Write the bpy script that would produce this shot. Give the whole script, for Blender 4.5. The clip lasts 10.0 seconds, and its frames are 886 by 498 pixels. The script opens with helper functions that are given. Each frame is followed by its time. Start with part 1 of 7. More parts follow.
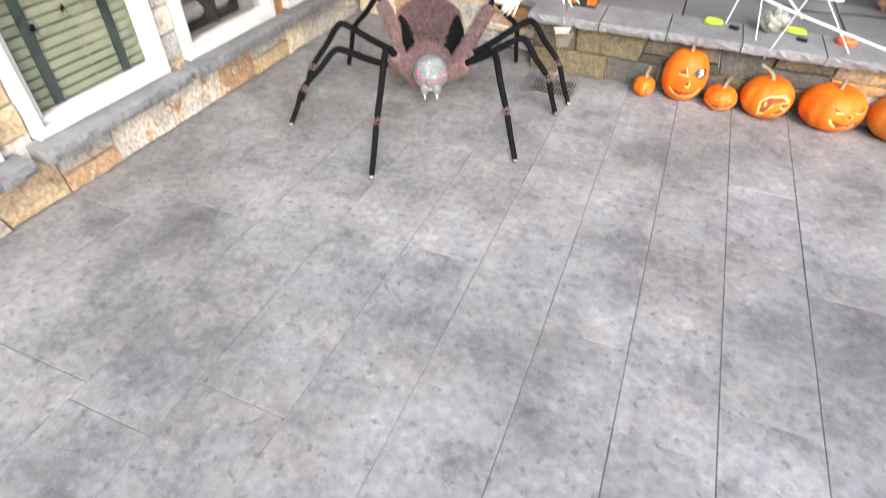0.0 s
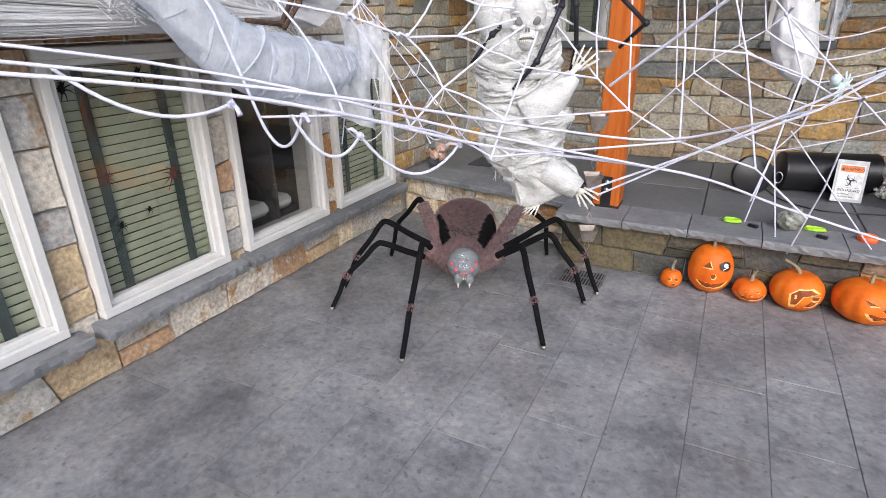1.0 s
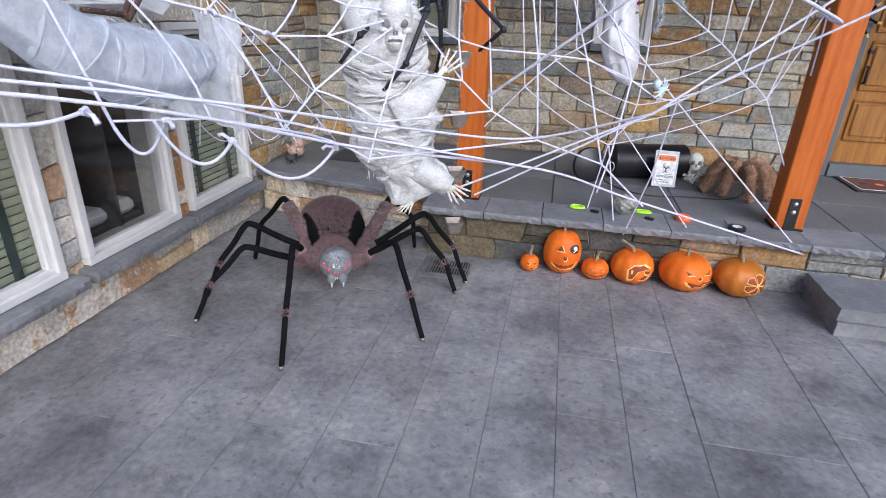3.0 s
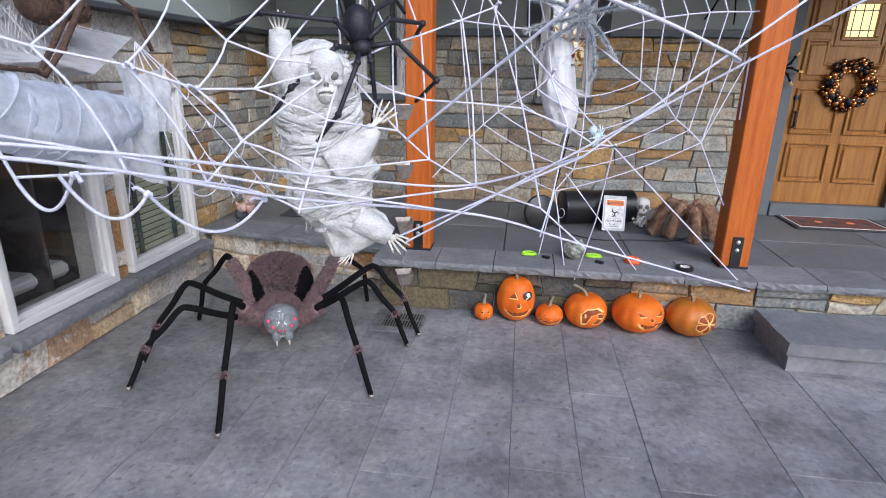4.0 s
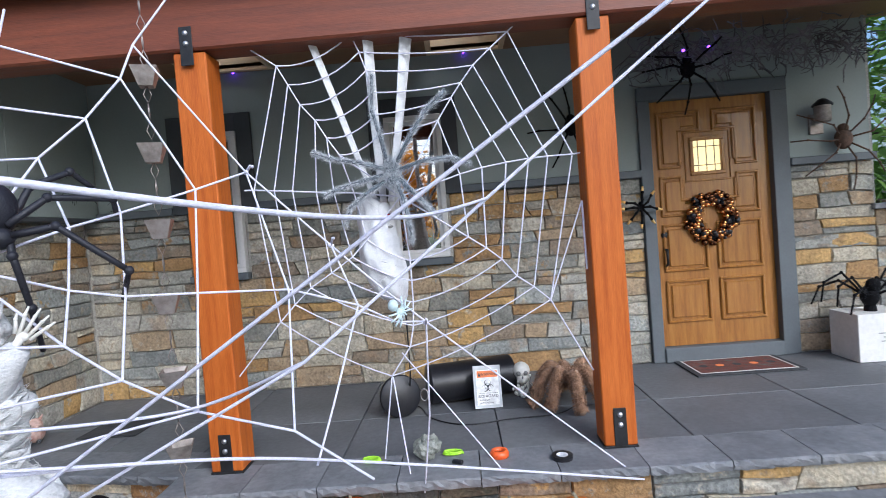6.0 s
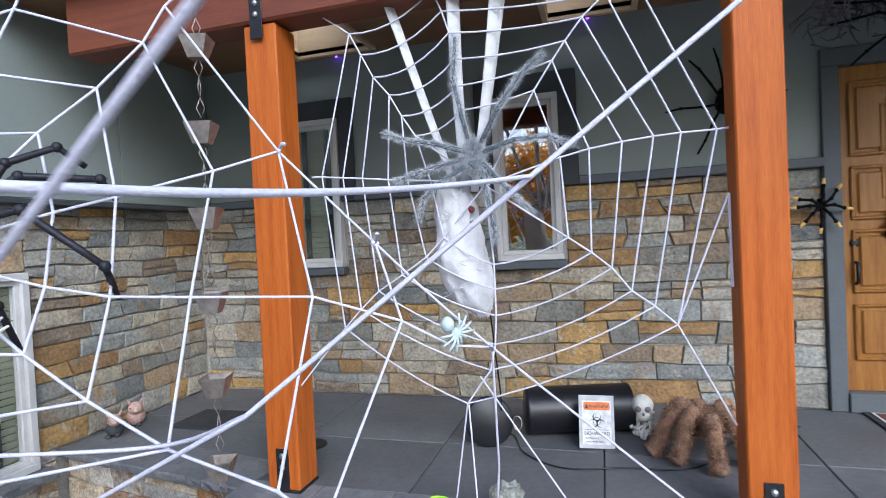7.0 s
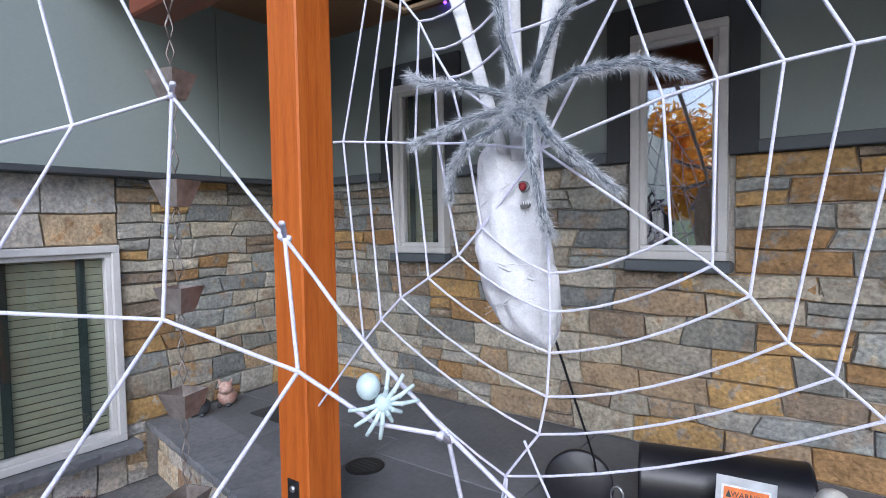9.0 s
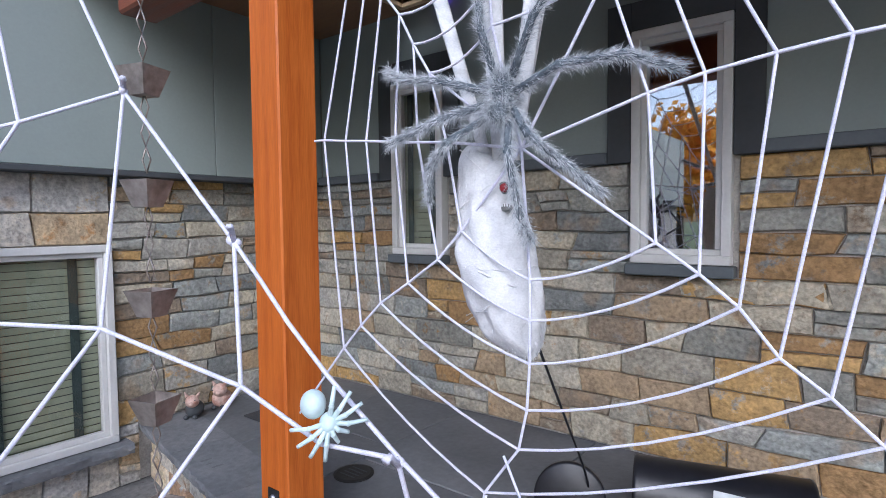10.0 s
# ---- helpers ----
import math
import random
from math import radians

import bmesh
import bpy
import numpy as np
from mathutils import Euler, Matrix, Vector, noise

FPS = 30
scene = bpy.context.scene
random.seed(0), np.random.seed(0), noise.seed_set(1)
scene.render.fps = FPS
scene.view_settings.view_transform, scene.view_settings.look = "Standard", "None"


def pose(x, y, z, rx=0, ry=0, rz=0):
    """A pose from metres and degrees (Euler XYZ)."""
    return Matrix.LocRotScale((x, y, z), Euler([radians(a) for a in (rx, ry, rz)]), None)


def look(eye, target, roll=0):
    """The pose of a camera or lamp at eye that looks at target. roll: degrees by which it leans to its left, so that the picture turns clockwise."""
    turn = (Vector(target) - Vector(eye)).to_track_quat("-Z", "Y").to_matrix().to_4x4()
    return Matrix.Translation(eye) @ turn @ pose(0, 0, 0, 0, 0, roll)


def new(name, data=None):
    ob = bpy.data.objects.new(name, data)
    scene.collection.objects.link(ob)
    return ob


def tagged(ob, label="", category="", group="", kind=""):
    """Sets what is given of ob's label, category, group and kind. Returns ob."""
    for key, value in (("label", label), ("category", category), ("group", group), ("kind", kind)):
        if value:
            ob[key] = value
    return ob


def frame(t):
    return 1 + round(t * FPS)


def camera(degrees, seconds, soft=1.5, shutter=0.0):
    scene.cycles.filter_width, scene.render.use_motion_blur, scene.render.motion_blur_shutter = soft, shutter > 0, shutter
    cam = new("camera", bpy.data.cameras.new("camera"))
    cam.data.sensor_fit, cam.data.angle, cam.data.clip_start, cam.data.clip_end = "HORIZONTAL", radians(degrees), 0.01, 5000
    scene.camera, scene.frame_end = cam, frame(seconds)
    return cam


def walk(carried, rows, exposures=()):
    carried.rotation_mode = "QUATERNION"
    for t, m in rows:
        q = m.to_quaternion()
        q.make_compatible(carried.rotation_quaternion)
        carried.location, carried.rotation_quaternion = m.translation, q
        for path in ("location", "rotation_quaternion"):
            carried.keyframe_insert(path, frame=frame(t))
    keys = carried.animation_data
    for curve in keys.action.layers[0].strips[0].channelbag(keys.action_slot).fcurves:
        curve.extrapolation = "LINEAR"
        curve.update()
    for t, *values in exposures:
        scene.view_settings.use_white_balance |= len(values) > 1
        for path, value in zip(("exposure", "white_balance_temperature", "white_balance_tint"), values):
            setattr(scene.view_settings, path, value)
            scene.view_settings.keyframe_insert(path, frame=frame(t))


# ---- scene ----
cam = camera(77.8, 10.0, soft=0.65, shutter=0.2)
PATH = [
    (0, (2.303, -3.665, 1.523), (1.748, -2.279, 0.192), 0.9),
    (0.5, (2.435, -3.686, 1.575), (1.602, -2.098, 0.688), -0.7),
    (1, (2.413, -3.698, 1.566), (1.56, -2.059, 0.8), -0.9),
    (1.5, (2.41, -3.697, 1.574), (1.597, -2.031, 0.822), -1.2),
    (2, (2.388, -3.695, 1.585), (1.648, -1.988, 0.853), -0.9),
    (2.5, (2.331, -3.72, 1.598), (1.77, -1.955, 0.842), 0.5),
    (2.7, (2.314, -3.742, 1.628), (1.857, -1.969, 0.822), 1.4),
    (3.8, (2.376, -3.709, 1.58), (2.129, -1.842, 0.906), 1.5),
    (4, (2.434, -3.681, 1.581), (2.173, -1.795, 0.97), 0.9),
    (4.5, (2.61, -3.598, 1.573), (2.366, -1.67, 1.102), -0.5),
    (5, (2.787, -3.456, 1.584), (2.817, -1.479, 1.284), -2.6),
    (5.2, (2.825, -3.359, 1.577), (2.916, -1.373, 1.364), -3.7),
    (6.3, (3.189, -2.747, 1.599), (2.96, -0.76, 1.548), -4.1),
    (6.5, (3.225, -2.642, 1.602), (2.859, -0.677, 1.551), -3.4),
    (7, (3.292, -2.323, 1.58), (2.731, -0.404, 1.538), -2.8),
    (7.5, (3.378, -1.972, 1.596), (2.575, -0.141, 1.532), -3.0),
    (8, (3.5, -1.683, 1.598), (2.459, 0.022, 1.507), -2.5),
    (8.5, (3.535, -1.501, 1.595), (2.372, 0.123, 1.489), -1.8),
    (9, (3.503, -1.351, 1.599), (2.313, 0.253, 1.501), -0.9),
    (9.5, (3.516, -1.264, 1.603), (2.314, 0.331, 1.506), -0.6),
    (10, (3.538, -1.224, 1.606), (2.309, 0.351, 1.508), -0.6),
]
EXPOSURES = [(0, 1.53, 6000, 9), (0.5, 0.92, 5900, 8), (1, 0.54, 5650, 11), (2, 0.46, 5300, 13), (3.8, 0.36, 5250, 13), (4.5, 0.36, 5200, 11), (5.2, 0.44, 5150, 10), (7, 0.42, 5050, 9), (10, 0.36, 5050, 13)]
walk(cam, [(t, look(eye, target, roll)) for t, eye, target, roll in PATH], EXPOSURES)

# ---- sky and sun: soft shade under a bright sky ----
SUN_EL, SUN_AZ = 32.0, 149.0
world = bpy.data.worlds.new("sky")
scene.world = world
world.use_nodes = True
wn = world.node_tree
sky = wn.nodes.new("ShaderNodeTexSky")
sky.sky_type = "NISHITA"
sky.sun_disc = False
sky.sun_elevation, sky.sun_rotation = radians(SUN_EL), radians(SUN_AZ)
sky.air_density, sky.dust_density, sky.ozone_density = 1.0, 4.0, 0.6
wn.nodes["Background"].inputs["Strength"].default_value = 0.15
wn.links.new(sky.outputs[0], wn.nodes["Background"].inputs["Color"])
sun_data = bpy.data.lights.new("sun", "SUN")
sun_data.energy, sun_data.angle, sun_data.color = 1.1, radians(35), (1.0, 0.95, 0.88)
sun = new("sun", sun_data)
sun.matrix_world = look((20 * math.sin(radians(SUN_AZ)), 20 * math.cos(radians(SUN_AZ)), 20 * math.tan(radians(SUN_EL))), (0, 0, 0))

# ---- materials ----
def surf(name, cols, scale=3.0, rough=0.7, bump=0.2, bscale=40.0, metal=0.0, rand=0.0, fine=0.35, stretch=(1, 1, 1), sheen=0.0, spec=0.5, coat=0.0, dist=0.01, detail=5, nrough=0.6):
    m = bpy.data.materials.new(name)
    m.use_nodes = True
    nt = m.node_tree
    N, L = nt.nodes, nt.links
    b = N["Principled BSDF"]
    geo = N.new("ShaderNodeNewGeometry")
    info = N.new("ShaderNodeObjectInfo")
    mp = N.new("ShaderNodeVectorMath"); mp.operation = "MULTIPLY"
    mp.inputs[1].default_value = stretch
    L.new(geo.outputs["Position"], mp.inputs[0])
    off = N.new("ShaderNodeVectorMath"); off.operation = "MULTIPLY_ADD"
    L.new(info.outputs["Random"], off.inputs[0])
    off.inputs[1].default_value = (37, 17, 53) if rand else (0, 0, 0)
    L.new(mp.outputs[0], off.inputs[2])
    n1 = N.new("ShaderNodeTexNoise")
    n1.inputs["Scale"].default_value, n1.inputs["Detail"].default_value, n1.inputs["Roughness"].default_value = scale, detail, nrough
    L.new(off.outputs[0], n1.inputs["Vector"])
    ramp = N.new("ShaderNodeValToRGB")
    while len(ramp.color_ramp.elements) < len(cols):
        ramp.color_ramp.elements.new(0.5)
    for i, (e, c) in enumerate(zip(ramp.color_ramp.elements, cols)):
        e.position = 0.3 + 0.4 * i / max(1, len(cols) - 1)
        e.color = (*c, 1)
    L.new(n1.outputs["Fac"], ramp.inputs[0])
    n2 = N.new("ShaderNodeTexNoise")
    n2.inputs["Scale"].default_value, n2.inputs["Detail"].default_value = bscale, 4
    L.new(off.outputs[0], n2.inputs["Vector"])
    hs = N.new("ShaderNodeHueSaturation")
    L.new(ramp.outputs[0], hs.inputs["Color"])
    v = N.new("ShaderNodeMapRange")
    L.new(n2.outputs["Fac"], v.inputs[0])
    v.inputs[1].default_value, v.inputs[2].default_value, v.inputs[3].default_value, v.inputs[4].default_value = 0.3, 0.7, 1 - fine / 2, 1 + fine / 2
    last = v.outputs[0]
    if rand:
        r = N.new("ShaderNodeMapRange")
        L.new(info.outputs["Random"], r.inputs[0])
        r.inputs[3].default_value, r.inputs[4].default_value = 1 - rand, 1 + rand
        mul = N.new("ShaderNodeMath"); mul.operation = "MULTIPLY"
        L.new(last, mul.inputs[0]); L.new(r.outputs[0], mul.inputs[1])
        last = mul.outputs[0]
    L.new(last, hs.inputs["Value"])
    L.new(hs.outputs[0], b.inputs["Base Color"])
    rr = N.new("ShaderNodeMapRange")
    L.new(n1.outputs["Fac"], rr.inputs[0])
    rr.inputs[3].default_value, rr.inputs[4].default_value = max(0.02, rough - 0.15), min(1, rough + 0.15)
    L.new(rr.outputs[0], b.inputs["Roughness"])
    b.inputs["Metallic"].default_value = metal
    b.inputs["Specular IOR Level"].default_value = spec
    b.inputs["Sheen Weight"].default_value = sheen
    b.inputs["Coat Weight"].default_value = coat
    if bump:
        bp = N.new("ShaderNodeBump")
        bp.inputs["Strength"].default_value, bp.inputs["Distance"].default_value = bump, dist
        add = N.new("ShaderNodeMath"); add.operation = "ADD"
        L.new(n1.outputs["Fac"], add.inputs[0]); L.new(n2.outputs["Fac"], add.inputs[1])
        L.new(add.outputs[0], bp.inputs["Height"])
        L.new(bp.outputs[0], b.inputs["Normal"])
    return m


def stone_mat(name, palette, dark=1.0, rusty=0.5):
    """Split-face veneer: each piece takes one colour of the palette, with rusty clouds and grain."""
    m = surf(name, [(0.7, 0.7, 0.7), (1, 1, 1), (1.15, 1.12, 1.05)], scale=9, rough=0.8, bump=1.0, bscale=48, rand=0.18, fine=0.6, dist=0.009, detail=12, spec=0.3)
    N, L = m.node_tree.nodes, m.node_tree.links
    info = [n for n in N if n.type == "OBJECT_INFO"][0]
    hs = [n for n in N if n.type == "HUE_SAT"][0]
    vec = [n for n in N if n.type == "TEX_NOISE"][0].inputs["Vector"].links[0].from_socket
    pal = N.new("ShaderNodeValToRGB")
    pal.color_ramp.interpolation = "CONSTANT"
    while len(pal.color_ramp.elements) < len(palette):
        pal.color_ramp.elements.new(0.5)
    for i, (e, c) in enumerate(zip(pal.color_ramp.elements, palette)):
        e.position, e.color = i / len(palette), (*[dark * k for k in c], 1)
    L.new(info.outputs["Random"], pal.inputs[0])
    rust = N.new("ShaderNodeTexNoise")
    rust.inputs["Scale"].default_value, rust.inputs["Detail"].default_value = 5.5, 6
    L.new(vec, rust.inputs["Vector"])
    rr = N.new("ShaderNodeMapRange")
    L.new(rust.outputs["Fac"], rr.inputs[0])
    rr.inputs[1].default_value, rr.inputs[2].default_value, rr.inputs[3].default_value, rr.inputs[4].default_value = 0.58, 0.66, 0, rusty
    mix = N.new("ShaderNodeMix"); mix.data_type = "RGBA"
    # a second tone of the palette clouds each piece
    fr = N.new("ShaderNodeMath"); fr.operation = "MULTIPLY"; fr.inputs[1].default_value = 7.31
    L.new(info.outputs["Random"], fr.inputs[0])
    fr2 = N.new("ShaderNodeMath"); fr2.operation = "FRACT"
    L.new(fr.outputs[0], fr2.inputs[0])
    pal2 = N.new("ShaderNodeValToRGB")
    pal2.color_ramp.interpolation = "CONSTANT"
    while len(pal2.color_ramp.elements) < len(palette):
        pal2.color_ramp.elements.new(0.5)
    for i, (e, c) in enumerate(zip(pal2.color_ramp.elements, palette)):
        e.position, e.color = i / len(palette), (*[dark * k for k in c], 1)
    L.new(fr2.outputs[0], pal2.inputs[0])
    cl = N.new("ShaderNodeTexNoise")
    cl.inputs["Scale"].default_value, cl.inputs["Detail"].default_value, cl.inputs["Roughness"].default_value = 11, 9, 0.7
    L.new(vec, cl.inputs["Vector"])
    clr = N.new("ShaderNodeMapRange")
    clr.inputs[1].default_value, clr.inputs[2].default_value = 0.55, 0.64
    L.new(cl.outputs["Fac"], clr.inputs[0])
    two = N.new("ShaderNodeMix"); two.data_type = "RGBA"
    L.new(clr.outputs[0], two.inputs[0]); L.new(pal.outputs[0], two.inputs[6]); L.new(pal2.outputs[0], two.inputs[7])
    L.new(rr.outputs[0], mix.inputs[0]); L.new(two.outputs[2], mix.inputs[6])
    mix.inputs[7].default_value = (0.28 * dark, 0.175 * dark, 0.085 * dark, 1)
    mul = N.new("ShaderNodeMix"); mul.data_type, mul.blend_type = "RGBA", "MULTIPLY"
    mul.inputs[0].default_value = 1
    L.new(mix.outputs[2], mul.inputs[6]); L.new(hs.outputs[0], mul.inputs[7])
    L.new(mul.outputs[2], N["Principled BSDF"].inputs["Base Color"])
    return m


def emit(name, col, power):
    m = bpy.data.materials.new(name)
    m.use_nodes = True
    b = m.node_tree.nodes["Principled BSDF"]
    b.inputs["Base Color"].default_value = (*col, 1)
    b.inputs["Emission Color"].default_value = (*col, 1)
    b.inputs["Emission Strength"].default_value = power
    return m


def glass_mat(name, tint=(1, 1, 1), ior=1.5):
    m = bpy.data.materials.new(name)
    m.use_nodes = True
    b = m.node_tree.nodes["Principled BSDF"]
    b.inputs["Base Color"].default_value = (*tint, 1)
    b.inputs["Roughness"].default_value = 0.01
    b.inputs["Transmission Weight"].default_value = 1
    b.inputs["IOR"].default_value = ior
    return m


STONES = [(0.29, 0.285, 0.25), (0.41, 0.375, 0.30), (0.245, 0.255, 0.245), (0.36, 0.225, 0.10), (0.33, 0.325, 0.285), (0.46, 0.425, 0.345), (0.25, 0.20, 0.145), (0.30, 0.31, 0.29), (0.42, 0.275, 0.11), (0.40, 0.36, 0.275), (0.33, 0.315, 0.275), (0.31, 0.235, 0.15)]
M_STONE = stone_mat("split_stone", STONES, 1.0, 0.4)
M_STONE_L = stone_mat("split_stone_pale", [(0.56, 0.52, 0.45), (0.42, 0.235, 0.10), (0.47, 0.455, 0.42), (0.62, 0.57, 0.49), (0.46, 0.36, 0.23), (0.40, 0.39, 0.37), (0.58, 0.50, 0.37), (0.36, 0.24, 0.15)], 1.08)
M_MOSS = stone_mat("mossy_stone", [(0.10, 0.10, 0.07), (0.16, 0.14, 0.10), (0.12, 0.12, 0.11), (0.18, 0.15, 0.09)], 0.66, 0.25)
M_MORTAR = surf("mortar", [(0.36, 0.34, 0.31), (0.50, 0.475, 0.43)], scale=12, rough=0.95, bump=0.6, bscale=90)
M_SLAB = surf("slate_slab", [(0.12, 0.118, 0.12), (0.19, 0.19, 0.196), (0.262, 0.262, 0.268), (0.305, 0.298, 0.29), (0.44, 0.425, 0.41)], scale=3.4, rough=0.58, bump=0.5, bscale=30, rand=0.04, fine=0.34, spec=0.4, detail=14, nrough=0.78)
M_JOINT = surf("joint_sand", [(0.09, 0.09, 0.09), (0.19, 0.187, 0.183), (0.38, 0.37, 0.35)], scale=2.0, rough=0.95, bump=0.4, bscale=80)
M_BLUE = surf("bluestone", [(0.15, 0.155, 0.165), (0.20, 0.205, 0.215), (0.26, 0.262, 0.268)], scale=3.5, rough=0.7, bump=0.5, bscale=30, rand=0.10, fine=0.25)
M_PORCH = surf("porch_slate", [(0.10, 0.105, 0.112), (0.138, 0.142, 0.15), (0.175, 0.18, 0.188)], scale=1.8, rough=0.6, bump=0.3, bscale=30, rand=0.08, fine=0.2)
M_SIDING = surf("green_grey_siding", [(0.27, 0.31, 0.29), (0.29, 0.33, 0.31)], scale=1.5, rough=0.6, bump=0.05, bscale=60, fine=0.05)
M_TRIM = surf("slate_trim", [(0.10, 0.115, 0.125), (0.125, 0.14, 0.15)], scale=3, rough=0.6, bump=0.1, bscale=60, fine=0.1)
M_DARK = surf("dark_trim", [(0.05, 0.055, 0.06), (0.07, 0.075, 0.08)], scale=3, rough=0.7, bump=0.1, fine=0.1)
M_WHITE = surf("white_frame_paint", [(0.64, 0.63, 0.605), (0.72, 0.71, 0.69)], scale=6, rough=0.45, bump=0.08, bscale=50, fine=0.06)
M_CEDAR = surf("stained_cedar", [(0.35, 0.075, 0.006), (0.46, 0.115, 0.011), (0.52, 0.142, 0.018)], scale=5, rough=0.55, bump=0.12, bscale=40, stretch=(6, 6, 0.35), fine=0.18, coat=0.04, spec=0.3)
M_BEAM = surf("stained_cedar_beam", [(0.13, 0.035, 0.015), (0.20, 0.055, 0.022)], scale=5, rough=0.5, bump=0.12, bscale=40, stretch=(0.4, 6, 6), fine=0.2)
M_CEIL = surf("ceiling_boards", [(0.22, 0.12, 0.06), (0.30, 0.17, 0.085)], scale=4, rough=0.5, bump=0.1, bscale=40, stretch=(0.5, 6, 6), fine=0.2)
M_PINE = surf("pale_pine", [(0.62, 0.45, 0.26), (0.72, 0.55, 0.34)], scale=4, rough=0.5, bump=0.08, stretch=(0.5, 5, 5), fine=0.12)
M_DOOR = surf("oak_door", [(0.23, 0.088, 0.010), (0.32, 0.135, 0.017), (0.385, 0.175, 0.027)], scale=5, rough=0.38, bump=0.1, bscale=50, stretch=(7, 7, 0.5), fine=0.2, coat=0.3)
M_STEEL = surf("black_steel", [(0.015, 0.015, 0.016), (0.03, 0.03, 0.032)], scale=9, rough=0.5, bump=0.1, metal=0.3)
M_BOLT = surf("bolt_steel", [(0.5, 0.5, 0.52), (0.7, 0.7, 0.72)], scale=20, rough=0.35, metal=1.0, bump=0.1)
M_GALV = surf("weathered_copper", [(0.22, 0.19, 0.17), (0.34, 0.30, 0.27), (0.42, 0.38, 0.35)], scale=14, rough=0.5, metal=0.7, bump=0.15)
M_ROPE = surf("white_rope", [(0.64, 0.63, 0.74), (0.76, 0.75, 0.86)], scale=60, rough=0.8, bump=0.5, bscale=330, fine=0.25, dist=0.003)
M_GAUZE = surf("white_gauze", [(0.58, 0.58, 0.59), (0.70, 0.70, 0.71), (0.78, 0.78, 0.79)], scale=13, rough=0.95, bump=0.35, bscale=140, stretch=(1, 1, 1.4), fine=0.15, dist=0.006, detail=8)
M_CREAM = surf("cream_gauze", [(0.36, 0.36, 0.345), (0.58, 0.575, 0.555), (0.67, 0.665, 0.65), (0.74, 0.735, 0.72)], scale=11, rough=0.95, bump=0.5, bscale=90, stretch=(1, 1, 1.8), fine=0.22, dist=0.012, detail=8)
M_BONE = surf("plastic_bone", [(0.66, 0.63, 0.55), (0.78, 0.76, 0.70)], scale=14, rough=0.6, bump=0.3, fine=0.15)
# skull hollows: the shade inside them is put into this dark grey
M_SOCKET = surf("socket_shade_grey", [(0.12, 0.12, 0.115), (0.24, 0.235, 0.22)], scale=14, rough=0.9, bump=0.2)
M_BLACK = surf("black_velour", [(0.004, 0.004, 0.005), (0.010, 0.010, 0.011)], scale=18, rough=0.85, bump=0.5, bscale=150, spec=0.12)
M_BLACKP = surf("black_plastic", [(0.008, 0.008, 0.010), (0.016, 0.016, 0.02)], scale=6, rough=0.36, bump=0.05)
M_PLUSH = surf("dusty_pink_plush", [(0.13, 0.075, 0.075), (0.225, 0.138, 0.136), (0.32, 0.215, 0.21)], scale=40, rough=0.95, bump=0.6, bscale=160, sheen=0.3, fine=0.5, spec=0.1)
M_GREYSK = surf("grey_rubber_skin", [(0.13, 0.14, 0.15), (0.24, 0.26, 0.27)], scale=40, rough=0.6, bump=0.7, bscale=120, fine=0.5)
M_BROWNF = surf("brown_shag", [(0.19, 0.105, 0.058), (0.33, 0.195, 0.115), (0.46, 0.285, 0.18)], scale=22, rough=0.95, bump=0.7, bscale=120, sheen=0.2, fine=0.5, spec=0.1)
M_GREYF = surf("grey_fur", [(0.20, 0.215, 0.235), (0.56, 0.59, 0.62), (0.88, 0.90, 0.92)], scale=55, rough=0.9, bump=0.6, bscale=140, sheen=0.2, fine=0.5, spec=0.15)
M_GREYC = surf("slate_fur_core", [(0.07, 0.085, 0.10), (0.18, 0.205, 0.23)], scale=30, rough=0.95, bump=0.6, bscale=140, spec=0.1)
M_SATIN = surf("black_satin_foam", [(0.010, 0.010, 0.014), (0.020, 0.020, 0.028)], scale=18, rough=0.55, bump=0.2, bscale=150, spec=0.45)
M_PUMP = surf("pumpkin_skin", [(0.60, 0.105, 0.004), (0.72, 0.150, 0.006), (0.80, 0.20, 0.012)], spec=0.3, scale=7, rough=0.5, bump=0.12, bscale=60, fine=0.12)
M_PUMPG = surf("greenish_pumpkin_skin", [(0.28, 0.13, 0.010), (0.48, 0.15, 0.010), (0.64, 0.17, 0.010)], scale=5, rough=0.42, bump=0.12, bscale=60, fine=0.15)
M_FLESH = surf("pumpkin_flesh", [(0.82, 0.44, 0.09), (0.92, 0.66, 0.25)], scale=30, rough=0.6, bump=0.2)
M_HOLLOW = surf("pumpkin_hollow_shade", [(0.18, 0.032, 0.004), (0.34, 0.07, 0.008)], scale=20, rough=0.7, bump=0.3)
M_STEM = surf("dry_stem", [(0.15, 0.13, 0.085), (0.32, 0.29, 0.20)], scale=30, rough=0.85, bump=0.5)
M_GREENP = surf("lime_plastic", [(0.42, 0.80, 0.02), (0.5, 0.9, 0.04)], scale=9, rough=0.4, bump=0)
M_ORANGEP = surf("orange_plastic", [(0.9, 0.13, 0.02), (1.0, 0.18, 0.03)], scale=9, rough=0.4, bump=0)
M_ROCK = surf("granite_rock", [(0.17, 0.18, 0.15), (0.26, 0.27, 0.23), (0.36, 0.36, 0.32)], scale=16, rough=0.85, bump=0.8, bscale=70, fine=0.5)
M_PAPER = surf("white_paper", [(0.80, 0.80, 0.80), (0.86, 0.86, 0.85)], scale=5, rough=0.5, bump=0.03)
M_INKO = surf("orange_ink", [(0.85, 0.22, 0.05), (0.9, 0.26, 0.06)], scale=9, rough=0.5, bump=0)
M_INKB = surf("dark_ink", [(0.03, 0.035, 0.04), (0.05, 0.055, 0.06)], scale=9, rough=0.5, bump=0)
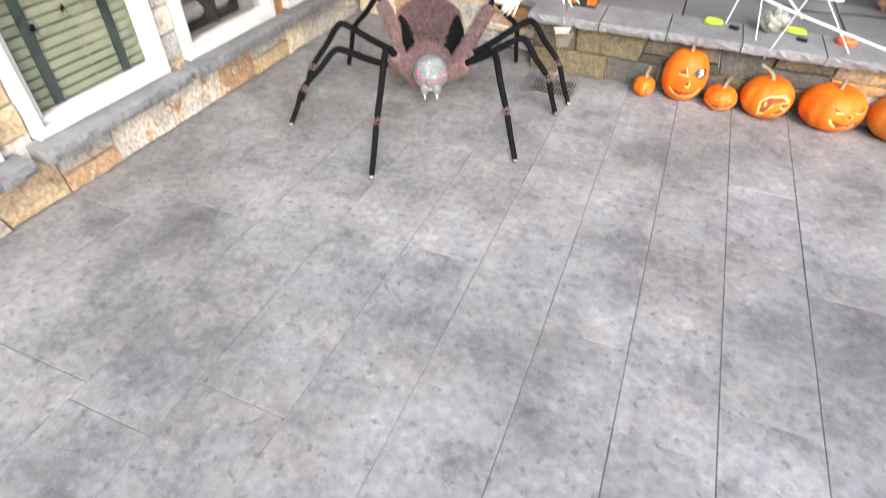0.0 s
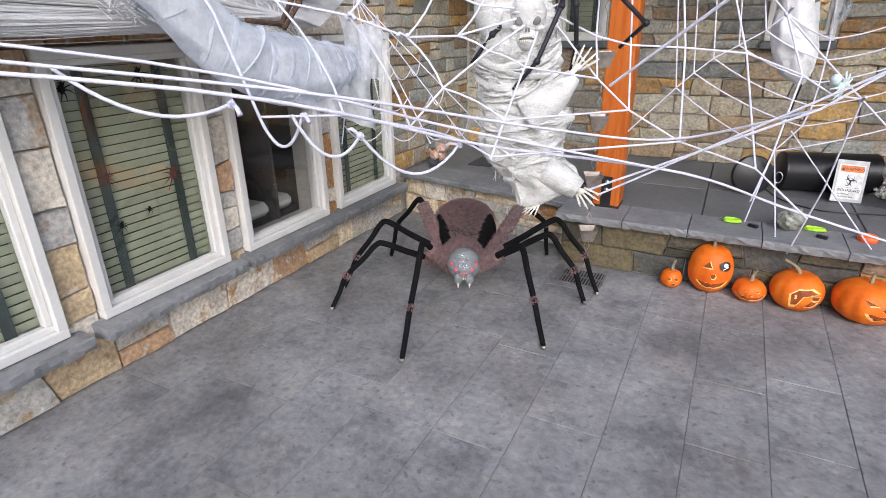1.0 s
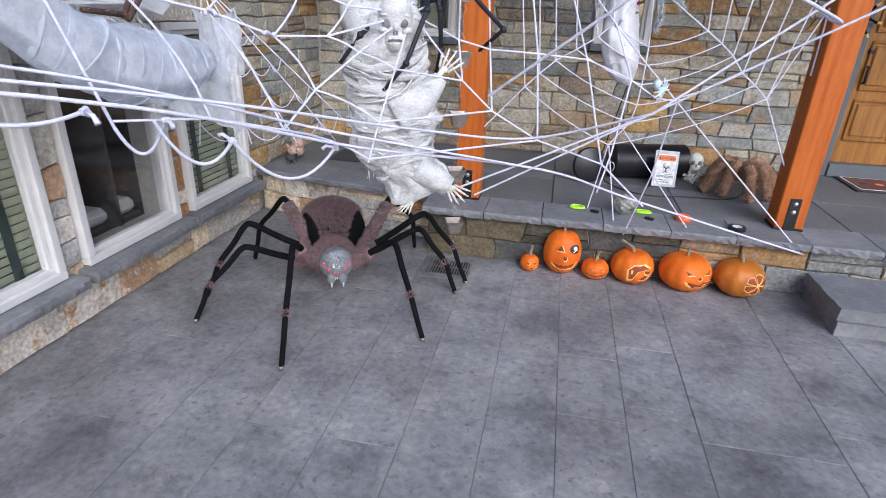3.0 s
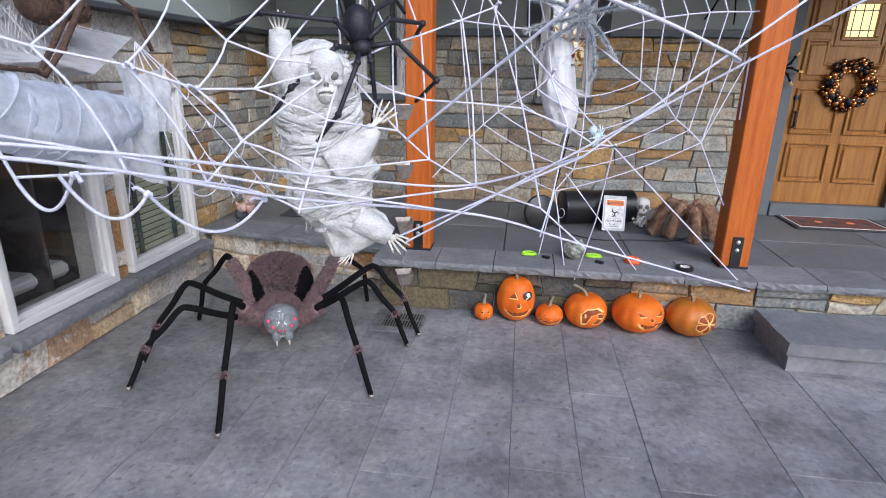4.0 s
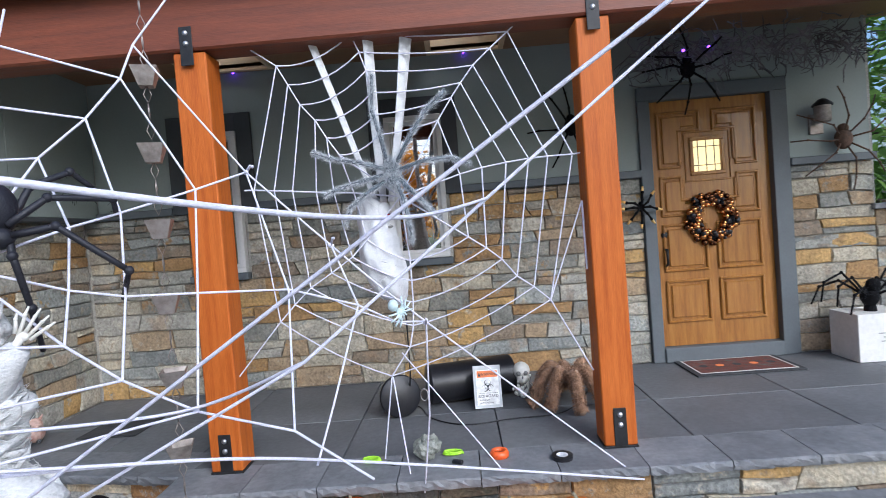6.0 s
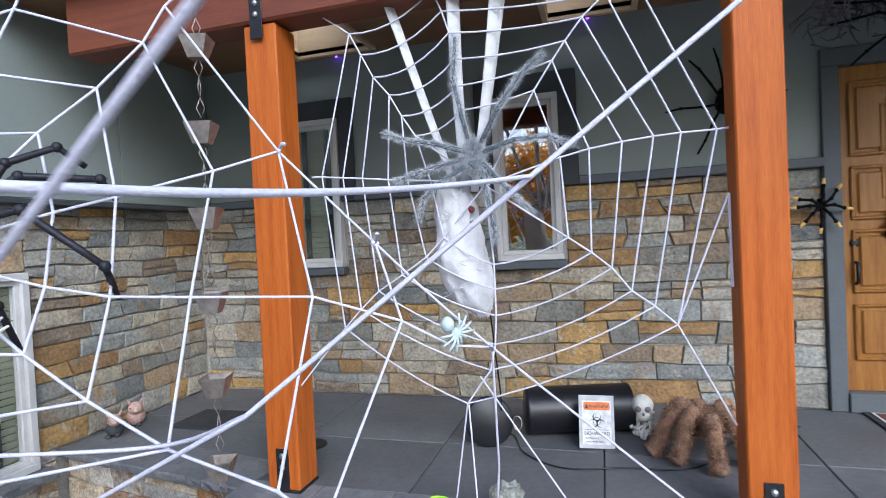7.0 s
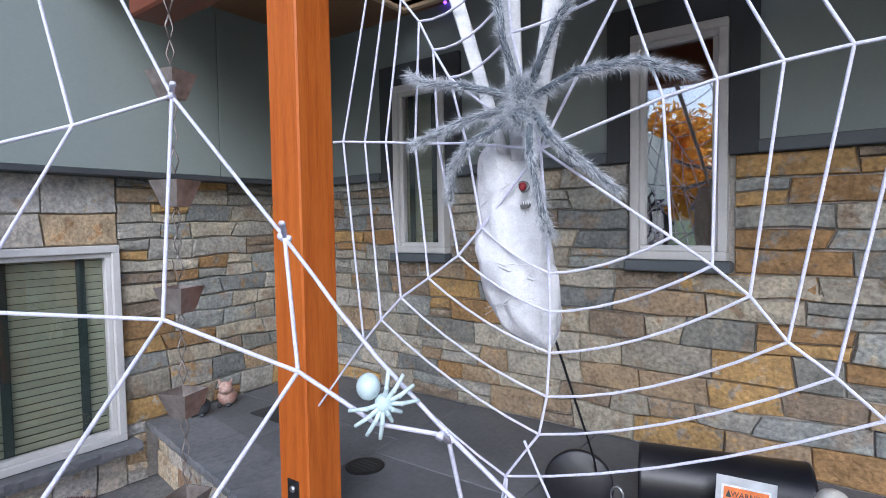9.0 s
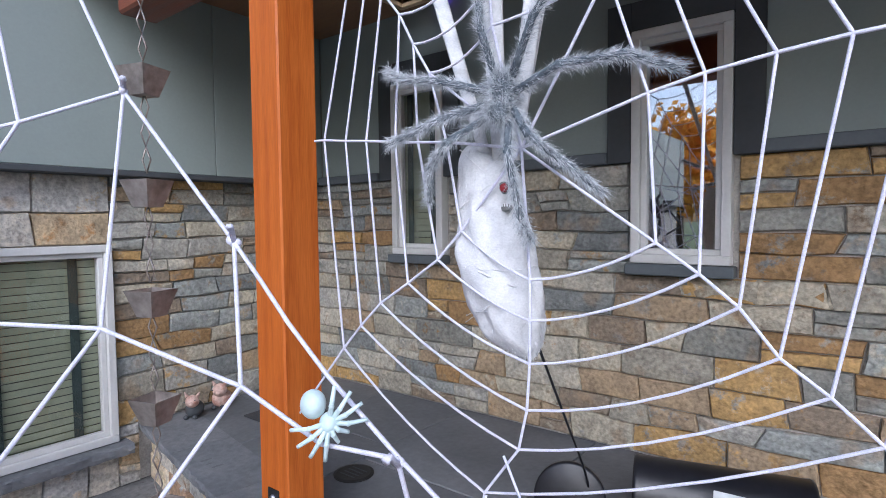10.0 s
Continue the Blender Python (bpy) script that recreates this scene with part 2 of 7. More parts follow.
M_BLIND = surf("green_grey_blind", [(0.27, 0.30, 0.20), (0.345, 0.37, 0.26)], scale=4, rough=0.55, bump=0.05, fine=0.08, rand=0.04)
M_TAPE = surf("dark_green_tape", [(0.02, 0.035, 0.03), (0.035, 0.055, 0.045)], scale=9, rough=0.9, bump=0.2)
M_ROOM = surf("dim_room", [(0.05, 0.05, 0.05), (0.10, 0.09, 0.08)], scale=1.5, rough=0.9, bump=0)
M_GRATE = surf("grey_grate_steel", [(0.20, 0.20, 0.20), (0.34, 0.34, 0.34)], scale=18, rough=0.5, metal=0.6, bump=0.15)
M_REFLECTED = surf("reflected_timber", [(0.45, 0.22, 0.07), (0.55, 0.28, 0.09)], scale=1.5, rough=0.8, bump=0)
M_GLASS = glass_mat("window_glass", (1, 1, 1), 1.52)
M_GLASS2 = glass_mat("coated_glass", (1, 1, 1), 3.4)
M_VEIL = surf("sheer_gauze", [(0.74, 0.77, 0.82), (0.84, 0.86, 0.90)], scale=8, rough=0.95, bump=0.6, bscale=70, stretch=(1, 2.5, 1), fine=0.2, dist=0.008)
# the weave is open in places
N, L = M_VEIL.node_tree.nodes, M_VEIL.node_tree.links
weave = N.new("ShaderNodeTexNoise")
weave.inputs["Scale"].default_value, weave.inputs["Detail"].default_value, weave.inputs["Roughness"].default_value = 7, 8, 0.65
L.new([n for n in N if n.type == "NEW_GEOMETRY"][0].outputs["Position"], weave.inputs["Vector"])
thin = N.new("ShaderNodeMapRange")
thin.inputs[1].default_value, thin.inputs[2].default_value, thin.inputs[3].default_value, thin.inputs[4].default_value = 0.35, 0.65, 0.46, 0.86
L.new(weave.outputs["Fac"], thin.inputs[0])
lit = N.new("ShaderNodeBsdfTranslucent")
lit.inputs["Color"].default_value = (0.80, 0.84, 0.92, 1)
cloth, clear, whole = N.new("ShaderNodeMixShader"), N.new("ShaderNodeBsdfTransparent"), N.new("ShaderNodeMixShader")
cloth.inputs[0].default_value = 0.42
L.new(N["Principled BSDF"].outputs[0], cloth.inputs[1])
L.new(lit.outputs[0], cloth.inputs[2])
L.new(thin.outputs[0], whole.inputs[0])
L.new(clear.outputs[0], whole.inputs[1])
L.new(cloth.outputs[0], whole.inputs[2])
L.new(whole.outputs[0], N["Material Output"].inputs["Surface"])
M_AMBER = emit("glowing_amber_glass", (0.95, 0.72, 0.30), 0.9)
M_PURPLE = emit("purple_bulb", (0.22, 0.05, 1.0), 6.0)
M_RED = surf("red_glass_eye", [(0.22, 0.015, 0.015), (0.36, 0.03, 0.035)], scale=20, rough=0.15, bump=0)
M_PINKEYE = surf("pink_gem_eye", [(0.75, 0.06, 0.12), (0.85, 0.10, 0.18)], scale=20, rough=0.2, bump=0)
M_GEM = surf("silver_gems", [(0.5, 0.52, 0.55), (0.8, 0.82, 0.85)], scale=60, rough=0.2, metal=0.8, bump=0)
M_MATR = surf("red_rug_pile", [(0.08, 0.06, 0.05), (0.16, 0.05, 0.035), (0.12, 0.11, 0.095)], scale=14, rough=0.95, bump=0.6, bscale=120)
M_MATB = surf("dark_rug_pile", [(0.03, 0.032, 0.034), (0.06, 0.06, 0.062)], scale=14, rough=0.95, bump=0.6, bscale=120)
M_GOLD = surf("copper_bauble", [(0.55, 0.22, 0.06), (0.75, 0.38, 0.14)], scale=9, rough=0.2, metal=1.0, bump=0)
M_BRONZE = surf("dark_bronze_bauble", [(0.10, 0.045, 0.02), (0.20, 0.09, 0.04)], scale=9, rough=0.22, metal=1.0, bump=0)
M_GLOW = surf("pale_green_plastic", [(0.56, 0.68, 0.68), (0.64, 0.75, 0.75)], scale=9, rough=0.4, bump=0)
M_LEAF = surf("green_leaves", [(0.07, 0.14, 0.025), (0.14, 0.25, 0.045), (0.24, 0.34, 0.06)], scale=3, rough=0.6, bump=0, fine=0.6)
M_LEAFY = surf("autumn_leaves", [(0.50, 0.12, 0.02), (0.65, 0.30, 0.03), (0.70, 0.48, 0.05)], scale=0.5, rough=0.6, bump=0, fine=0.6)
M_BARK = surf("bark", [(0.05, 0.035, 0.025), (0.12, 0.09, 0.065)], scale=8, rough=0.95, bump=0.9, bscale=40, stretch=(3, 3, 0.5))
M_GRASS = surf("lawn", [(0.05, 0.09, 0.02), (0.10, 0.14, 0.035), (0.14, 0.15, 0.05)], scale=1.2, rough=0.95, bump=0.8, bscale=60)
M_CRATE = surf("white_crate_paint", [(0.66, 0.65, 0.61), (0.76, 0.75, 0.72)], scale=6, rough=0.6, bump=0.1, fine=0.1)
M_PIG = surf("painted_plaster", [(0.42, 0.20, 0.15), (0.62, 0.44, 0.37), (0.50, 0.34, 0.28)], scale=18, rough=0.6, bump=0.3, fine=0.3)

# thin leaves let some light through
for m, c in ((M_LEAF, (0.22, 0.36, 0.05)), (M_LEAFY, (0.85, 0.42, 0.06))):
    N, L = m.node_tree.nodes, m.node_tree.links
    tr = N.new("ShaderNodeBsdfTranslucent")
    tr.inputs["Color"].default_value = (*c, 1)
    mx = N.new("ShaderNodeMixShader")
    mx.inputs[0].default_value = 0.5
    L.new(N["Principled BSDF"].outputs[0], mx.inputs[1])
    L.new(tr.outputs[0], mx.inputs[2])
    L.new(mx.outputs[0], N["Material Output"].inputs["Surface"])

# paving: broad damp stains and fine pale scratches over the slate
N, L = M_SLAB.node_tree.nodes, M_SLAB.node_tree.links
geo = [n for n in N if n.type == "NEW_GEOMETRY"][0]
hs = [n for n in N if n.type == "HUE_SAT"][0]
st = N.new("ShaderNodeTexNoise")
st.inputs["Scale"].default_value, st.inputs["Detail"].default_value, st.inputs["Roughness"].default_value = 1.3, 7, 0.65
L.new(geo.outputs["Position"], st.inputs["Vector"])
sr = N.new("ShaderNodeMapRange")
sr.inputs[1].default_value, sr.inputs[2].default_value, sr.inputs[3].default_value, sr.inputs[4].default_value = 0.38, 0.60, 0.66, 1.10
L.new(st.outputs["Fac"], sr.inputs[0])
sc = N.new("ShaderNodeTexNoise")
sc.inputs["Scale"].default_value, sc.inputs["Detail"].default_value, sc.inputs["Distortion"].default_value = 4.0, 3, 1.6
L.new(geo.outputs["Position"], sc.inputs["Vector"])
df = N.new("ShaderNodeMath"); df.operation = "SUBTRACT"; df.inputs[1].default_value = 0.5
L.new(sc.outputs["Fac"], df.inputs[0])
ab = N.new("ShaderNodeMath"); ab.operation = "ABSOLUTE"
L.new(df.outputs[0], ab.inputs[0])
cr = N.new("ShaderNodeMapRange")
cr.inputs[1].default_value, cr.inputs[2].default_value, cr.inputs[3].default_value, cr.inputs[4].default_value = 0.0, 0.010, 1.14, 1.0
L.new(ab.outputs[0], cr.inputs[0])
ml = N.new("ShaderNodeMath"); ml.operation = "MULTIPLY"
L.new(sr.outputs[0], ml.inputs[0]); L.new(cr.outputs[0], ml.inputs[1])
old = hs.inputs["Value"].links[0].from_socket
m2 = N.new("ShaderNodeMath"); m2.operation = "MULTIPLY"
L.new(old, m2.inputs[0]); L.new(ml.outputs[0], m2.inputs[1])
L.new(m2.outputs[0], hs.inputs["Value"])
# brownish stains and dark pitting
brown = N.new("ShaderNodeTexNoise")
brown.inputs["Scale"].default_value, brown.inputs["Detail"].default_value, brown.inputs["Roughness"].default_value = 2.1, 10, 0.7
L.new(geo.outputs["Position"], brown.inputs["Vector"])
bm_ = N.new("ShaderNodeMapRange")
bm_.inputs[1].default_value, bm_.inputs[2].default_value, bm_.inputs[3].default_value, bm_.inputs[4].default_value = 0.50, 0.68, 0.0, 0.40
L.new(brown.outputs["Fac"], bm_.inputs[0])
tint = N.new("ShaderNodeMix"); tint.data_type, tint.blend_type = "RGBA", "MULTIPLY"
L.new(bm_.outputs[0], tint.inputs[0])
L.new(hs.outputs[0], tint.inputs[6])
tint.inputs[7].default_value = (0.92, 0.82, 0.70, 1)
pit = N.new("ShaderNodeTexNoise")
pit.inputs["Scale"].default_value, pit.inputs["Detail"].default_value = 26, 6
L.new(geo.outputs["Position"], pit.inputs["Vector"])
pr = N.new("ShaderNodeMapRange")
pr.inputs[1].default_value, pr.inputs[2].default_value, pr.inputs[3].default_value, pr.inputs[4].default_value = 0.60, 0.68, 0.0, 0.5
L.new(pit.outputs["Fac"], pr.inputs[0])
dark = N.new("ShaderNodeMix"); dark.data_type = "RGBA"
L.new(pr.outputs[0], dark.inputs[0])
L.new(tint.outputs[2], dark.inputs[6])
dark.inputs[7].default_value = (0.085, 0.08, 0.078, 1)
L.new(dark.outputs[2], N["Principled BSDF"].inputs["Base Color"])

# ---- small builders ----
rng = random.Random(7)


def mesh_of(name, verts, faces, mats, smooth=False, fmat=None):
    me = bpy.data.meshes.new(name)
    me.from_pydata(verts, [], faces)
    for m in (mats if isinstance(mats, (list, tuple)) else [mats]):
        me.materials.append(m)
    if fmat:
        me.polygons.foreach_set("material_index", fmat)
    if smooth:
        me.polygons.foreach_set("use_smooth", [True] * len(me.polygons))
    me.update()
    return me


class Geo:
    """Collects vertices and faces for one mesh."""
    def __init__(self):
        self.v, self.f, self.m = [], [], []

    def add(self, vs, fs, mi=0):
        o = len(self.v)
        self.v += [tuple(p) for p in vs]
        self.f += [tuple(i + o for i in f) for f in fs]
        self.m += [mi] * len(fs)
        return self

    def box(self, x0, x1, y0, y1, z0, z1, b=0.0, mi=0):
        """A box with chamfered edges of width b."""
        if b <= 0:
            vs = [(x, y, z) for z in (z0, z1) for y in (y0, y1) for x in (x0, x1)]
            return self.add(vs, [(0, 2, 3, 1), (4, 5, 7, 6), (0, 1, 5, 4), (2, 6, 7, 3), (0, 4, 6, 2), (1, 3, 7, 5)], mi)
        bm = bmesh.new()
        bmesh.ops.create_cube(bm, size=1)
        for v in bm.verts:
            v.co = Vector(((x0, x1)[v.co.x > 0], (y0, y1)[v.co.y > 0], (z0, z1)[v.co.z > 0]))
        bmesh.ops.bevel(bm, geom=bm.edges[:], offset=b, segments=1, affect="EDGES")
        return self.bm(bm, mi)

    def bm(self, bm, mi=0, m=None):
        bm.verts.index_update()
        self.add([(m @ v.co if m else v.co) for v in bm.verts], [[v.index for v in f.verts] for f in bm.faces], mi)
        bm.free()
        return self

    def tube(self, pts, radii, n=8, mi=0, cap=True, flat=1.0):
        """A tube along pts; radii one value or one for each point."""
        pts = [Vector(p) for p in pts]
        rs = radii if isinstance(radii, (list, tuple)) else [radii] * len(pts)
        vs, fs, side = [], [], None
        for i, p in enumerate(pts):
            d = (pts[min(i + 1, len(pts) - 1)] - pts[max(i - 1, 0)])
            d = d.normalized() if d.length > 1e-9 else Vector((0, 0, 1))
            if side is None:
                side = d.orthogonal().normalized()
            side = (side - d * side.dot(d))
            side = side.normalized() if side.length > 1e-6 else d.orthogonal().normalized()
            up = d.cross(side)
            for k in range(n):
                a = 2 * math.pi * k / n
                vs.append(p + (side * math.cos(a) + up * math.sin(a) * flat) * rs[i])
        for i in range(len(pts) - 1):
            for k in range(n):
                a, b = i * n + k, i * n + (k + 1) % n
                fs.append((a, b, b + n, a + n))
        if cap:
            fs.append(tuple(range(n))[::-1])
            fs.append(tuple((len(pts) - 1) * n + k for k in range(n)))
        return self.add(vs, fs, mi)

    def ball(self, c, r, m=None, seg=12, rings=8, mi=0, f=None):
        """An ellipsoid: centre, radii, a turning matrix, and a function that moves its points."""
        r = r if isinstance(r, (tuple, list)) else (r, r, r)
        vs, fs = [], []
        for i in range(rings + 1):
            th = math.pi * i / rings
            for k in range(seg):
                ph = 2 * math.pi * k / seg
                p = Vector((math.sin(th) * math.cos(ph), math.sin(th) * math.sin(ph), math.cos(th)))
                if f:
                    p = p * f(p)
                p = Vector((p.x * r[0], p.y * r[1], p.z * r[2]))
                vs.append(Vector(c) + (m @ p if m else p))
        for i in range(rings):
            for k in range(seg):
                a, b = i * seg + k, i * seg + (k + 1) % seg
                fs.append((a, a + seg, b + seg, b))
        return self.add(vs, fs, mi)

    def lathe(self, prof, n=20, c=(0, 0, 0), mi=0):
        vs = [(c[0] + r * math.cos(2 * math.pi * k / n), c[1] + r * math.sin(2 * math.pi * k / n), c[2] + z) for r, z in prof for k in range(n)]
        fs = [(i * n + k, i * n + (k + 1) % n, (i + 1) * n + (k + 1) % n, (i + 1) * n + k) for i in range(len(prof) - 1) for k in range(n)]
        return self.add(vs, fs, mi)

    def move(self, m):
        self.v = [tuple(m @ Vector(p)) for p in self.v]
        return self

    def mesh(self, name, mats, smooth=False):
        return mesh_of(name, self.v, self.f, mats, smooth, self.m if isinstance(mats, (list, tuple)) else None)


def thing(name, label="", category="", group="", kind="", at=None):
    """An Empty that carries a thing's parts."""
    ob = new(name)
    ob.empty_display_size = 0.05
    if at:
        ob.location = at
    return tagged(ob, label, category, group, kind)


def part(name, geo, mat, parent, label="", smooth=False, kind=""):
    """One mesh under a thing or a part; its points are in the thing's own space."""
    ob = new(name, geo.mesh(name, mat, smooth) if isinstance(geo, Geo) else geo)
    ob.parent = parent
    return tagged(ob, label=label, kind=kind)


def solid(name, geo, mat, label="", category="", group="", kind="", smooth=False):
    ob = new(name, geo.mesh(name, mat, smooth) if isinstance(geo, Geo) else geo)
    return tagged(ob, label, category, group, kind)


def fur(samples, length, width, droop=0.3, mess=0.5):
    """Strands as thin triangles from (point, normal) samples."""
    g = Geo()
    for p, n in samples:
        p, n = Vector(p), Vector(n)
        n = n.normalized() if n.length > 1e-6 else Vector((0, 0, 1))
        r = Vector((rng.gauss(0, 1), rng.gauss(0, 1), rng.gauss(0, 1))) * mess
        d = (n + r * 0.6 + Vector((0, 0, -droop))).normalized()
        s = d.cross(Vector((rng.random() - 0.5, rng.random() - 0.5, rng.random() - 0.5)))
        s = s.normalized() * width
        l = length * rng.uniform(0.6, 1.3)
        tip = p + d * l + Vector((0, 0, -droop * l * 0.4))
        mid = p + d * l * 0.55
        g.add([p - s, p + s, mid + s * 0.7, mid - s * 0.7, tip], [(0, 1, 2, 3), (3, 2, 4)])
    return g


def on_ball(c, r, n, m=None):
    out = []
    for _ in range(n):
        d = Vector((rng.gauss(0, 1), rng.gauss(0, 1), rng.gauss(0, 1))).normalized()
        p = Vector((d.x * r[0], d.y * r[1], d.z * r[2]))
        q = Vector((d.x / r[0], d.y / r[1], d.z / r[2])).normalized()
        out.append((Vector(c) + (m @ p if m else p), m @ q if m else q))
    return out


def on_tube(pts, rad, n):
    pts = [Vector(p) for p in pts]
    lens = [(b - a).length for a, b in zip(pts, pts[1:])]
    out = []
    for _ in range(n):
        i = rng.choices(range(len(lens)), lens)[0]
        a, b = pts[i], pts[i + 1]
        u = rng.random()
        d = (b - a).normalized()
        s = d.orthogonal().normalized()
        w = d.cross(s)
        ang = rng.uniform(0, 2 * math.pi)
        nn = s * math.cos(ang) + w * math.sin(ang)
        r = rad[i] * (1 - u) + rad[i + 1] * u if isinstance(rad, (list, tuple)) else rad
        out.append((a.lerp(b, u) + nn * r, nn))
    return out


def bend(pts, steps=6):
    """A smooth curve through pts."""
    pts = [Vector(p) for p in pts]
    out = []
    for i in range(len(pts) - 1):
        p0, p1, p2, p3 = pts[max(i - 1, 0)], pts[i], pts[i + 1], pts[min(i + 2, len(pts) - 1)]
        for k in range(steps):
            t = k / steps
            out.append(0.5 * (2 * p1 + (p2 - p0) * t + (2 * p0 - 5 * p1 + 4 * p2 - p3) * t * t + (3 * p1 - p0 - 3 * p2 + p3) * t ** 3))
    return out + [pts[-1]]


def cells(u0, u1, v0, v1, holes):
    """The rectangle less its holes, as rectangles."""
    vs = sorted({v0, v1, *[h[2] for h in holes], *[h[3] for h in holes]})
    vs = [v for v in vs if v0 <= v <= v1]
    out = []
    for a, b in zip(vs, vs[1:]):
        cuts = sorted((h[0], h[1]) for h in holes if h[2] < b - 1e-6 and h[3] > a + 1e-6)
        u = u0
        for c0, c1 in cuts:
            if c0 > u:
                out.append((u, c0, a, b))
            u = max(u, c1)
        if u < u1:
            out.append((u, u1, a, b))
    return out


def stone_mesh(w, h, d, axis, warp=None):
    """One split stone, w wide and h high, d proud; axis 'x' faces +x, 'y' faces -y."""
    j = lambda k: rng.uniform(-k, k)
    rim = [(0, 0), (w * 0.5 + j(w * 0.15), j(0.004)), (w, 0), (w + j(0.003), h * 0.5), (w, h), (w * 0.5 + j(w * 0.15), h + j(0.004)), (0, h), (j(0.003), h * 0.5)]
    c = (w / 2, h / 2)
    back = [(x, y, 0.0) for x, y in rim]
    inset = min(0.0065, h * 0.08)
    mid, front = [], []
    for x, y in rim:
        sx, sy = (1 if x < c[0] else -1), (1 if y < c[1] else -1)
        mid.append((x + sx * 0.002, y + sy * 0.002, d * 0.6 + j(0.003)))
        front.append((x + sx * inset * rng.uniform(0.6, 1.5), y + sy * inset * rng.uniform(0.6, 1.5), d + j(0.005)))
    vs = back + mid + front + [(c[0] + j(w * 0.15), c[1] + j(h * 0.15), d + rng.uniform(0.0, 0.008))]
    fs = []
    for r in (0, 8):
        for k in range(8):
            fs.append((r + k, r + (k + 1) % 8, r + 8 + (k + 1) % 8, r + 8 + k))
    fs += [(16 + k, 16 + (k + 1) % 8, 24) for k in range(8)]
    if warp:
        vs = [(x + warp(x, y)[0], y + warp(x, y)[1], z) for x, y, z in vs]
    if axis == "x":
        vs = [(z, x, y) for x, y, z in vs]
    else:
        vs = [(x, -z, y) for x, y, z in vs]
        
    return vs, fs


def stone_wall(parent, axis, face, u0, u1, v0, v1, holes, mat, hmin=0.10, hmax=0.20, wmin=0.17, wmax=0.46, depth=0.024, pal=None):
    """Courses of split stones, each its own piece, on the plane `face`."""
    edges = sorted({v0, v1, *[h[2] for h in holes if v0 < h[2] < v1], *[h[3] for h in holes if v0 < h[3] < v1]})
    for a, b in zip(edges, edges[1:]):
        n = max(1, round((b - a) / rng.uniform(hmin + 0.02, hmax - 0.01)))
        ws = [rng.uniform(0.75, 1.25) for _ in range(n)]
        s = sum(ws)
        v = a
        for wgt in ws:
            h = (b - a) * wgt / s
            for c0, c1, _, _ in cells(u0, u1, v, v + h, holes):
                u = c0
                tl = 0.0
                while u < c1 - 0.02:
                    w = rng.uniform(wmin, wmax)
                    if c1 - u - w < wmin:
                        w = c1 - u if c1 - u < wmax * 1.15 else (c1 - u) * rng.uniform(0.42, 0.58)
                    rows = [(v, h)]
                    tr = rng.gauss(0, 0.012) if u + w < c1 - 0.01 else 0.0
                    if h > 0.12 and rng.random() < 0.3:
                        k = rng.uniform(0.4, 0.6) * h
                        rows = [(v, k), (v + k, h - k)]
                    for vv, hh in rows:
                        gap = 0.004
                        def wave(uu, zz):
                            if any(abs(zz - e) < 0.005 for e in edges):
                                return 0.0
                            return 0.020 * noise.noise(Vector((uu * 4.5, zz * 9.0, face)))

                        def warp(x, y, u=u, w=w, v=v, h=h, vv=vv, hh=hh, tl=tl, tr=tr):
                            ty = (vv + y - v) / h * 2 - 1
                            f = y / hh
                            return (tl + (tr - tl) * x / w) * ty, wave(u + x, vv) * (1 - f) + wave(u + x, vv + hh) * f
                        vs, fs = stone_mesh(w - gap, hh - gap, depth * rng.uniform(0.7, 1.25), axis, warp)
                        ob = new("stone", mesh_of("stone", vs, fs, mat))
                        ob.parent = parent
                        ob.location = (face, u + gap / 2, vv + gap / 2) if axis == "x" else (u + gap / 2, face, vv + gap / 2)
                    u += w
                    tl = tr
            v += h


def rough_slab(u0, u1, back, front, z0, z1, axis):
    """A stone slab whose long front edge is split rough; axis 'x': runs along y and faces +x, 'y': runs along x and faces -y."""
    n = max(6, int((u1 - u0) / 0.028))
    sg = 1 if front > back else -1
    rows = []
    for i in range(n + 1):
        u = u0 + (u1 - u0) * i / n
        j = lambda k: rng.uniform(-k, k)
        rows.append([(u, back, z0), (u, back, z1), (u, front - sg * (0.012 + j(0.006)), z1 - abs(j(0.002))), (u, front - sg * abs(j(0.010)), z1 - 0.010 + j(0.005)), (u, front - sg * abs(j(0.009)), (z0 + z1) / 2 + j(0.010)), (u, front - sg * (0.008 + abs(j(0.009))), z0 + 0.004 + abs(j(0.006)))])
    vs = [p for row in rows for p in row]
    m = 6
    fs = [(i * m + k, i * m + (k + 1) % m, (i + 1) * m + (k + 1) % m, (i + 1) * m + k) for i in range(n) for k in range(m)] + [tuple(range(m))[::-1], tuple(n * m + k for k in range(m))]
    if axis == "x":
        vs = [(d, u, z) for u, d, z in vs]
    else:
        vs = [(u, d, z) for u, d, z in vs]
    return Geo().add(vs, fs)


# ---- measures of the place ----
PORCH = 0.37
BACK = 1.66          # face of the rear wall's stone
LEDGE = 1.92
TOP = 3.05           # ceiling
LEFT = -0.05         # face of the left wall's stone
LWIN = [(-3.33, -2.59), (-2.43, -1.67), (-1.525, -0.755), (-0.62, 0.14)]
LZ = (0.30, 1.492)
BWIN = [(0.856, 1.307), (2.549, 3.02)]
BZ = (1.385, 2.566)
DOOR = (4.725, 5.682, 0.492, 2.515)

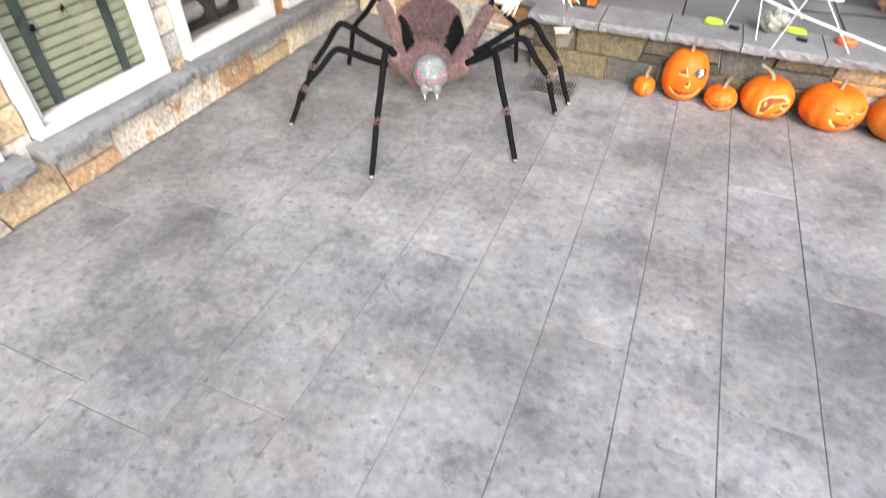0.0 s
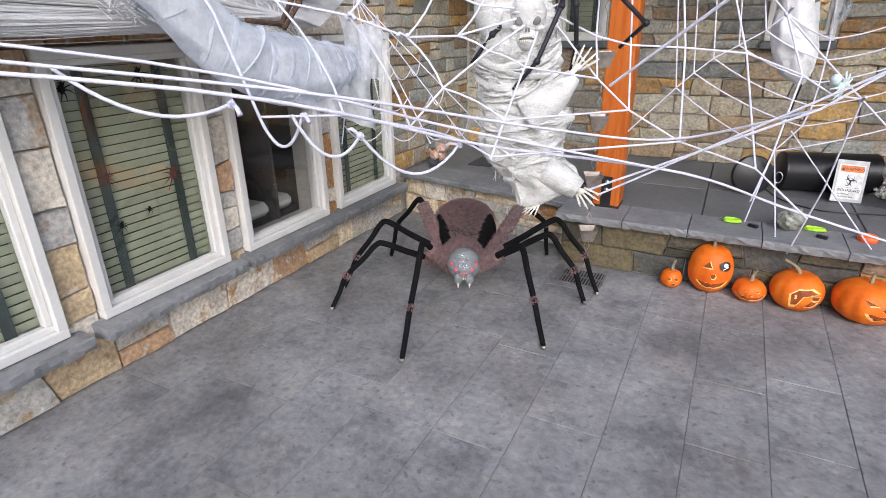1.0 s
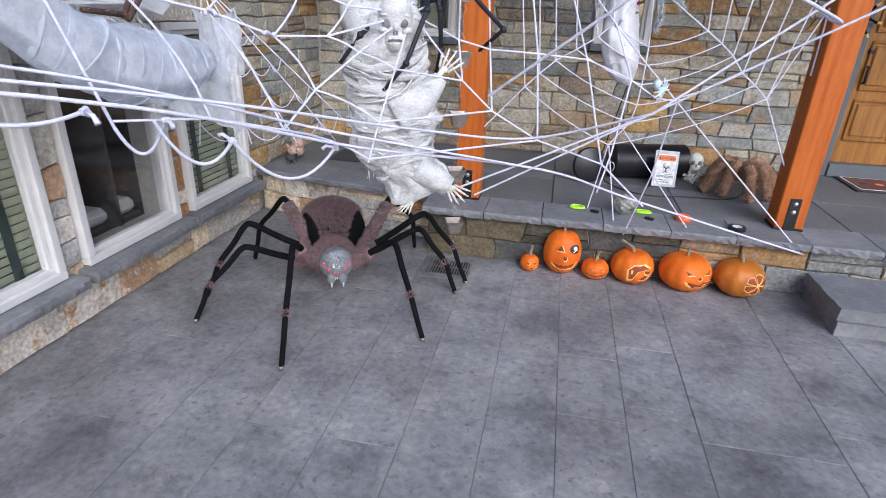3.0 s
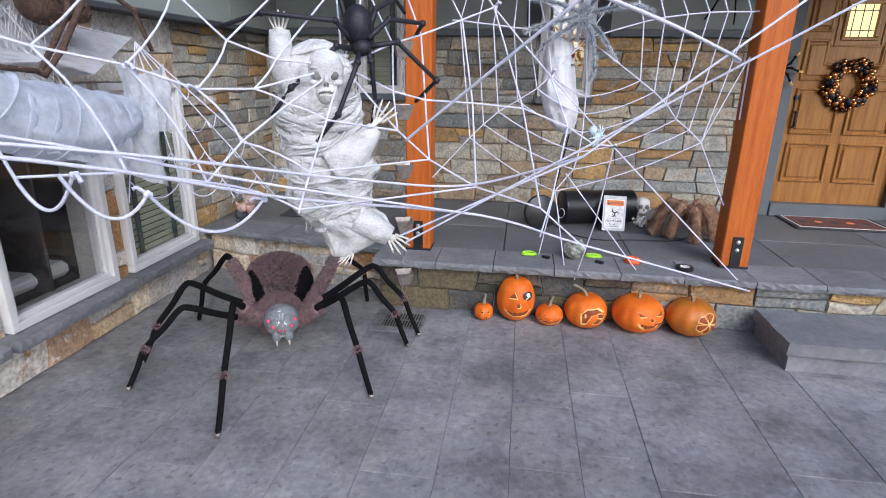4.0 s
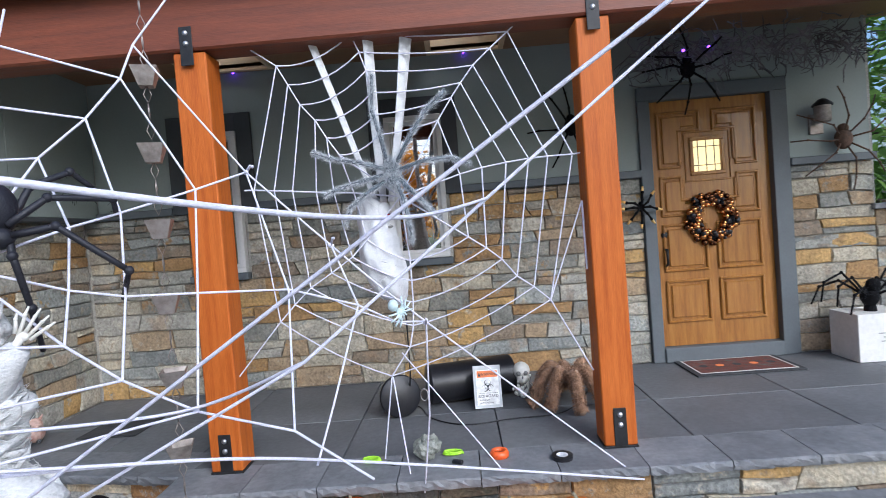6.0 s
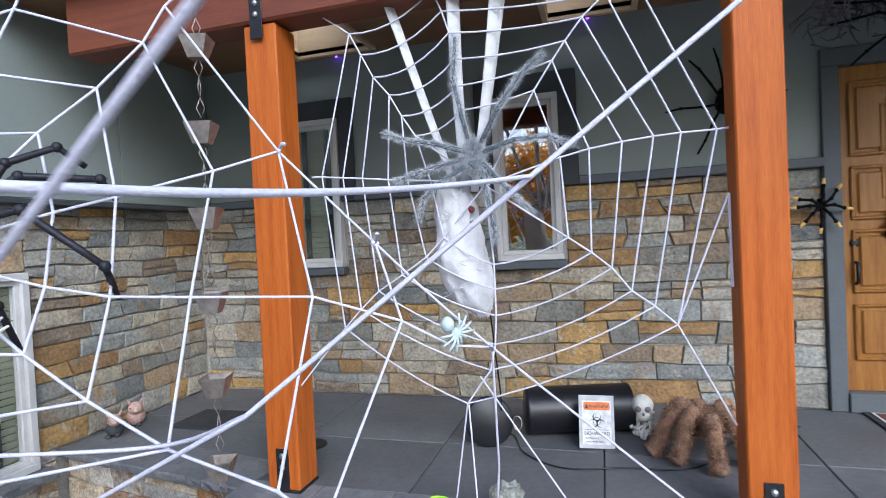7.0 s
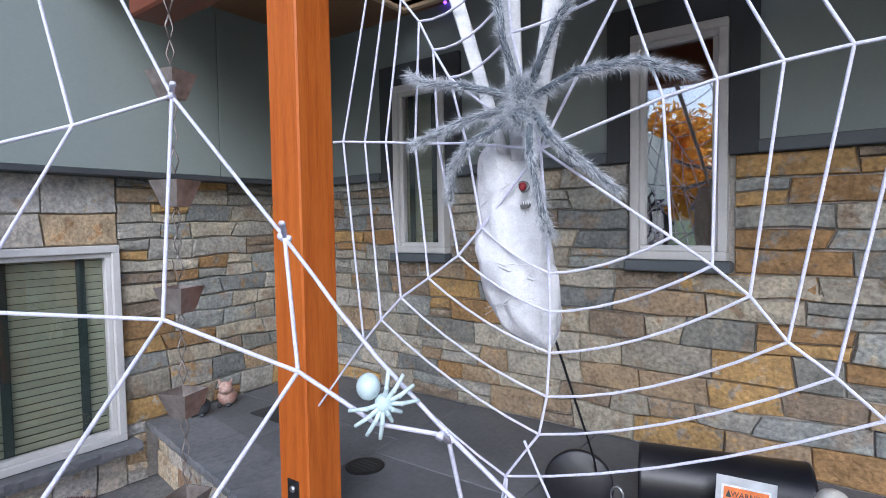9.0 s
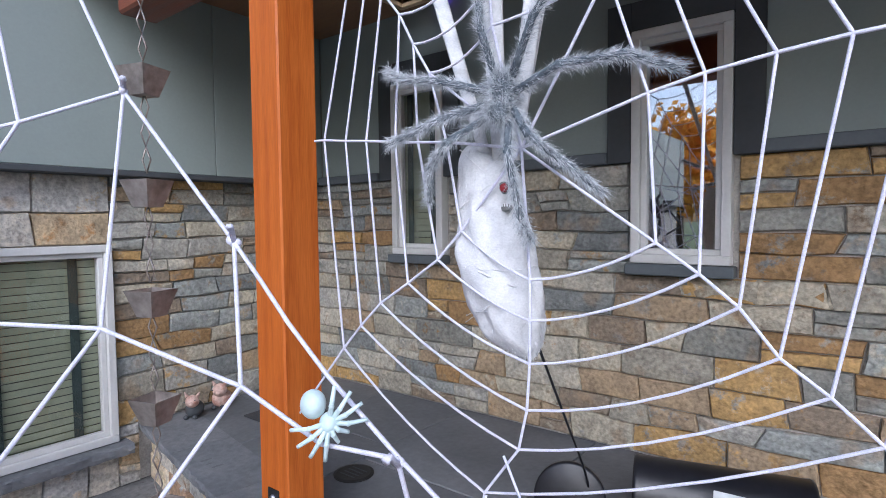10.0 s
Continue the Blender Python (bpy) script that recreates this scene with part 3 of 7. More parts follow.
# ---- ground ----
g = Geo()
R = 400
g.add([(-R, -R, -0.03), (R, -R, -0.03), (R, R, -0.03), (-R, R, -0.03)], [(0, 1, 2, 3)])
solid("ground", g, M_GRASS, "green lawn and earth round the house", "ground", kind="structure")
patio = solid("patio", Geo().box(LEFT - 0.2, 9.5, -9.0, 0.4, -0.025, -0.004), M_JOINT, "grey slate flagstone patio", "patio", kind="structure")

# ---- left wall ----
holes_l = [(a, b, LZ[0], LZ[1]) for a, b in LWIN]
g = Geo()
for a, b, c, d in cells(-9.0, 2.0, 0, 3.4, holes_l):
    g.box(LEFT - 0.26, LEFT - 0.032, a, b, c, d)
wall_left = solid("wall_left", g, M_MORTAR, "stone-veneered house wall with a row of white windows", "wall", kind="structure")

# overhanging siding above the stone
sid = thing("siding_left", "grey-green panel siding over the stone", "siding", kind="structure")
y = -9.0
while y < 1.6:
    y2 = min(y + 1.22, BACK)
    part("panel", Geo().box(LEFT - 0.02, 0.075, y + 0.002, y2 - 0.002, 1.93, 3.4, 0.003), M_SIDING, sid)
    y = y2
part("drip_edge", Geo().box(LEFT - 0.02, 0.085, -9.0, BACK, 1.895, 1.928, 0.004), M_DARK, sid, "dark drip edge")

# ---- rear wall ----
holes_b = [(a, b, BZ[0], BZ[1]) for a, b in BWIN] + [(DOOR[0] - 0.10, DOOR[1] + 0.14, PORCH, DOOR[3] + 0.11)]
g = Geo()
for a, b, c, d in cells(LEFT - 0.2, 6.52, -0.02, 3.4, holes_b):
    g.box(a, b, BACK + 0.032, BACK + 0.26, c, d)
wall_rear = solid("wall_rear", g, M_MORTAR, "stone-veneered rear wall behind the porch", "wall", kind="structure")
holes_s = holes_b + [(a - 0.13, b + 0.13, LEDGE, BZ[1] + 0.15) for a, b in BWIN]
sid = thing("siding_rear", "grey-green painted siding above the stone", "siding", kind="structure")
for a, b, c, d in cells(0.075, 6.48, LEDGE + 0.05, 3.4, holes_s):
    part("panel", Geo().box(a, b, BACK + 0.005, BACK + 0.03, c, d), M_SIDING, sid)
for a, b, _, _ in cells(0.075, 6.50, LEDGE, LEDGE + 0.05, [(a - 0.13, b + 0.13, 0, 4) for a, b in BWIN] + [(DOOR[0] - 0.10, DOOR[1] + 0.14, 0, 4)]):
    part("ledge", Geo().box(a, b, BACK - 0.045, BACK + 0.03, LEDGE - 0.015, LEDGE + 0.045, 0.005), M_TRIM, sid, "slate-grey wooden ledge")
# right end pier, wider below
pier = solid("wall_pier", Geo().box(6.50, 6.86, BACK + 0.032, BACK + 0.26, -0.02, 1.50), M_MORTAR, "low stone pier at the wall's end", "wall", kind="structure")
part("cap", Geo().box(6.47, 6.90, BACK - 0.03, BACK + 0.28, 1.50, 1.545, 0.006), M_BLUE, pier, "bluestone cap")

# ---- porch ----
PF, PL, PX = -0.20, 0.30, 1.50   # front of the right part, front of the left part, where it jogs
g = Geo()
g.box(PX, 9.0, PF + 0.05, BACK + 0.03, -0.02, 0.305)
g.box(LEFT - 0.2, PX, PL + 0.10, BACK + 0.03, -0.02, 0.303)
porch = solid("porch", g, M_MORTAR, "raised stone porch with bluestone edging", "porch", kind="structure")
# coping stones
x = PX - 0.03
while x < 8.6:
    w = rng.uniform(0.38, 0.55)
    part("coping_slab", rough_slab(x + 0.003, x + w - 0.003, PF + 0.30, PF - 0.045, 0.312, PORCH, "y"), M_BLUE, porch)
    x += w
porch_left = solid("porch_side", Geo().box(0, 1.57, 0.05, 0.45, -0.02, 0.305), M_MORTAR, "skewed side run of the stone porch edge", "porch", kind="structure")
porch_left.location, porch_left.rotation_euler = (LEFT, PL, 0), (0, 0, radians(-9.8))
x = 0.0
while x < 1.55:
    w = min(rng.uniform(0.5, 0.75), 1.57 - x)
    part("coping_slab", rough_slab(x + 0.003, x + w - 0.003, 0.30, -0.04, 0.312, PORCH - 0.001, "y"), M_BLUE, porch_left)
    x += w
# porch floor slabs
xs, ys = [LEFT, 0.75, 1.45, 2.35, 3.25, 4.3, 5.2, 6.1, 7.0, 8.6], [PL + 0.303, 0.95, BACK + 0.02]
for i, (a, b) in enumerate(zip(xs, xs[1:])):
    yy = [0.30 if b < 0.8 else 0.2, 0.95, BACK + 0.02] if b < PX + 0.01 else [PF + 0.303, 0.75, BACK + 0.02]
    for c, d in zip(yy, yy[1:]):
        part("floor_slab", Geo().box(a + 0.003, b - 0.003, c + 0.003, d - 0.003, 0.31, PORCH - 0.002, 0.004), M_PORCH, porch)
# step
step = thing("step", "thick rough-edged slate step before the porch", "step", kind="structure")
gs = Geo()
bm = bmesh.new()
bmesh.ops.create_grid(bm, x_segments=40, y_segments=10, size=0.5)
for v in bm.verts:
    v.co = Vector((v.co.x * 2.62 + 5.275, v.co.y * 0.47 - 0.47, 0.187))
for v in bm.verts:
    if v.co.x < 3.99 or v.co.x > 6.55 or v.co.y < -0.69:
        v.co += Vector((rng.uniform(-0.005, 0.005), rng.uniform(-0.005, 0.005), rng.uniform(-0.004, 0)))
ret = bmesh.ops.extrude_face_region(bm, geom=bm.faces[:])
for v in ret["geom"]:
    if isinstance(v, bmesh.types.BMVert):
        v.co.z = 0.105
        v.co.y += 0.01
bmesh.ops.recalc_face_normals(bm, faces=bm.faces[:])
part("tread", Geo().bm(bm), M_BLUE, step)
part("riser", Geo().box(3.99, 6.56, -0.67, PF - 0.01, -0.01, 0.108), M_BLUE, step, "stone riser")

# ---- windows ----
def window(idx, axis, u0, u1, z0, z1, face, blind, back, room):
    """A white casement: frame, sash, pane, and a room behind it."""
    P = (lambda a0, a1, d0, d1, c0, c1, b=0.0: Geo().box(face - d1, face - d0, a0, a1, c0, c1, b)) if axis == "x" else (lambda a0, a1, d0, d1, c0, c1, b=0.0: Geo().box(a0, a1, face + d0, face + d1, c0, c1, b))
    w = thing("window_%d" % idx, "white-framed casement window" + (" with green slatted blinds" if blind else " with a dark room behind"), "window", kind="structure")
    F = 0.044
    fr = Geo()
    for a, b, c, d in ((u0, u1, z0, z0 + F), (u0, u1, z1 - F, z1), (u0, u0 + F, z0 + F, z1 - F), (u1 - F, u1, z0 + F, z1 - F)):
        q = P(a, b, 0.0, 0.13, c, d, 0.004)
        fr.add(q.v, q.f)
    part("window_frame", fr, M_WHITE, w)
    S = 0.030
    sa = Geo()
    a0, a1, c0, c1 = u0 + F, u1 - F, z0 + F, z1 - F
    for a, b, c, d in ((a0, a1, c0, c0 + S), (a0, a1, c1 - S, c1), (a0, a0 + S, c0 + S, c1 - S), (a1 - S, a1, c0 + S, c1 - S)):
        q = P(a, b, 0.026, 0.075, c, d, 0.004)
        sa.add(q.v, q.f)
    part("sash", sa, M_WHITE, w)
    pane = part("pane", P(a0 + S, a1 - S, 0.046, 0.050, c0 + S, c1 - S), M_GLASS if axis == "x" or blind else M_GLASS2, w)
    pane.visible_shadow = False
    if axis == "y" and not blind:
        inner = part("pane", P(a0 + S, a1 - S, 0.062, 0.066, c0 + S, c1 - S), M_GLASS2, w)
        inner.visible_shadow = False
    if blind:
        z = c0 + S
        while z < c1 - S:
            # closed slats, each leaning out at its upper edge, with a dark slit over it
            q = P(a0 + 0.01, a1 - 0.01, 0.092, 0.0945, z, z + 0.0405)
            q.v = [(x + 0.012 * (zz - z) / 0.0405, yy, zz) if axis == "x" else (x, yy - 0.012 * (zz - z) / 0.0405, zz) for x, yy, zz in q.v]
            part("blind_slat", q, M_BLIND, w)
            z += 0.043
        for f in (0.22, 0.78):
            c = a0 + (a1 - a0) * f
            part("ladder_tape", P(c - 0.024, c + 0.024, 0.0695, 0.072, c0 + S, c1 - S), M_TAPE, w, "dark green ladder tape")
    # room shell; the dimness inside is put into its near-black walls
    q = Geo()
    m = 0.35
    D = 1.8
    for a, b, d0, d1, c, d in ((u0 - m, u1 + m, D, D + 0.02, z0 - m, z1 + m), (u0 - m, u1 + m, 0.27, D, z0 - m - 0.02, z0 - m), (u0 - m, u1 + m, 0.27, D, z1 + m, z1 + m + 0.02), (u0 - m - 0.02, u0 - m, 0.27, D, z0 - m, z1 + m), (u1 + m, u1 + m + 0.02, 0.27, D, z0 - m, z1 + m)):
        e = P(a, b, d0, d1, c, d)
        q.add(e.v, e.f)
    part("room", q, room, w, "room shell with its dimness painted near-black")
    return w


wins = []
for i, (a, b) in enumerate(LWIN):
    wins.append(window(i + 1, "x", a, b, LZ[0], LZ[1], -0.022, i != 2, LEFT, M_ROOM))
    s = rough_slab(a - 0.05, b + 0.05, LEFT - 0.03, 0.065, LZ[0] - 0.075, LZ[0] - 0.004, "x")
    part("window_sill", s, M_BLUE, wins[-1], "rough bluestone sill")
for i, (a, b) in enumerate(BWIN):
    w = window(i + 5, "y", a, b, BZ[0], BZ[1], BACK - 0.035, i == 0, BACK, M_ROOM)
    part("window_sill", Geo().box(a - 0.02, b + 0.02, BACK - 0.065, BACK + 0.03, BZ[0] - 0.06, BZ[0] - 0.003, 0.006), M_TRIM, w, "slate-grey sill")
    for k, (c0, c1, d0, d1) in enumerate(((a - 0.13, a - 0.003, LEDGE - 0.015, BZ[1] + 0.15), (b + 0.003, b + 0.13, LEDGE - 0.015, BZ[1] + 0.15), (a - 0.003, b + 0.003, BZ[1] + 0.003, BZ[1] + 0.15))):
        part("casing", Geo().box(c0, c1, BACK - 0.022, BACK + 0.03, d0, d1, 0.003), M_DARK, w, "dark grey casing board")
# a pale cushioned bench inside the window with no blind
bench = thing("window_bench", "pale cushioned bench behind the unshaded window", "bench", at=(LEFT - 0.62, -1.2, -0.05))
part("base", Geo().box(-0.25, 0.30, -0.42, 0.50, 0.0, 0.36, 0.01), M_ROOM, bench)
part("cushion", Geo().box(-0.24, 0.29, -0.40, 0.48, 0.362, 0.46, 0.035), M_CRATE, bench, "pale cushion")
# orange slab that paints the reflected beam and ceiling into the second rear window
part("inner_header", Geo().box(2.62, 2.94, BACK + 0.10, BACK + 0.12, 2.28, 2.56), M_REFLECTED, w, "orange slab painted as the reflected beam and ceiling")

# ---- roof, ceiling, beam, posts ----
g = Geo()
SKY = [(1.06, 1.66, 0.88, 1.54), (2.99, 3.53, 0.88, 1.55)]
for a, b, c, d in cells(LEFT, 7.2, -0.12, BACK + 0.03, SKY):
    g.box(a, b, c, d, TOP, TOP + 0.03)
solid("ceiling", g, M_CEIL, "warm brown board ceiling over the porch", "ceiling", kind="structure")
g = Geo()
for a, b, c, d in cells(LEFT - 0.4, 7.3, -0.18, 2.3, SKY):
    g.box(a, b, c, d, TOP + 0.42, TOP + 0.5)
solid("roof", g, M_DARK, "dark porch roof", "roof", kind="structure")
for a, b, c, d in SKY:
    s = thing("skylight", "pale pine-lined ceiling skylight", "skylight", "porch skylights", kind="structure")
    for q in ((a - 0.04, a, c - 0.04, d + 0.04), (b, b + 0.04, c - 0.04, d + 0.04), (a, b, c - 0.04, c), (a, b, d, d + 0.04)):
        part("lining", Geo().box(*q, TOP - 0.025, TOP + 0.41, 0.003), M_PINE, s)
    part("pane", Geo().box(a, b, c, d, TOP + 0.44, TOP + 0.446), M_GLASS, s, "roof glass").visible_shadow = False
beam = thing("roof_beam", "reddish stained cedar beam on the posts", "beam", kind="structure")
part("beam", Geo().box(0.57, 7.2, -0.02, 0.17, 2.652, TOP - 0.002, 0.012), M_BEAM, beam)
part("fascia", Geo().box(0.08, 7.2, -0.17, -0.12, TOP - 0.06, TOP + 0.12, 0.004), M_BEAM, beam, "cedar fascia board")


def post(x, w=0.175):
    p = thing("porch_post", "reddish-brown stained cedar post on the porch edge", "post", "porch posts", at=(x, 0.0, PORCH))
    part("shaft", Geo().box(-w / 2, w / 2, 0, w, 0.012, 2.65 - PORCH - 0.003, 0.007), M_CEDAR, p)
    for z in (0.012, 2.57 - PORCH):
        pl = part("bracket", Geo().box(-0.034, 0.034, -0.026 if z > 1 else -0.006, -0.0202 if z > 1 else 0.001, z, z + 0.205, 0.002), M_STEEL, p, "black steel bracket")
        for dz in (0.115, 0.170):
            gb = Geo()
            gb.lathe([(0.0, 0.010), (0.010, 0.009), (0.014, 0.004), (0.015, 0.0)], 12)
            gb.move(Matrix.Translation((0, -0.026 if z > 1 else -0.006, z + dz)) @ Euler((radians(90), 0, 0)).to_matrix().to_4x4())
            part("bolt", gb, M_BOLT, pl, "steel bolt head", True)
    part("base_plate", Geo().box(-w / 2 - 0.003, w / 2 + 0.003, -0.003, w + 0.003, 0, 0.012, 0.002), M_STEEL, p, "steel base plate")
    return p


post(1.745)
post(3.876)

# ---- door and what belongs to it ----
def make_door():
    a, b, z0, z1 = DOOR
    y = BACK + 0.03
    d = thing("door_1", "golden oak panelled front door, closed, with a small leaded light", "door", kind="structure")
    g = Geo()
    W, H = b - a, z1 - z0
    gl = (a + 0.363 * W, a + 0.597 * W, z1 - 0.294 * H, z1 - 0.168 * H)
    for q in cells(a, b, z0, z1, [gl]):
        g.box(q[0], q[1], y, y + 0.045, q[2], q[3])
    leaf = part("leaf", g, M_DOOR, d)
    # raised and fielded panels: each a run of joined rectangles with a bead round its outline
    panels = [
        ([(0.07, 0.24, 0.05, 0.27), (0.24, 0.42, 0.05, 0.125)], [(0.07, 0.05), (0.42, 0.05), (0.42, 0.125), (0.24, 0.125), (0.24, 0.27), (0.07, 0.27)]),
        ([(0.72, 0.89, 0.05, 0.27), (0.54, 0.72, 0.05, 0.125)], [(0.54, 0.05), (0.89, 0.05), (0.89, 0.27), (0.72, 0.27), (0.72, 0.125), (0.54, 0.125)]),
        ([(0.07, 0.24, 0.31, 0.465), (0.24, 0.42, 0.405, 0.465)], [(0.07, 0.31), (0.24, 0.31), (0.24, 0.405), (0.42, 0.405), (0.42, 0.465), (0.07, 0.465)]),
        ([(0.72, 0.89, 0.31, 0.465), (0.54, 0.72, 0.405, 0.465)], [(0.72, 0.31), (0.89, 0.31), (0.89, 0.465), (0.54, 0.465), (0.54, 0.405), (0.72, 0.405)]),
    ] + [([q], [(q[0], q[2]), (q[1], q[2]), (q[1], q[3]), (q[0], q[3])]) for q in ((0.07, 0.43, 0.505, 0.69), (0.53, 0.89, 0.505, 0.69), (0.07, 0.43, 0.735, 0.90), (0.53, 0.89, 0.735, 0.90))]
    for fields, rim in panels:
        p = Geo()
        t = 0.011
        for (u0, v0), (u1, v1) in zip(rim, rim[1:] + rim[:1]):
            x0, x1 = sorted((a + u0 * W, a + u1 * W))
            c0, c1 = sorted((z1 - v0 * H, z1 - v1 * H))
            if c1 - c0 < 0.001:
                p.box(x0 - t, x1 + t, y - 0.019, y + 0.001, c0 - t, c1 + t, 0.007)
            else:
                p.box(x0 - t, x1 + t, y - 0.0182, y + 0.001, c0 + t * 0.4, c1 - t * 0.4, 0.006)
        for k, (u0, u1, v0, v1) in enumerate(fields):
            joined = 0.0 if len(fields) > 1 else 0.03
            p.box(a + u0 * W + (0.03 if u0 in (0.07, 0.72, 0.54, 0.53) and not (u0 == 0.72 and joined == 0.0) else -0.028), a + u1 * W - (0.03 if u1 in (0.89, 0.42, 0.43, 0.24) and not (u1 == 0.24 and joined == 0.0) else -0.028), y - 0.013 + 0.0015 * k, y + 0.001, z1 - v1 * H + 0.03, z1 - v0 * H - 0.03, 0.009)
        part("door_panel", p, M_DOOR, leaf)
    square = Geo()
    for u0, u1, v0, v1 in ((0.285, 0.675, 0.128, 0.136), (0.285, 0.675, 0.326, 0.334), (0.285, 0.295, 0.136, 0.326), (0.665, 0.675, 0.136, 0.326)):
        square.box(a + u0 * W, a + u1 * W, y - 0.010, y + 0.001, z1 - v1 * H, z1 - v0 * H, 0.004)
    part("bead", square, M_DOOR, leaf)
    p = Geo()
    t = 0.03
    for r in ((gl[0] - t, gl[1] + t, gl[2] - t, gl[2]), (gl[0] - t, gl[1] + t, gl[3], gl[3] + t), (gl[0] - t, gl[0], gl[2], gl[3]), (gl[1], gl[1] + t, gl[2], gl[3])):
        p.box(r[0], r[1], y - 0.015, y + 0.01, r[2], r[3], 0.005)
    part("light_frame", p, M_DOOR, leaf)
    # the pane emits its own glow; no lamp stands behind the leaf
    part("pane", Geo().box(gl[0], gl[1], y + 0.012, y + 0.018, gl[2], gl[3]), M_AMBER, leaf, "amber leaded glass with a glow put into it")
    came = Geo()
    for f in (0.2, 0.5, 0.8):
        x = gl[0] + f * (gl[1] - gl[0])
        came.box(x - 0.003, x + 0.003, y + 0.008, y + 0.0115, gl[2], gl[3])
    for f in (0.2, 0.8):
        z = gl[2] + f * (gl[3] - gl[2])
        came.box(gl[0], gl[1], y + 0.0075, y + 0.0112, z - 0.003, z + 0.003)
    part("lead_came", came, M_STEEL, leaf)
    fr = Geo()
    fr.box(a - 0.10, a - 0.004, BACK - 0.03, BACK + 0.10, PORCH, z1 + 0.004, 0.004)
    fr.box(b + 0.004, b + 0.14, BACK - 0.03, BACK + 0.10, PORCH, z1 + 0.004, 0.004)
    fr.box(a - 0.10, b + 0.14, BACK - 0.03, BACK + 0.10, z1 + 0.006, z1 + 0.115, 0.004)
    part("door_frame", fr, M_TRIM, d, "slate-grey painted door frame")
    part("threshold", Geo().box(a - 0.004, b + 0.004, BACK - 0.05, BACK + 0.09, PORCH, z0 - 0.004, 0.006), M_TRIM, d, "slate-grey threshold")
    h = Geo().tube([(a + 0.07, y, 1.30), (a + 0.07, y - 0.05, 1.30), (a + 0.07, y - 0.05, 1.18), (a + 0.07, y, 1.16)], 0.011, 8)
    h.ball((a + 0.07, y - 0.008, 1.42), (0.028, 0.012, 0.028))
    part("door_handle", h, M_STEEL, leaf, "dark pull handle and lock", True)


make_door()

w = thing("wreath", "copper and black bauble wreath on the front door", "wreath", at=(5.178, BACK + 0.02, 1.535))
core = []
for i in range(25):
    t = 2 * math.pi * i / 24
    core.append((0.155 * math.cos(t), -0.02, 0.155 * math.sin(t)))
part("ring", Geo().tube(core, 0.034, 8), M_BLACK, w, "dark foliage ring", True)
mb = [Geo().ball((0, 0, 0), 0.026, seg=12, rings=8).mesh("bauble", m, True) for m in (M_GOLD, M_BRONZE, M_BLACKP, M_GOLD, M_BRONZE)]
for i in range(150):
    t = 2 * math.pi * i / 150 + rng.uniform(-0.04, 0.04)
    o = rng.uniform(-0.058, 0.062)
    b = part("bauble", mb[rng.randrange(5)], None, w)
    b.location = ((0.155 + o) * math.cos(t), -0.055 + abs(o) * 0.55 + rng.uniform(-0.008, 0.008), (0.155 + o) * math.sin(t))
    k = rng.uniform(0.6, 1.05)
    b.scale = (k, k, k)

# ---- rope webs ----
def sag(a, b, s, n=6, down=(0, 0, -1)):
    a, b, dv = Vector(a), Vector(b), Vector(down)
    return [a.lerp(b, k / n) + dv * (4 * s * (k / n) * (1 - k / n)) for k in range(n + 1)]


def strand(parent, pts, r=0.006, name="strand"):
    pts = [Vector(p) for p in pts]
    fine = []
    for a, b in zip(pts, pts[1:]):
        n = max(1, math.ceil((b - a).length / 0.06))
        fine += [a.lerp(b, k / n) for k in range(n)]
    return part(name, Geo().tube(fine + [pts[-1]], r * 0.74, 6, cap=False), M_ROPE, parent, smooth=True)


def knot(parent, p, r=0.009):
    g = Geo()
    for k in range(3):
        o = Vector((rng.uniform(-1, 1), rng.uniform(-1, 1), rng.uniform(-1, 1))) * r * 0.7
        g.ball(Vector(p) + o, (r, r * 0.8, r), seg=8, rings=5)
    d = Vector((rng.uniform(-1, 1), -0.3, rng.uniform(-0.2, 0.8))).normalized()
    g.tube([Vector(p), Vector(p) + d * 0.035, Vector(p) + d * 0.05 + Vector((0, 0, -0.015))], [0.006, 0.006, 0.008], 6)
    return part("knot", g, M_ROPE, parent, smooth=True)


# web between the posts: spokes as (x, z) from the outside in
WB = {
    "left": [(1.953, 1.901), (2.005, 1.899), (2.115, 1.886), (2.215, 1.876), (2.345, 1.86), (2.44, 1.85), (2.55, 1.84)],
    "top_left": [(1.95, 2.73), (2.185, 2.557), (2.239, 2.451), (2.296, 2.339), (2.37, 2.249), (2.426, 2.147), (2.488, 2.05)],
    "top": [(2.56, 2.76), (2.60, 2.69), (2.64, 2.59), (2.67, 2.49), (2.69, 2.37), (2.70, 2.25), (2.71, 2.14)],
    "top_right": [(3.60, 2.76), (3.44, 2.63), (3.34, 2.55), (3.244, 2.468), (3.171, 2.381), (3.114, 2.306), (3.033, 2.19)],
    "right": [(3.78, 1.955), (3.738, 1.952), (3.607, 1.952), (3.504, 1.948), (3.382, 1.937), (3.25, 1.92), (3.13, 1.895)],
    "low_right": [(3.77, 0.78), (3.568, 1.18), (3.484, 1.257), (3.397, 1.322), (3.322, 1.419), (3.243, 1.486), (3.15, 1.553)],
    "low": [(2.60, 0.37), (2.675, 0.826), (2.788, 0.98), (2.814, 1.095), (2.823, 1.223), (2.825, 1.34), (2.825, 1.45)],
    "low_left": [(1.81, 0.86), (2.087, 1.168), (2.175, 1.257), (2.27, 1.342), (2.391, 1.415), (2.512, 1.493), (2.60, 1.58)],
}
HUB_B, YB = (2.80, 1.80), 0.065
web = thing("rope_web", "white rope spider web strung between the two porch posts", "rope web", "rope webs")
order = list(WB)
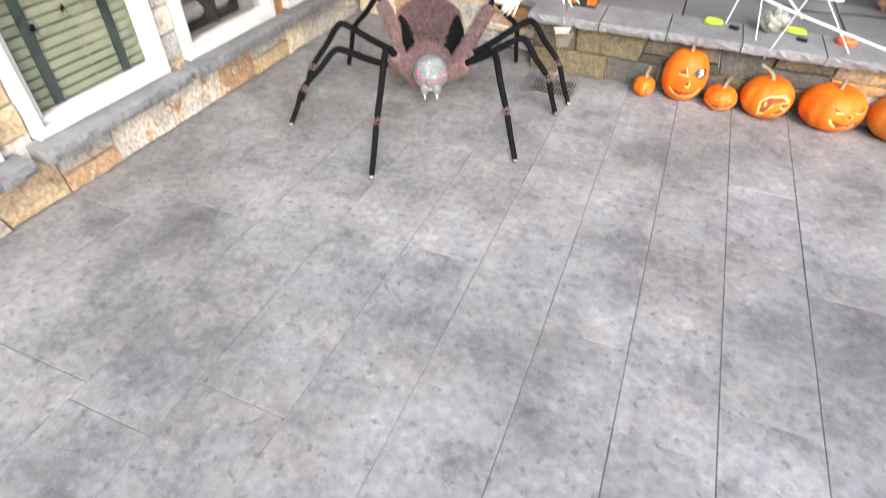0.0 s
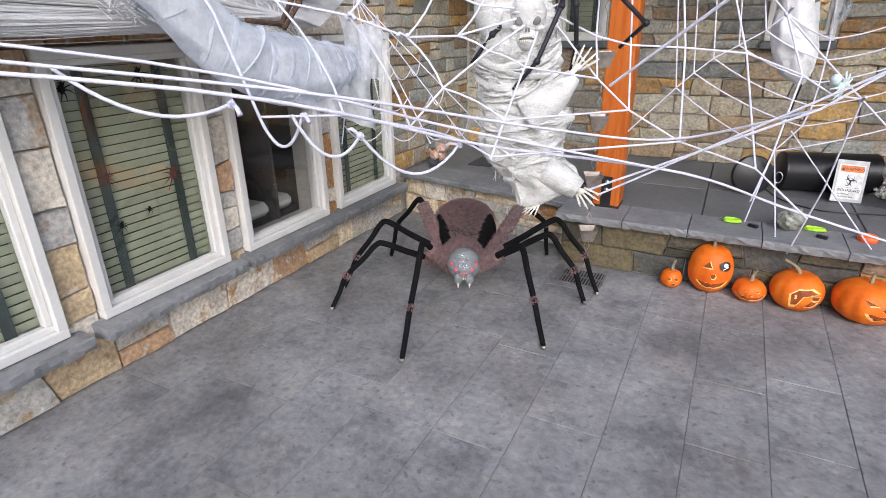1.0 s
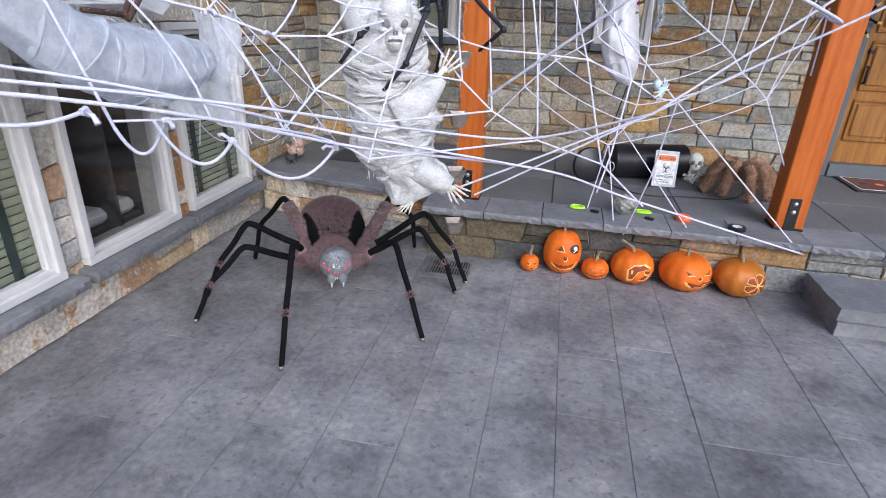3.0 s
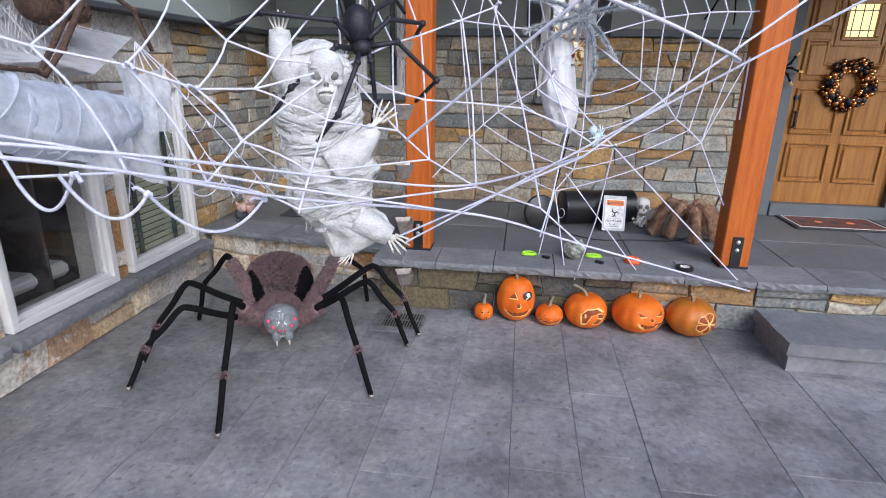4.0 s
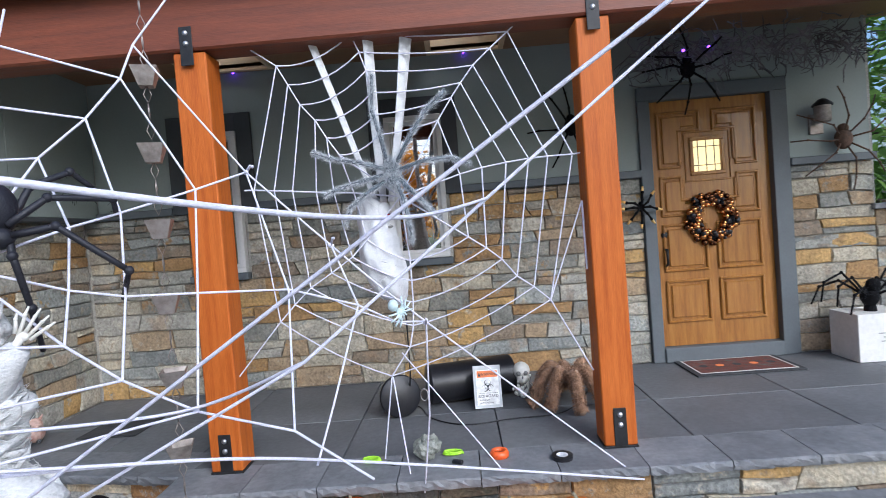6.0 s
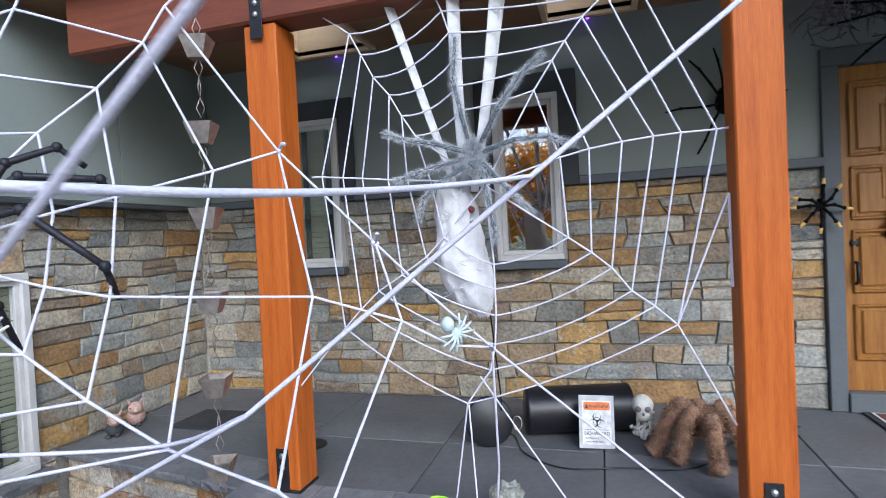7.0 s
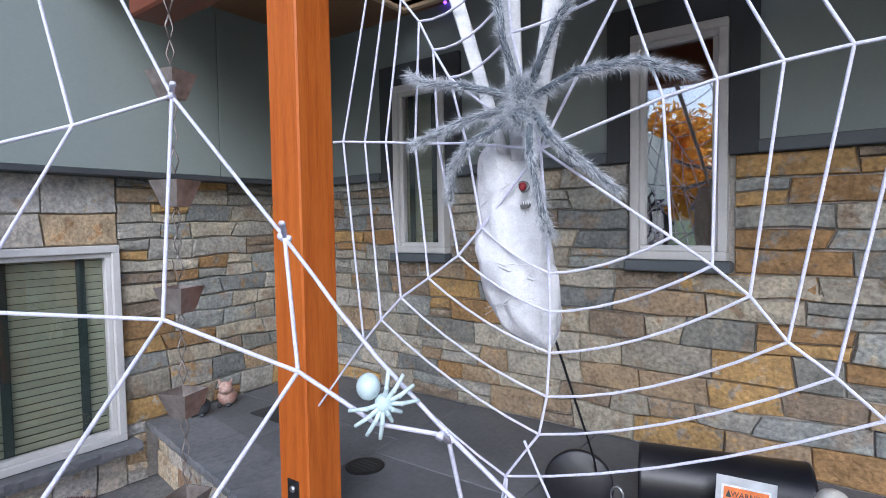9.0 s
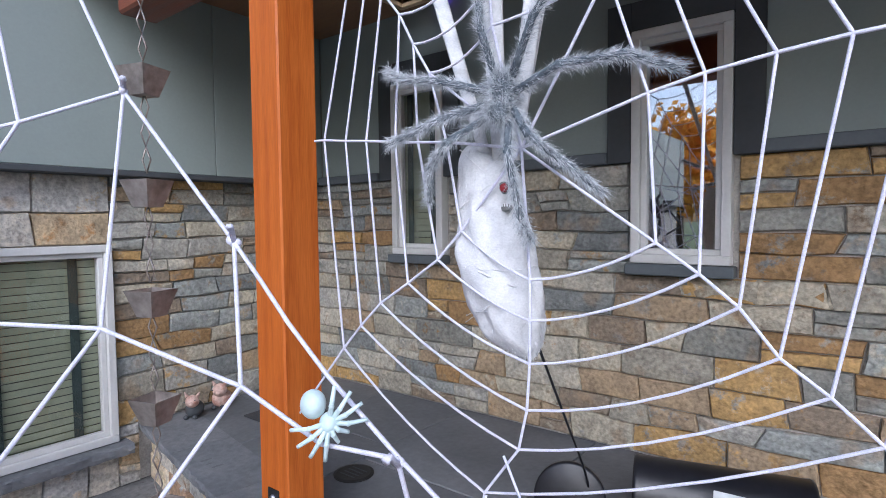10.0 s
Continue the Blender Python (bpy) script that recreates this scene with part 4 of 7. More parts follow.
for k in order:
    pts = [(x, YB, z) for x, z in WB[k]] + [(HUB_B[0], YB, HUB_B[1])]
    strand(web, pts, 0.0058, "spoke")
for a, b in zip(order, order[1:] + order[:1]):
    A, B = WB[a][1:], WB[b][1:]
    for i, (p, q) in enumerate(zip(A, B)):
        mid = Vector(((p[0] + q[0]) / 2, 0, (p[1] + q[1]) / 2))
        inward = (Vector((HUB_B[0], 0, HUB_B[1])) - mid)
        curve = {"low_right": 0.035, "low": 0.03, "top_left": 0.05, "top": 0.015}.get(a, 0.004)
        strand(web, sag((p[0], YB, p[1]), (q[0], YB, q[1]), curve * min(1.0, inward.length * 1.6), 6), 0.0055)
strand(web, [(3.568, YB, 1.18), (3.772, YB, 1.70)], 0.0055)
strand(web, [(3.772, YB, 1.70), (3.774, YB, 1.33)], 0.0075)
for x0, x1, y1 in ((2.68, 2.76, -0.16), (2.74, 3.22, -0.16)):
    strand(web, [(x0, YB, 0.82 if x0 < 2.7 else 0.95), (x1, y1, 0.375)], 0.0055)

# large slanting web in front: plane y = -4.245 + 0.981 x + 0.721 z
def on_a(x, z, off=0.0):
    return Vector((x, -4.245 + 0.981 * x + 0.721 * z + off, z))


HUB_A = (1.70, 1.60)
WA = {
    "up": [(1.52, 2.52), (1.55, 2.36), (1.59, 2.12), (1.63, 1.92)],
    "up_right": [(1.87, 2.74), (1.864, 2.43, -0.07), (1.864, 2.269, -0.06), (1.80, 2.096), (1.71, 1.945, 0.07)],
    "right_up": [(1.87, 2.52), (2.259, 1.895, -0.037), (2.118, 1.825), (1.957, 1.742), (1.85, 1.70, 0.03)],
    "right": [(2.668, 1.322, -0.02), (2.431, 1.418, 0.013), (2.20, 1.45, -0.034), (1.99, 1.462, 0.10), (1.86, 1.50, 0.12)],
    "down_right": [(2.76, 0.80, -0.18), (2.536, 1.003, -0.18), (2.242, 1.091, 0.028), (2.03, 1.212, 0.12), (1.90, 1.34, 0.10)],
    "down": [(1.65, 1.09), (1.65, 1.10), (1.66, 1.22), (1.68, 1.40)],
    "down_left": [(1.02, 1.28), (1.22, 1.27), (1.40, 1.22), (1.46, 1.34), (1.56, 1.46)],
    "left": [(0.60, 1.78), (0.96, 1.64), (1.15, 1.59), (1.32, 1.515), (1.46, 1.515)],
    "up_left": [(0.80, 2.22), (1.05, 2.00), (1.20, 1.84), (1.36, 1.68), (1.50, 1.62)],
}
web = thing("rope_web", "large slanting white rope spider web over the patio", "rope web", "rope webs")
order = list(WA)
for k in order:
    if k == "right_up":
        pts = [on_a(*WA["up_right"][1]), on_a(*WA[k][1])]
        strand(web, pts, 0.006, "spoke")
        strand(web, [on_a(*p) for p in WA[k][1:]] + [on_a(*HUB_A)], 0.006, "spoke")
        strand(web, bend([on_a(*WA[k][1]), Vector((2.565, -0.635, 1.572)), Vector((2.93, -0.565, 1.212)), Vector((3.90, -0.19, 0.30))], 4), 0.006, "spoke")
        continue
    strand(web, [on_a(*p) for p in WA[k]] + [on_a(*HUB_A)], 0.006, "spoke")
for a, b in zip(order, order[1:] + order[:1]):
    A, B = WA[a][1:], WA[b][1:]
    for p, q in list(zip(A[::-1], B[::-1])):
        p3, q3 = on_a(*p), on_a(*q)
        inward = (on_a(*HUB_A) - (p3 + q3) / 2)
        s = 0.0 if ("right" in a or "up" in a) else 0.03
        strand(web, sag(p3, q3, s * inward.length, 4, inward.normalized()), 0.0058)
for p in (WA["right_up"][1], (1.32, 1.515), (1.15, 1.59)):
    knot(web, on_a(*p))
knot(web, (2.565, -0.635, 1.572))
strand(web, [Vector((2.565, -0.635, 1.572)), Vector((2.668, -0.692, 1.321)), Vector((2.60, -0.95, 1.0)), Vector((2.55, -1.05, 0.82))], 0.006)
strand(web, [Vector((2.668, -0.692, 1.321)), Vector((2.81, -0.632, 1.232)), Vector((2.93, -0.57, 1.215))], 0.006)
strand(web, [Vector((2.93, -0.57, 1.205)), Vector((2.90, -0.40, 0.75)), Vector((2.83, -0.21, 0.30))], 0.006)
knot(web, (2.93, -0.57, 1.205))

# long stay ropes
guys = thing("stay_ropes", "taut white stay ropes of the web, tied off beyond the porch", "rope", "rope webs")
J, AXIS = Vector((3.183, -1.418, 1.673)), Vector((0.787, 0.12, 0.604))
strand(guys, bend([Vector((0.0, -3.95, 1.62)), Vector((1.20, -2.74, 1.42)), Vector((1.62, -1.83, 1.14)), Vector((2.28, -1.39, 1.0)), Vector((2.78, -0.88, 0.74)), Vector((3.92, -0.20, 0.29))], 6), 0.0075)
strand(guys, bend([Vector((0.0, -3.80, 1.66)), Vector((1.22, -2.50, 1.40)), Vector((1.75, -1.62, 1.18)), Vector((2.20, -1.25, 1.10)), J - 0.65 * AXIS], 6), 0.007)
strand(guys, [Vector((1.93, -1.43, 0.90)), J - 0.65 * AXIS, J, J + 0.9 * AXIS, J + 2.6 * AXIS], 0.0066)
strand(guys, bend([Vector((0.0, -3.90, 1.70)), Vector((1.0, -2.70, 1.48)), Vector((1.60, -1.90, 1.20)), Vector((2.28, -1.39, 1.0))], 6), 0.0065)
strand(guys, bend([J, Vector((3.083, -1.727, 1.638)), Vector((3.0, -2.035, 1.62)), Vector((2.86, -2.344, 1.634)), Vector((2.56, -2.66, 1.704)), Vector((1.95, -2.98, 1.86)), Vector((0.06, -3.65, 2.35))], 6), 0.0052)
strand(guys, [Vector((2.065, -1.922, 1.03)), Vector((3.068, -2.101, 1.663)), Vector((4.74, -2.40, 2.72))], 0.0047)
strand(guys, [Vector((2.13, -2.23, 1.41)), Vector((2.50, -2.42, 1.70)), Vector((3.4, -2.85, 2.40))], 0.005)
strand(guys, [Vector((0.70, -2.38, 1.95)), Vector((0.92, -2.36, 1.60)), Vector((1.02, -2.32, 1.26))], 0.007)
loops = [((0.86, -2.85, 1.47), (1.22, -2.62, 1.37), 0.07), ((1.18, -2.35, 1.30), (1.33, -2.2, 1.22), 0.10), ((1.33, -2.2, 1.22), (1.53, -1.86, 1.14), 0.12), ((1.02, -2.32, 1.26), (1.18, -2.3, 1.29), 0.09)]
for a, b, s in loops:
    strand(guys, sag(a, b, s, 12), 0.0075, "loop")
    knot(guys, b, 0.010)
# small web by the third window
fan = Vector((0.55, -1.08, 1.70))
ends = [Vector((0.75, -1.55, 1.02)), Vector((0.86, -1.30, 0.98)), Vector((1.05, -1.20, 0.98)), Vector((1.28, -1.25, 1.02)), Vector((1.42, -1.32, 1.08))]
web = thing("small_rope_web", "small white rope web fanning out beside the windows", "rope web", "rope webs")
for e in ends:
    strand(web, [fan, fan.lerp(e, 0.5), e], 0.004, "spoke")
for f in (0.35, 0.52, 0.70, 0.88):
    for a, b in zip(ends, ends[1:]):
        strand(web, sag(fan.lerp(a, f), fan.lerp(b, f), 0.09 * f, 8), 0.004)

# ---- stretched cobweb ----
def cobweb(name, anchors_a, anchors_b, n, label, r=0.0009, droop=0.03):
    g = Geo()
    for _ in range(n):
        i = rng.randrange(len(anchors_a) - 1)
        a = Vector(anchors_a[i]).lerp(Vector(anchors_a[i + 1]), rng.random())
        k = rng.randrange(len(anchors_b) - 1)
        b = Vector(anchors_b[k]).lerp(Vector(anchors_b[k + 1]), rng.random())
        a += Vector((rng.gauss(0, 0.02), rng.gauss(0, 0.02), rng.gauss(0, 0.02)))
        g.tube(sag(a, b, rng.uniform(0, droop), 4), r * rng.uniform(0.5, 1.6), 3, cap=False)
    return solid(name, g, M_GAUZE, label, "cobweb", kind="stuff")


cobweb("cobweb", [(0.10, -3.6, 1.55), (0.10, -3.3, 2.05)], [(0.15, -0.55, 1.75), (0.40, -1.2, 1.55), (0.55, -1.6, 1.60)], 1250, "stretched white cobweb fibres over the windows", 0.0015)
cobweb("cobweb", [(0.45, -2.4, 1.62), (0.55, -1.5, 1.45)], [(0.09, -2.6, 1.95), (0.09, -1.0, 1.95)], 420, "fine cobweb veil hung from the siding", 0.0009)
cobweb("cobweb", [(6.55, BACK - 0.06, 1.85), (6.60, BACK - 0.06, 1.6)], [(7.6, 0.2, 2.9), (7.5, 0.3, 0.45)], 60, "stretched cobweb beside the door", 0.0016)
cobweb("cobweb", [(6.55, BACK - 0.06, 2.6), (6.60, BACK - 0.06, 1.3)], [(7.6, 0.6, 2.4), (7.6, 0.4, 1.2)], 170, "stretched cobweb at the house corner", 0.0015)

# ---- soft props ----
def loft(secs, n=28, fold=0.0, fseed=0.0, mi=0, twist=0.0):
    """A body from sections (centre, side half, depth half); side and depth axes given with each."""
    g = Geo()
    vs, fs = [], []
    for i, (c, s, d) in enumerate(secs):
        c, s, d = Vector(c), Vector(s), Vector(d)
        for k in range(n):
            a = 2 * math.pi * k / n
            p = c + s * math.cos(a) + d * math.sin(a)
            if fold:
                q = 1 + fold * noise.noise(Vector((math.cos(a) * 2.2, math.sin(a) * 2.2, c.z * 9 + fseed))) + 0.6 * fold * noise.noise(Vector((math.cos(a) * 5, math.sin(a) * 5, c.z * 16 + fseed)))
                p = c + (p - c) * q
            vs.append(p)
    m = len(secs)
    for i in range(m - 1):
        for k in range(n):
            a, b = i * n + k, i * n + (k + 1) % n
            fs.append((a, b, b + n, a + n))
    fs += [tuple(range(n))[::-1], tuple((m - 1) * n + k for k in range(n))]
    g.add(vs, fs, mi)
    return g


def dense(secs, k=4):
    """More sections between those given."""
    cs, ss, ds = [bend([q[i] for q in secs], k) for i in range(3)]
    return list(zip(cs, ss, ds))


# shrouded skeleton
O = Vector((1.62, -1.40, 1.542))
S, F = Vector((0.94, 0.33, 0)), Vector((0.33, -0.94, 0))


def loc(x, z, d=0.0):
    return O + S * x + F * d + Vector((0, 0, z))


g = Geo()
body = [(loc(-0.03, 0.16, 0.0), 0.03, 0.03), (loc(-0.03, 0.12), 0.11, 0.08), (loc(-0.03, 0.04), 0.155, 0.10), (loc(-0.03, -0.05), 0.17, 0.11), (loc(-0.02, -0.15), 0.165, 0.10), (loc(0.0, -0.23), 0.15, 0.09), (loc(0.02, -0.31), 0.15, 0.09), (loc(0.03, -0.36), 0.165, 0.10), (loc(0.02, -0.44), 0.145, 0.09), (loc(0.03, -0.53), 0.14, 0.085), (loc(0.09, -0.61), 0.14, 0.075), (loc(0.12, -0.67), 0.12, 0.06), (loc(0.06, -0.76), 0.04, 0.03)]
body = [(c - S * (0.025 if c.z < O.z - 0.1 else 0.0), a * (1.26 if c.z < O.z - 0.3 else 1.12 if c.z < O.z - 0.1 else 1.0), b) for c, a, b in body]
lo = loft(dense([(c, S * a * 0.90, F * b * 0.88) for c, a, b in body], 6), 64, 0.30, 3.0)
shroud = thing("gauze_shroud", "torn white gauze shroud wound round the hung skeleton", "gauze")
part("drape", lo, M_CREAM, shroud, smooth=True)
# skull showing through the hood; its hollows are dark caps with painted-in shade
MF = Matrix((S, F, Vector((0, 0, 1)))).transposed()
g.ball(loc(0.0, 0.045, 0.070), (0.072, 0.060, 0.078), MF, 20, 14, 0)
g.ball(loc(0.0, -0.045, 0.088), (0.046, 0.036, 0.045), MF, 16, 10, 0)
for sx in (-1, 1):
    g.ball(loc(sx * 0.045, -0.005, 0.098), (0.022, 0.020, 0.014), MF, 12, 8, 0)
    g.ball(loc(sx * 0.031, 0.050, 0.112), (0.026, 0.012, 0.009), MF, 12, 8, 0)
    g.ball(loc(sx * 0.031, 0.022, 0.1185), (0.0195, 0.0065, 0.0165), MF, 14, 8, 2)
g.ball(loc(0.0, 0.012, 0.124), (0.008, 0.007, 0.018), MF, 10, 6, 0)
for sx in (-1, 1):
    g.ball(loc(sx * 0.006, -0.012, 0.127), (0.005, 0.006, 0.009), MF, 8, 5, 2)
g.tube([loc(-0.030, -0.046, 0.115), loc(-0.012, -0.040, 0.124), loc(0.012, -0.040, 0.124), loc(0.030, -0.046, 0.115)], [0.003, 0.005, 0.005, 0.003], 6, 2)
for k in range(8):
    g.ball(loc(-0.026 + 0.0075 * k, -0.036, 0.124 - 0.0006 * (k - 3.5) ** 2), (0.0034, 0.004, 0.007), MF, 6, 4, 1)
    g.ball(loc(-0.024 + 0.0068 * k, -0.052, 0.122 - 0.0006 * (k - 3.5) ** 2), (0.003, 0.004, 0.006), MF, 6, 4, 1)
zs = [(q[0].z, q[0], q[1], q[2]) for q in body][::-1]


def girth(z):
    for (z0, c0, a0, b0), (z1, c1, a1, b1) in zip(zs, zs[1:]):
        if z0 <= z <= z1:
            t = (z - z0) / (z1 - z0)
            return c0.lerp(c1, t), a0 + (a1 - a0) * t, b0 + (b1 - b0) * t
    q = zs[0] if z < zs[0][0] else zs[-1]
    return q[1], q[2], q[3]


def round_body(z0, tl, sg, a0, a1, n, lift, mess):
    """A line of gauze laid round the body: height, slope, sag, from angle to angle."""
    pts = []
    for i in range(n):
        a = a0 + (a1 - a0) * i / (n - 1)
        z = z0 + tl * math.sin(a) - sg * math.cos(a)
        c, hw, hd = girth(z)
        p = Vector((c.x, c.y, z)) + S * hw * lift * math.sin(a) + F * hd * lift * math.cos(a)
        pts.append(p + Vector((rng.gauss(0, mess), rng.gauss(0, mess), rng.gauss(0, mess))))
    return pts


# broad soft swags: under the chin, over the chest and round the hips
swags = [(z, a, b, r * 0.55) for z, a, b, r in [(-0.07, 0.02, 0.075, 0.030), (-0.10, -0.03, 0.085, 0.026), (-0.13, 0.05, 0.09, 0.030), (-0.17, 0.02, 0.07, 0.024), (-0.20, 0.08, 0.06, 0.022), (-0.26, 0.05, 0.03, 0.026), (-0.31, -0.04, 0.02, 0.030), (-0.36, 0.03, 0.03, 0.024), (-0.42, -0.06, 0.03, 0.020), (-0.50, 0.06, 0.04, 0.022), (-0.57, -0.05, 0.03, 0.020), (0.10, 0.02, -0.03, 0.020)]]
for z0, tl, sg, r in swags:
    pts = bend(round_body(O.z + z0, tl, sg, radians(-105), radians(105), 9, 0.95, 0.006), 3)
    n = len(pts)
    part("swag", Geo().tube(pts, [r * (0.35 + 0.75 * math.sin(math.pi * i / (n - 1)) * (1 + 0.35 * noise.noise(Vector((i * 0.5, z0 * 40, 0))))) for i in range(n)], 10, 0, True, 0.42), M_CREAM, shroud, smooth=True)
# narrow creases and torn ends
for k in range(64):
    z0 = O.z + rng.uniform(-0.58, 0.05)
    mid = rng.uniform(-90, 90) if z0 < O.z - 0.08 else rng.choice((-75, 75)) + rng.uniform(-18, 18)
    half = rng.uniform(18, 55) if z0 < O.z - 0.08 else 22
    pts = bend(round_body(z0, rng.uniform(-0.12, 0.12), rng.uniform(-0.02, 0.07), radians(mid - half), radians(mid + half), 6, 0.96, 0.003), 3)
    r = rng.uniform(0.002, 0.009)
    part("crease", Geo().tube(pts, [r * (0.25 + math.sin(math.pi * i / (len(pts) - 1))) for i in range(len(pts))], 7, 0, True, 0.5), M_CREAM, shroud, smooth=True)
threads = Geo()
for k in range(420):
    z0 = O.z + rng.uniform(-0.56, 0.04)
    mid, half = rng.uniform(-100, 100), rng.uniform(6, 26)
    if abs(mid) < 34 and abs(z0 - O.z) < 0.11:
        continue
    threads.tube(round_body(z0, rng.uniform(-0.12, 0.12), rng.uniform(-0.05, 0.06), radians(mid - half), radians(mid + half), 5, 1.0, 0.004), rng.uniform(0.0006, 0.0014), 3, cap=False)
for zt in (-0.30, -0.20, -0.60):
    for k in range(12):
        a = radians(rng.uniform(-95, 95))
        c, hw, hd = girth(O.z + zt)
        p = Vector((c.x, c.y, O.z + zt)) + S * hw * 1.0 * math.sin(a) + F * hd * 1.02 * math.cos(a)
        threads.tube([p, p + Vector((rng.gauss(0, 0.006), rng.gauss(0, 0.006), -0.015)), p + Vector((rng.gauss(0, 0.010), rng.gauss(0, 0.010), -rng.uniform(0.025, 0.05)))], [0.0022, 0.0015, 0.0006], 3, cap=False)
part("frayed_threads", threads, M_CREAM, shroud, kind="stuff")
# sleeves
for pts, rr in ((([loc(-0.12, -0.04), loc(-0.165, 0.05, 0.02), loc(-0.172, 0.19, 0.02)]), [0.065, 0.055, 0.040]), (([loc(0.02, -0.34, 0.03), loc(0.12, -0.27, 0.05), loc(0.195, -0.185, 0.05)]), [0.10, 0.06, 0.03]), (([loc(0.10, -0.58, 0.02), loc(0.20, -0.64, 0.03), loc(0.25, -0.67, 0.04)]), [0.07, 0.06, 0.045])):
    bp = bend(pts, 5)
    part("sleeve", Geo().tube(bp, [rr[0] + (rr[2] - rr[0]) * i / (len(bp) - 1) for i in range(len(bp))], 14), M_CREAM, shroud, smooth=True)


def bony_hand(g, base, direction, spread, size):
    d, s = Vector(direction).normalized(), Vector(spread).normalized()
    for k in range(5):
        u = (k - 2) / 2
        f = (d + s * u * 0.45).normalized()
        a = Vector(base) + s * u * size * 0.22
        l = size * (1.0 - 0.14 * abs(u)) * (0.75 if k == 0 else 1)
        pts = [a, a + f * l * 0.4, a + f * l * 0.72 + F * 0.006, a + f * l]
        g.tube(pts, [size * 0.07, size * 0.055, size * 0.05, size * 0.03], 6, 1)
        for q in pts[1:3]:
            g.ball(q, size * 0.068, None, 6, 4, 1)
    g.ball(base, (size * 0.22, size * 0.11, size * 0.16), None, 10, 6, 1)


# spine and limb bones under the cloth
g.tube([loc(0.0, 0.03, 0.05), loc(-0.02, -0.10, 0.0), loc(0.0, -0.34, 0.0), loc(0.02, -0.50, 0.0)], [0.03, 0.022, 0.02, 0.03], 8, 1)
for pts in ([loc(-0.02, -0.10, 0.0), loc(-0.13, -0.04, 0.01), loc(-0.172, 0.19, 0.02)], [loc(-0.02, -0.10, 0.0), loc(0.08, -0.30, 0.03), loc(0.205, -0.155, 0.05)], [loc(0.02, -0.50, 0.0), loc(0.12, -0.60, 0.02), loc(0.26, -0.675, 0.04)], [loc(0.02, -0.50, 0.0), loc(0.05, -0.62, 0.0), loc(0.07, -0.75, 0.02)]):
    g.tube(pts, [0.018, 0.014, 0.012], 8, 1)
bony_hand(g, loc(-0.172, 0.19, 0.02), (0, 0, 1), S, 0.075)
bony_hand(g, loc(0.205, -0.155, 0.05), S * 0.55 + Vector((0, 0, 1)) * 0.8, S - Vector((0, 0, 0.6)), 0.092)
bony_hand(g, loc(0.26, -0.675, 0.04), S * 0.6 - Vector((0, 0, 1)) * 0.6, S + Vector((0, 0, 0.9)), 0.095)
bony_hand(g, loc(0.07, -0.75, 0.02), Vector((0.1, 0, -0.4)) - S * 0.5, S, 0.07)
solid("shrouded_skeleton", g, [M_CREAM, M_BONE, M_SOCKET], "ivory plastic skeleton hung in the rope web under gauze", "skeleton prop", smooth=True)
bpy.data.objects["shrouded_skeleton"].data.update()

# cocoon by the rear web
C = Vector((2.66, 0.17, 1.70))
CS, CF = Vector((0.88, 0.48, 0)), Vector((0.48, -0.88, 0))


def cl(x, z, d=0.0):
    return C + CS * x + CF * d + Vector((0, 0, z))


g = Geo()
body = [(cl(-0.06, 0.14), 0.02, 0.02), (cl(-0.05, 0.11), 0.055, 0.05), (cl(-0.03, 0.06), 0.085, 0.075), (cl(-0.02, 0.0), 0.10, 0.09), (cl(-0.02, -0.06), 0.10, 0.09), (cl(-0.01, -0.14), 0.11, 0.10), (cl(0.0, -0.22), 0.115, 0.105), (cl(0.015, -0.30), 0.115, 0.10), (cl(0.035, -0.38), 0.105, 0.09), (cl(0.055, -0.45), 0.078, 0.065), (cl(0.085, -0.50), 0.02, 0.02)]
lo = loft(dense([(c, CS * a, CF * b) for c, a, b in body], 5), 44, 0.17, 9.0)
g.add(lo.v, lo.f, 0)
for k in range(7):
    i = rng.randrange(1, len(body) - 2)
    t = rng.random()
    (c0, a0, b0), (c1, a1, b1) = body[i], body[i + 1]
    c, hw, hd = c0.lerp(c1, t), a0 + (a1 - a0) * t, b0 + (b1 - b0) * t
    tl = rng.uniform(-0.10, 0.10)
    if k > 25:
        tl *= 0.35
    st = radians(rng.uniform(-120, -20))
    pts = [c + CS * hw * 1.0 * math.sin(st + radians(14 * j)) + CF * hd * 1.0 * math.cos(st + radians(14 * j)) + Vector((0, 0, tl * math.sin(st + radians(14 * j)) + rng.gauss(0, 0.002))) for j in range(12)]
    r = rng.uniform(0.001, 0.004)
    g.tube(pts, [r * (0.4 + rng.random()) for _ in pts], 5, 0, True, 0.5)
g.ball(cl(0.0, 0.02, 0.03), (0.062, 0.062, 0.078), None, 16, 12, 0)
g.ball(cl(0.022, 0.0, 0.083), (0.016, 0.016, 0.016), None, 10, 8, 1)
g.ball(cl(0.022, 0.0, 0.088), (0.021, 0.006, 0.018), Matrix((CS, CF, Vector((0, 0, 1)))).transposed(), 10, 8, 2)
g.ball(cl(0.022, 0.0, 0.094), (0.012, 0.008, 0.012), Matrix((CS, CF, Vector((0, 0, 1)))).transposed(), 10, 8, 1)
g.ball(cl(0.025, -0.055, 0.085), (0.022, 0.008, 0.011), Matrix((CS, CF, Vector((0, 0, 1)))).transposed(), 10, 6, 2)
for k in range(5):
    g.ball(cl(0.010 + 0.007 * k, -0.048, 0.092), (0.003, 0.003, 0.006), None, 6, 4, 0)
smp = []
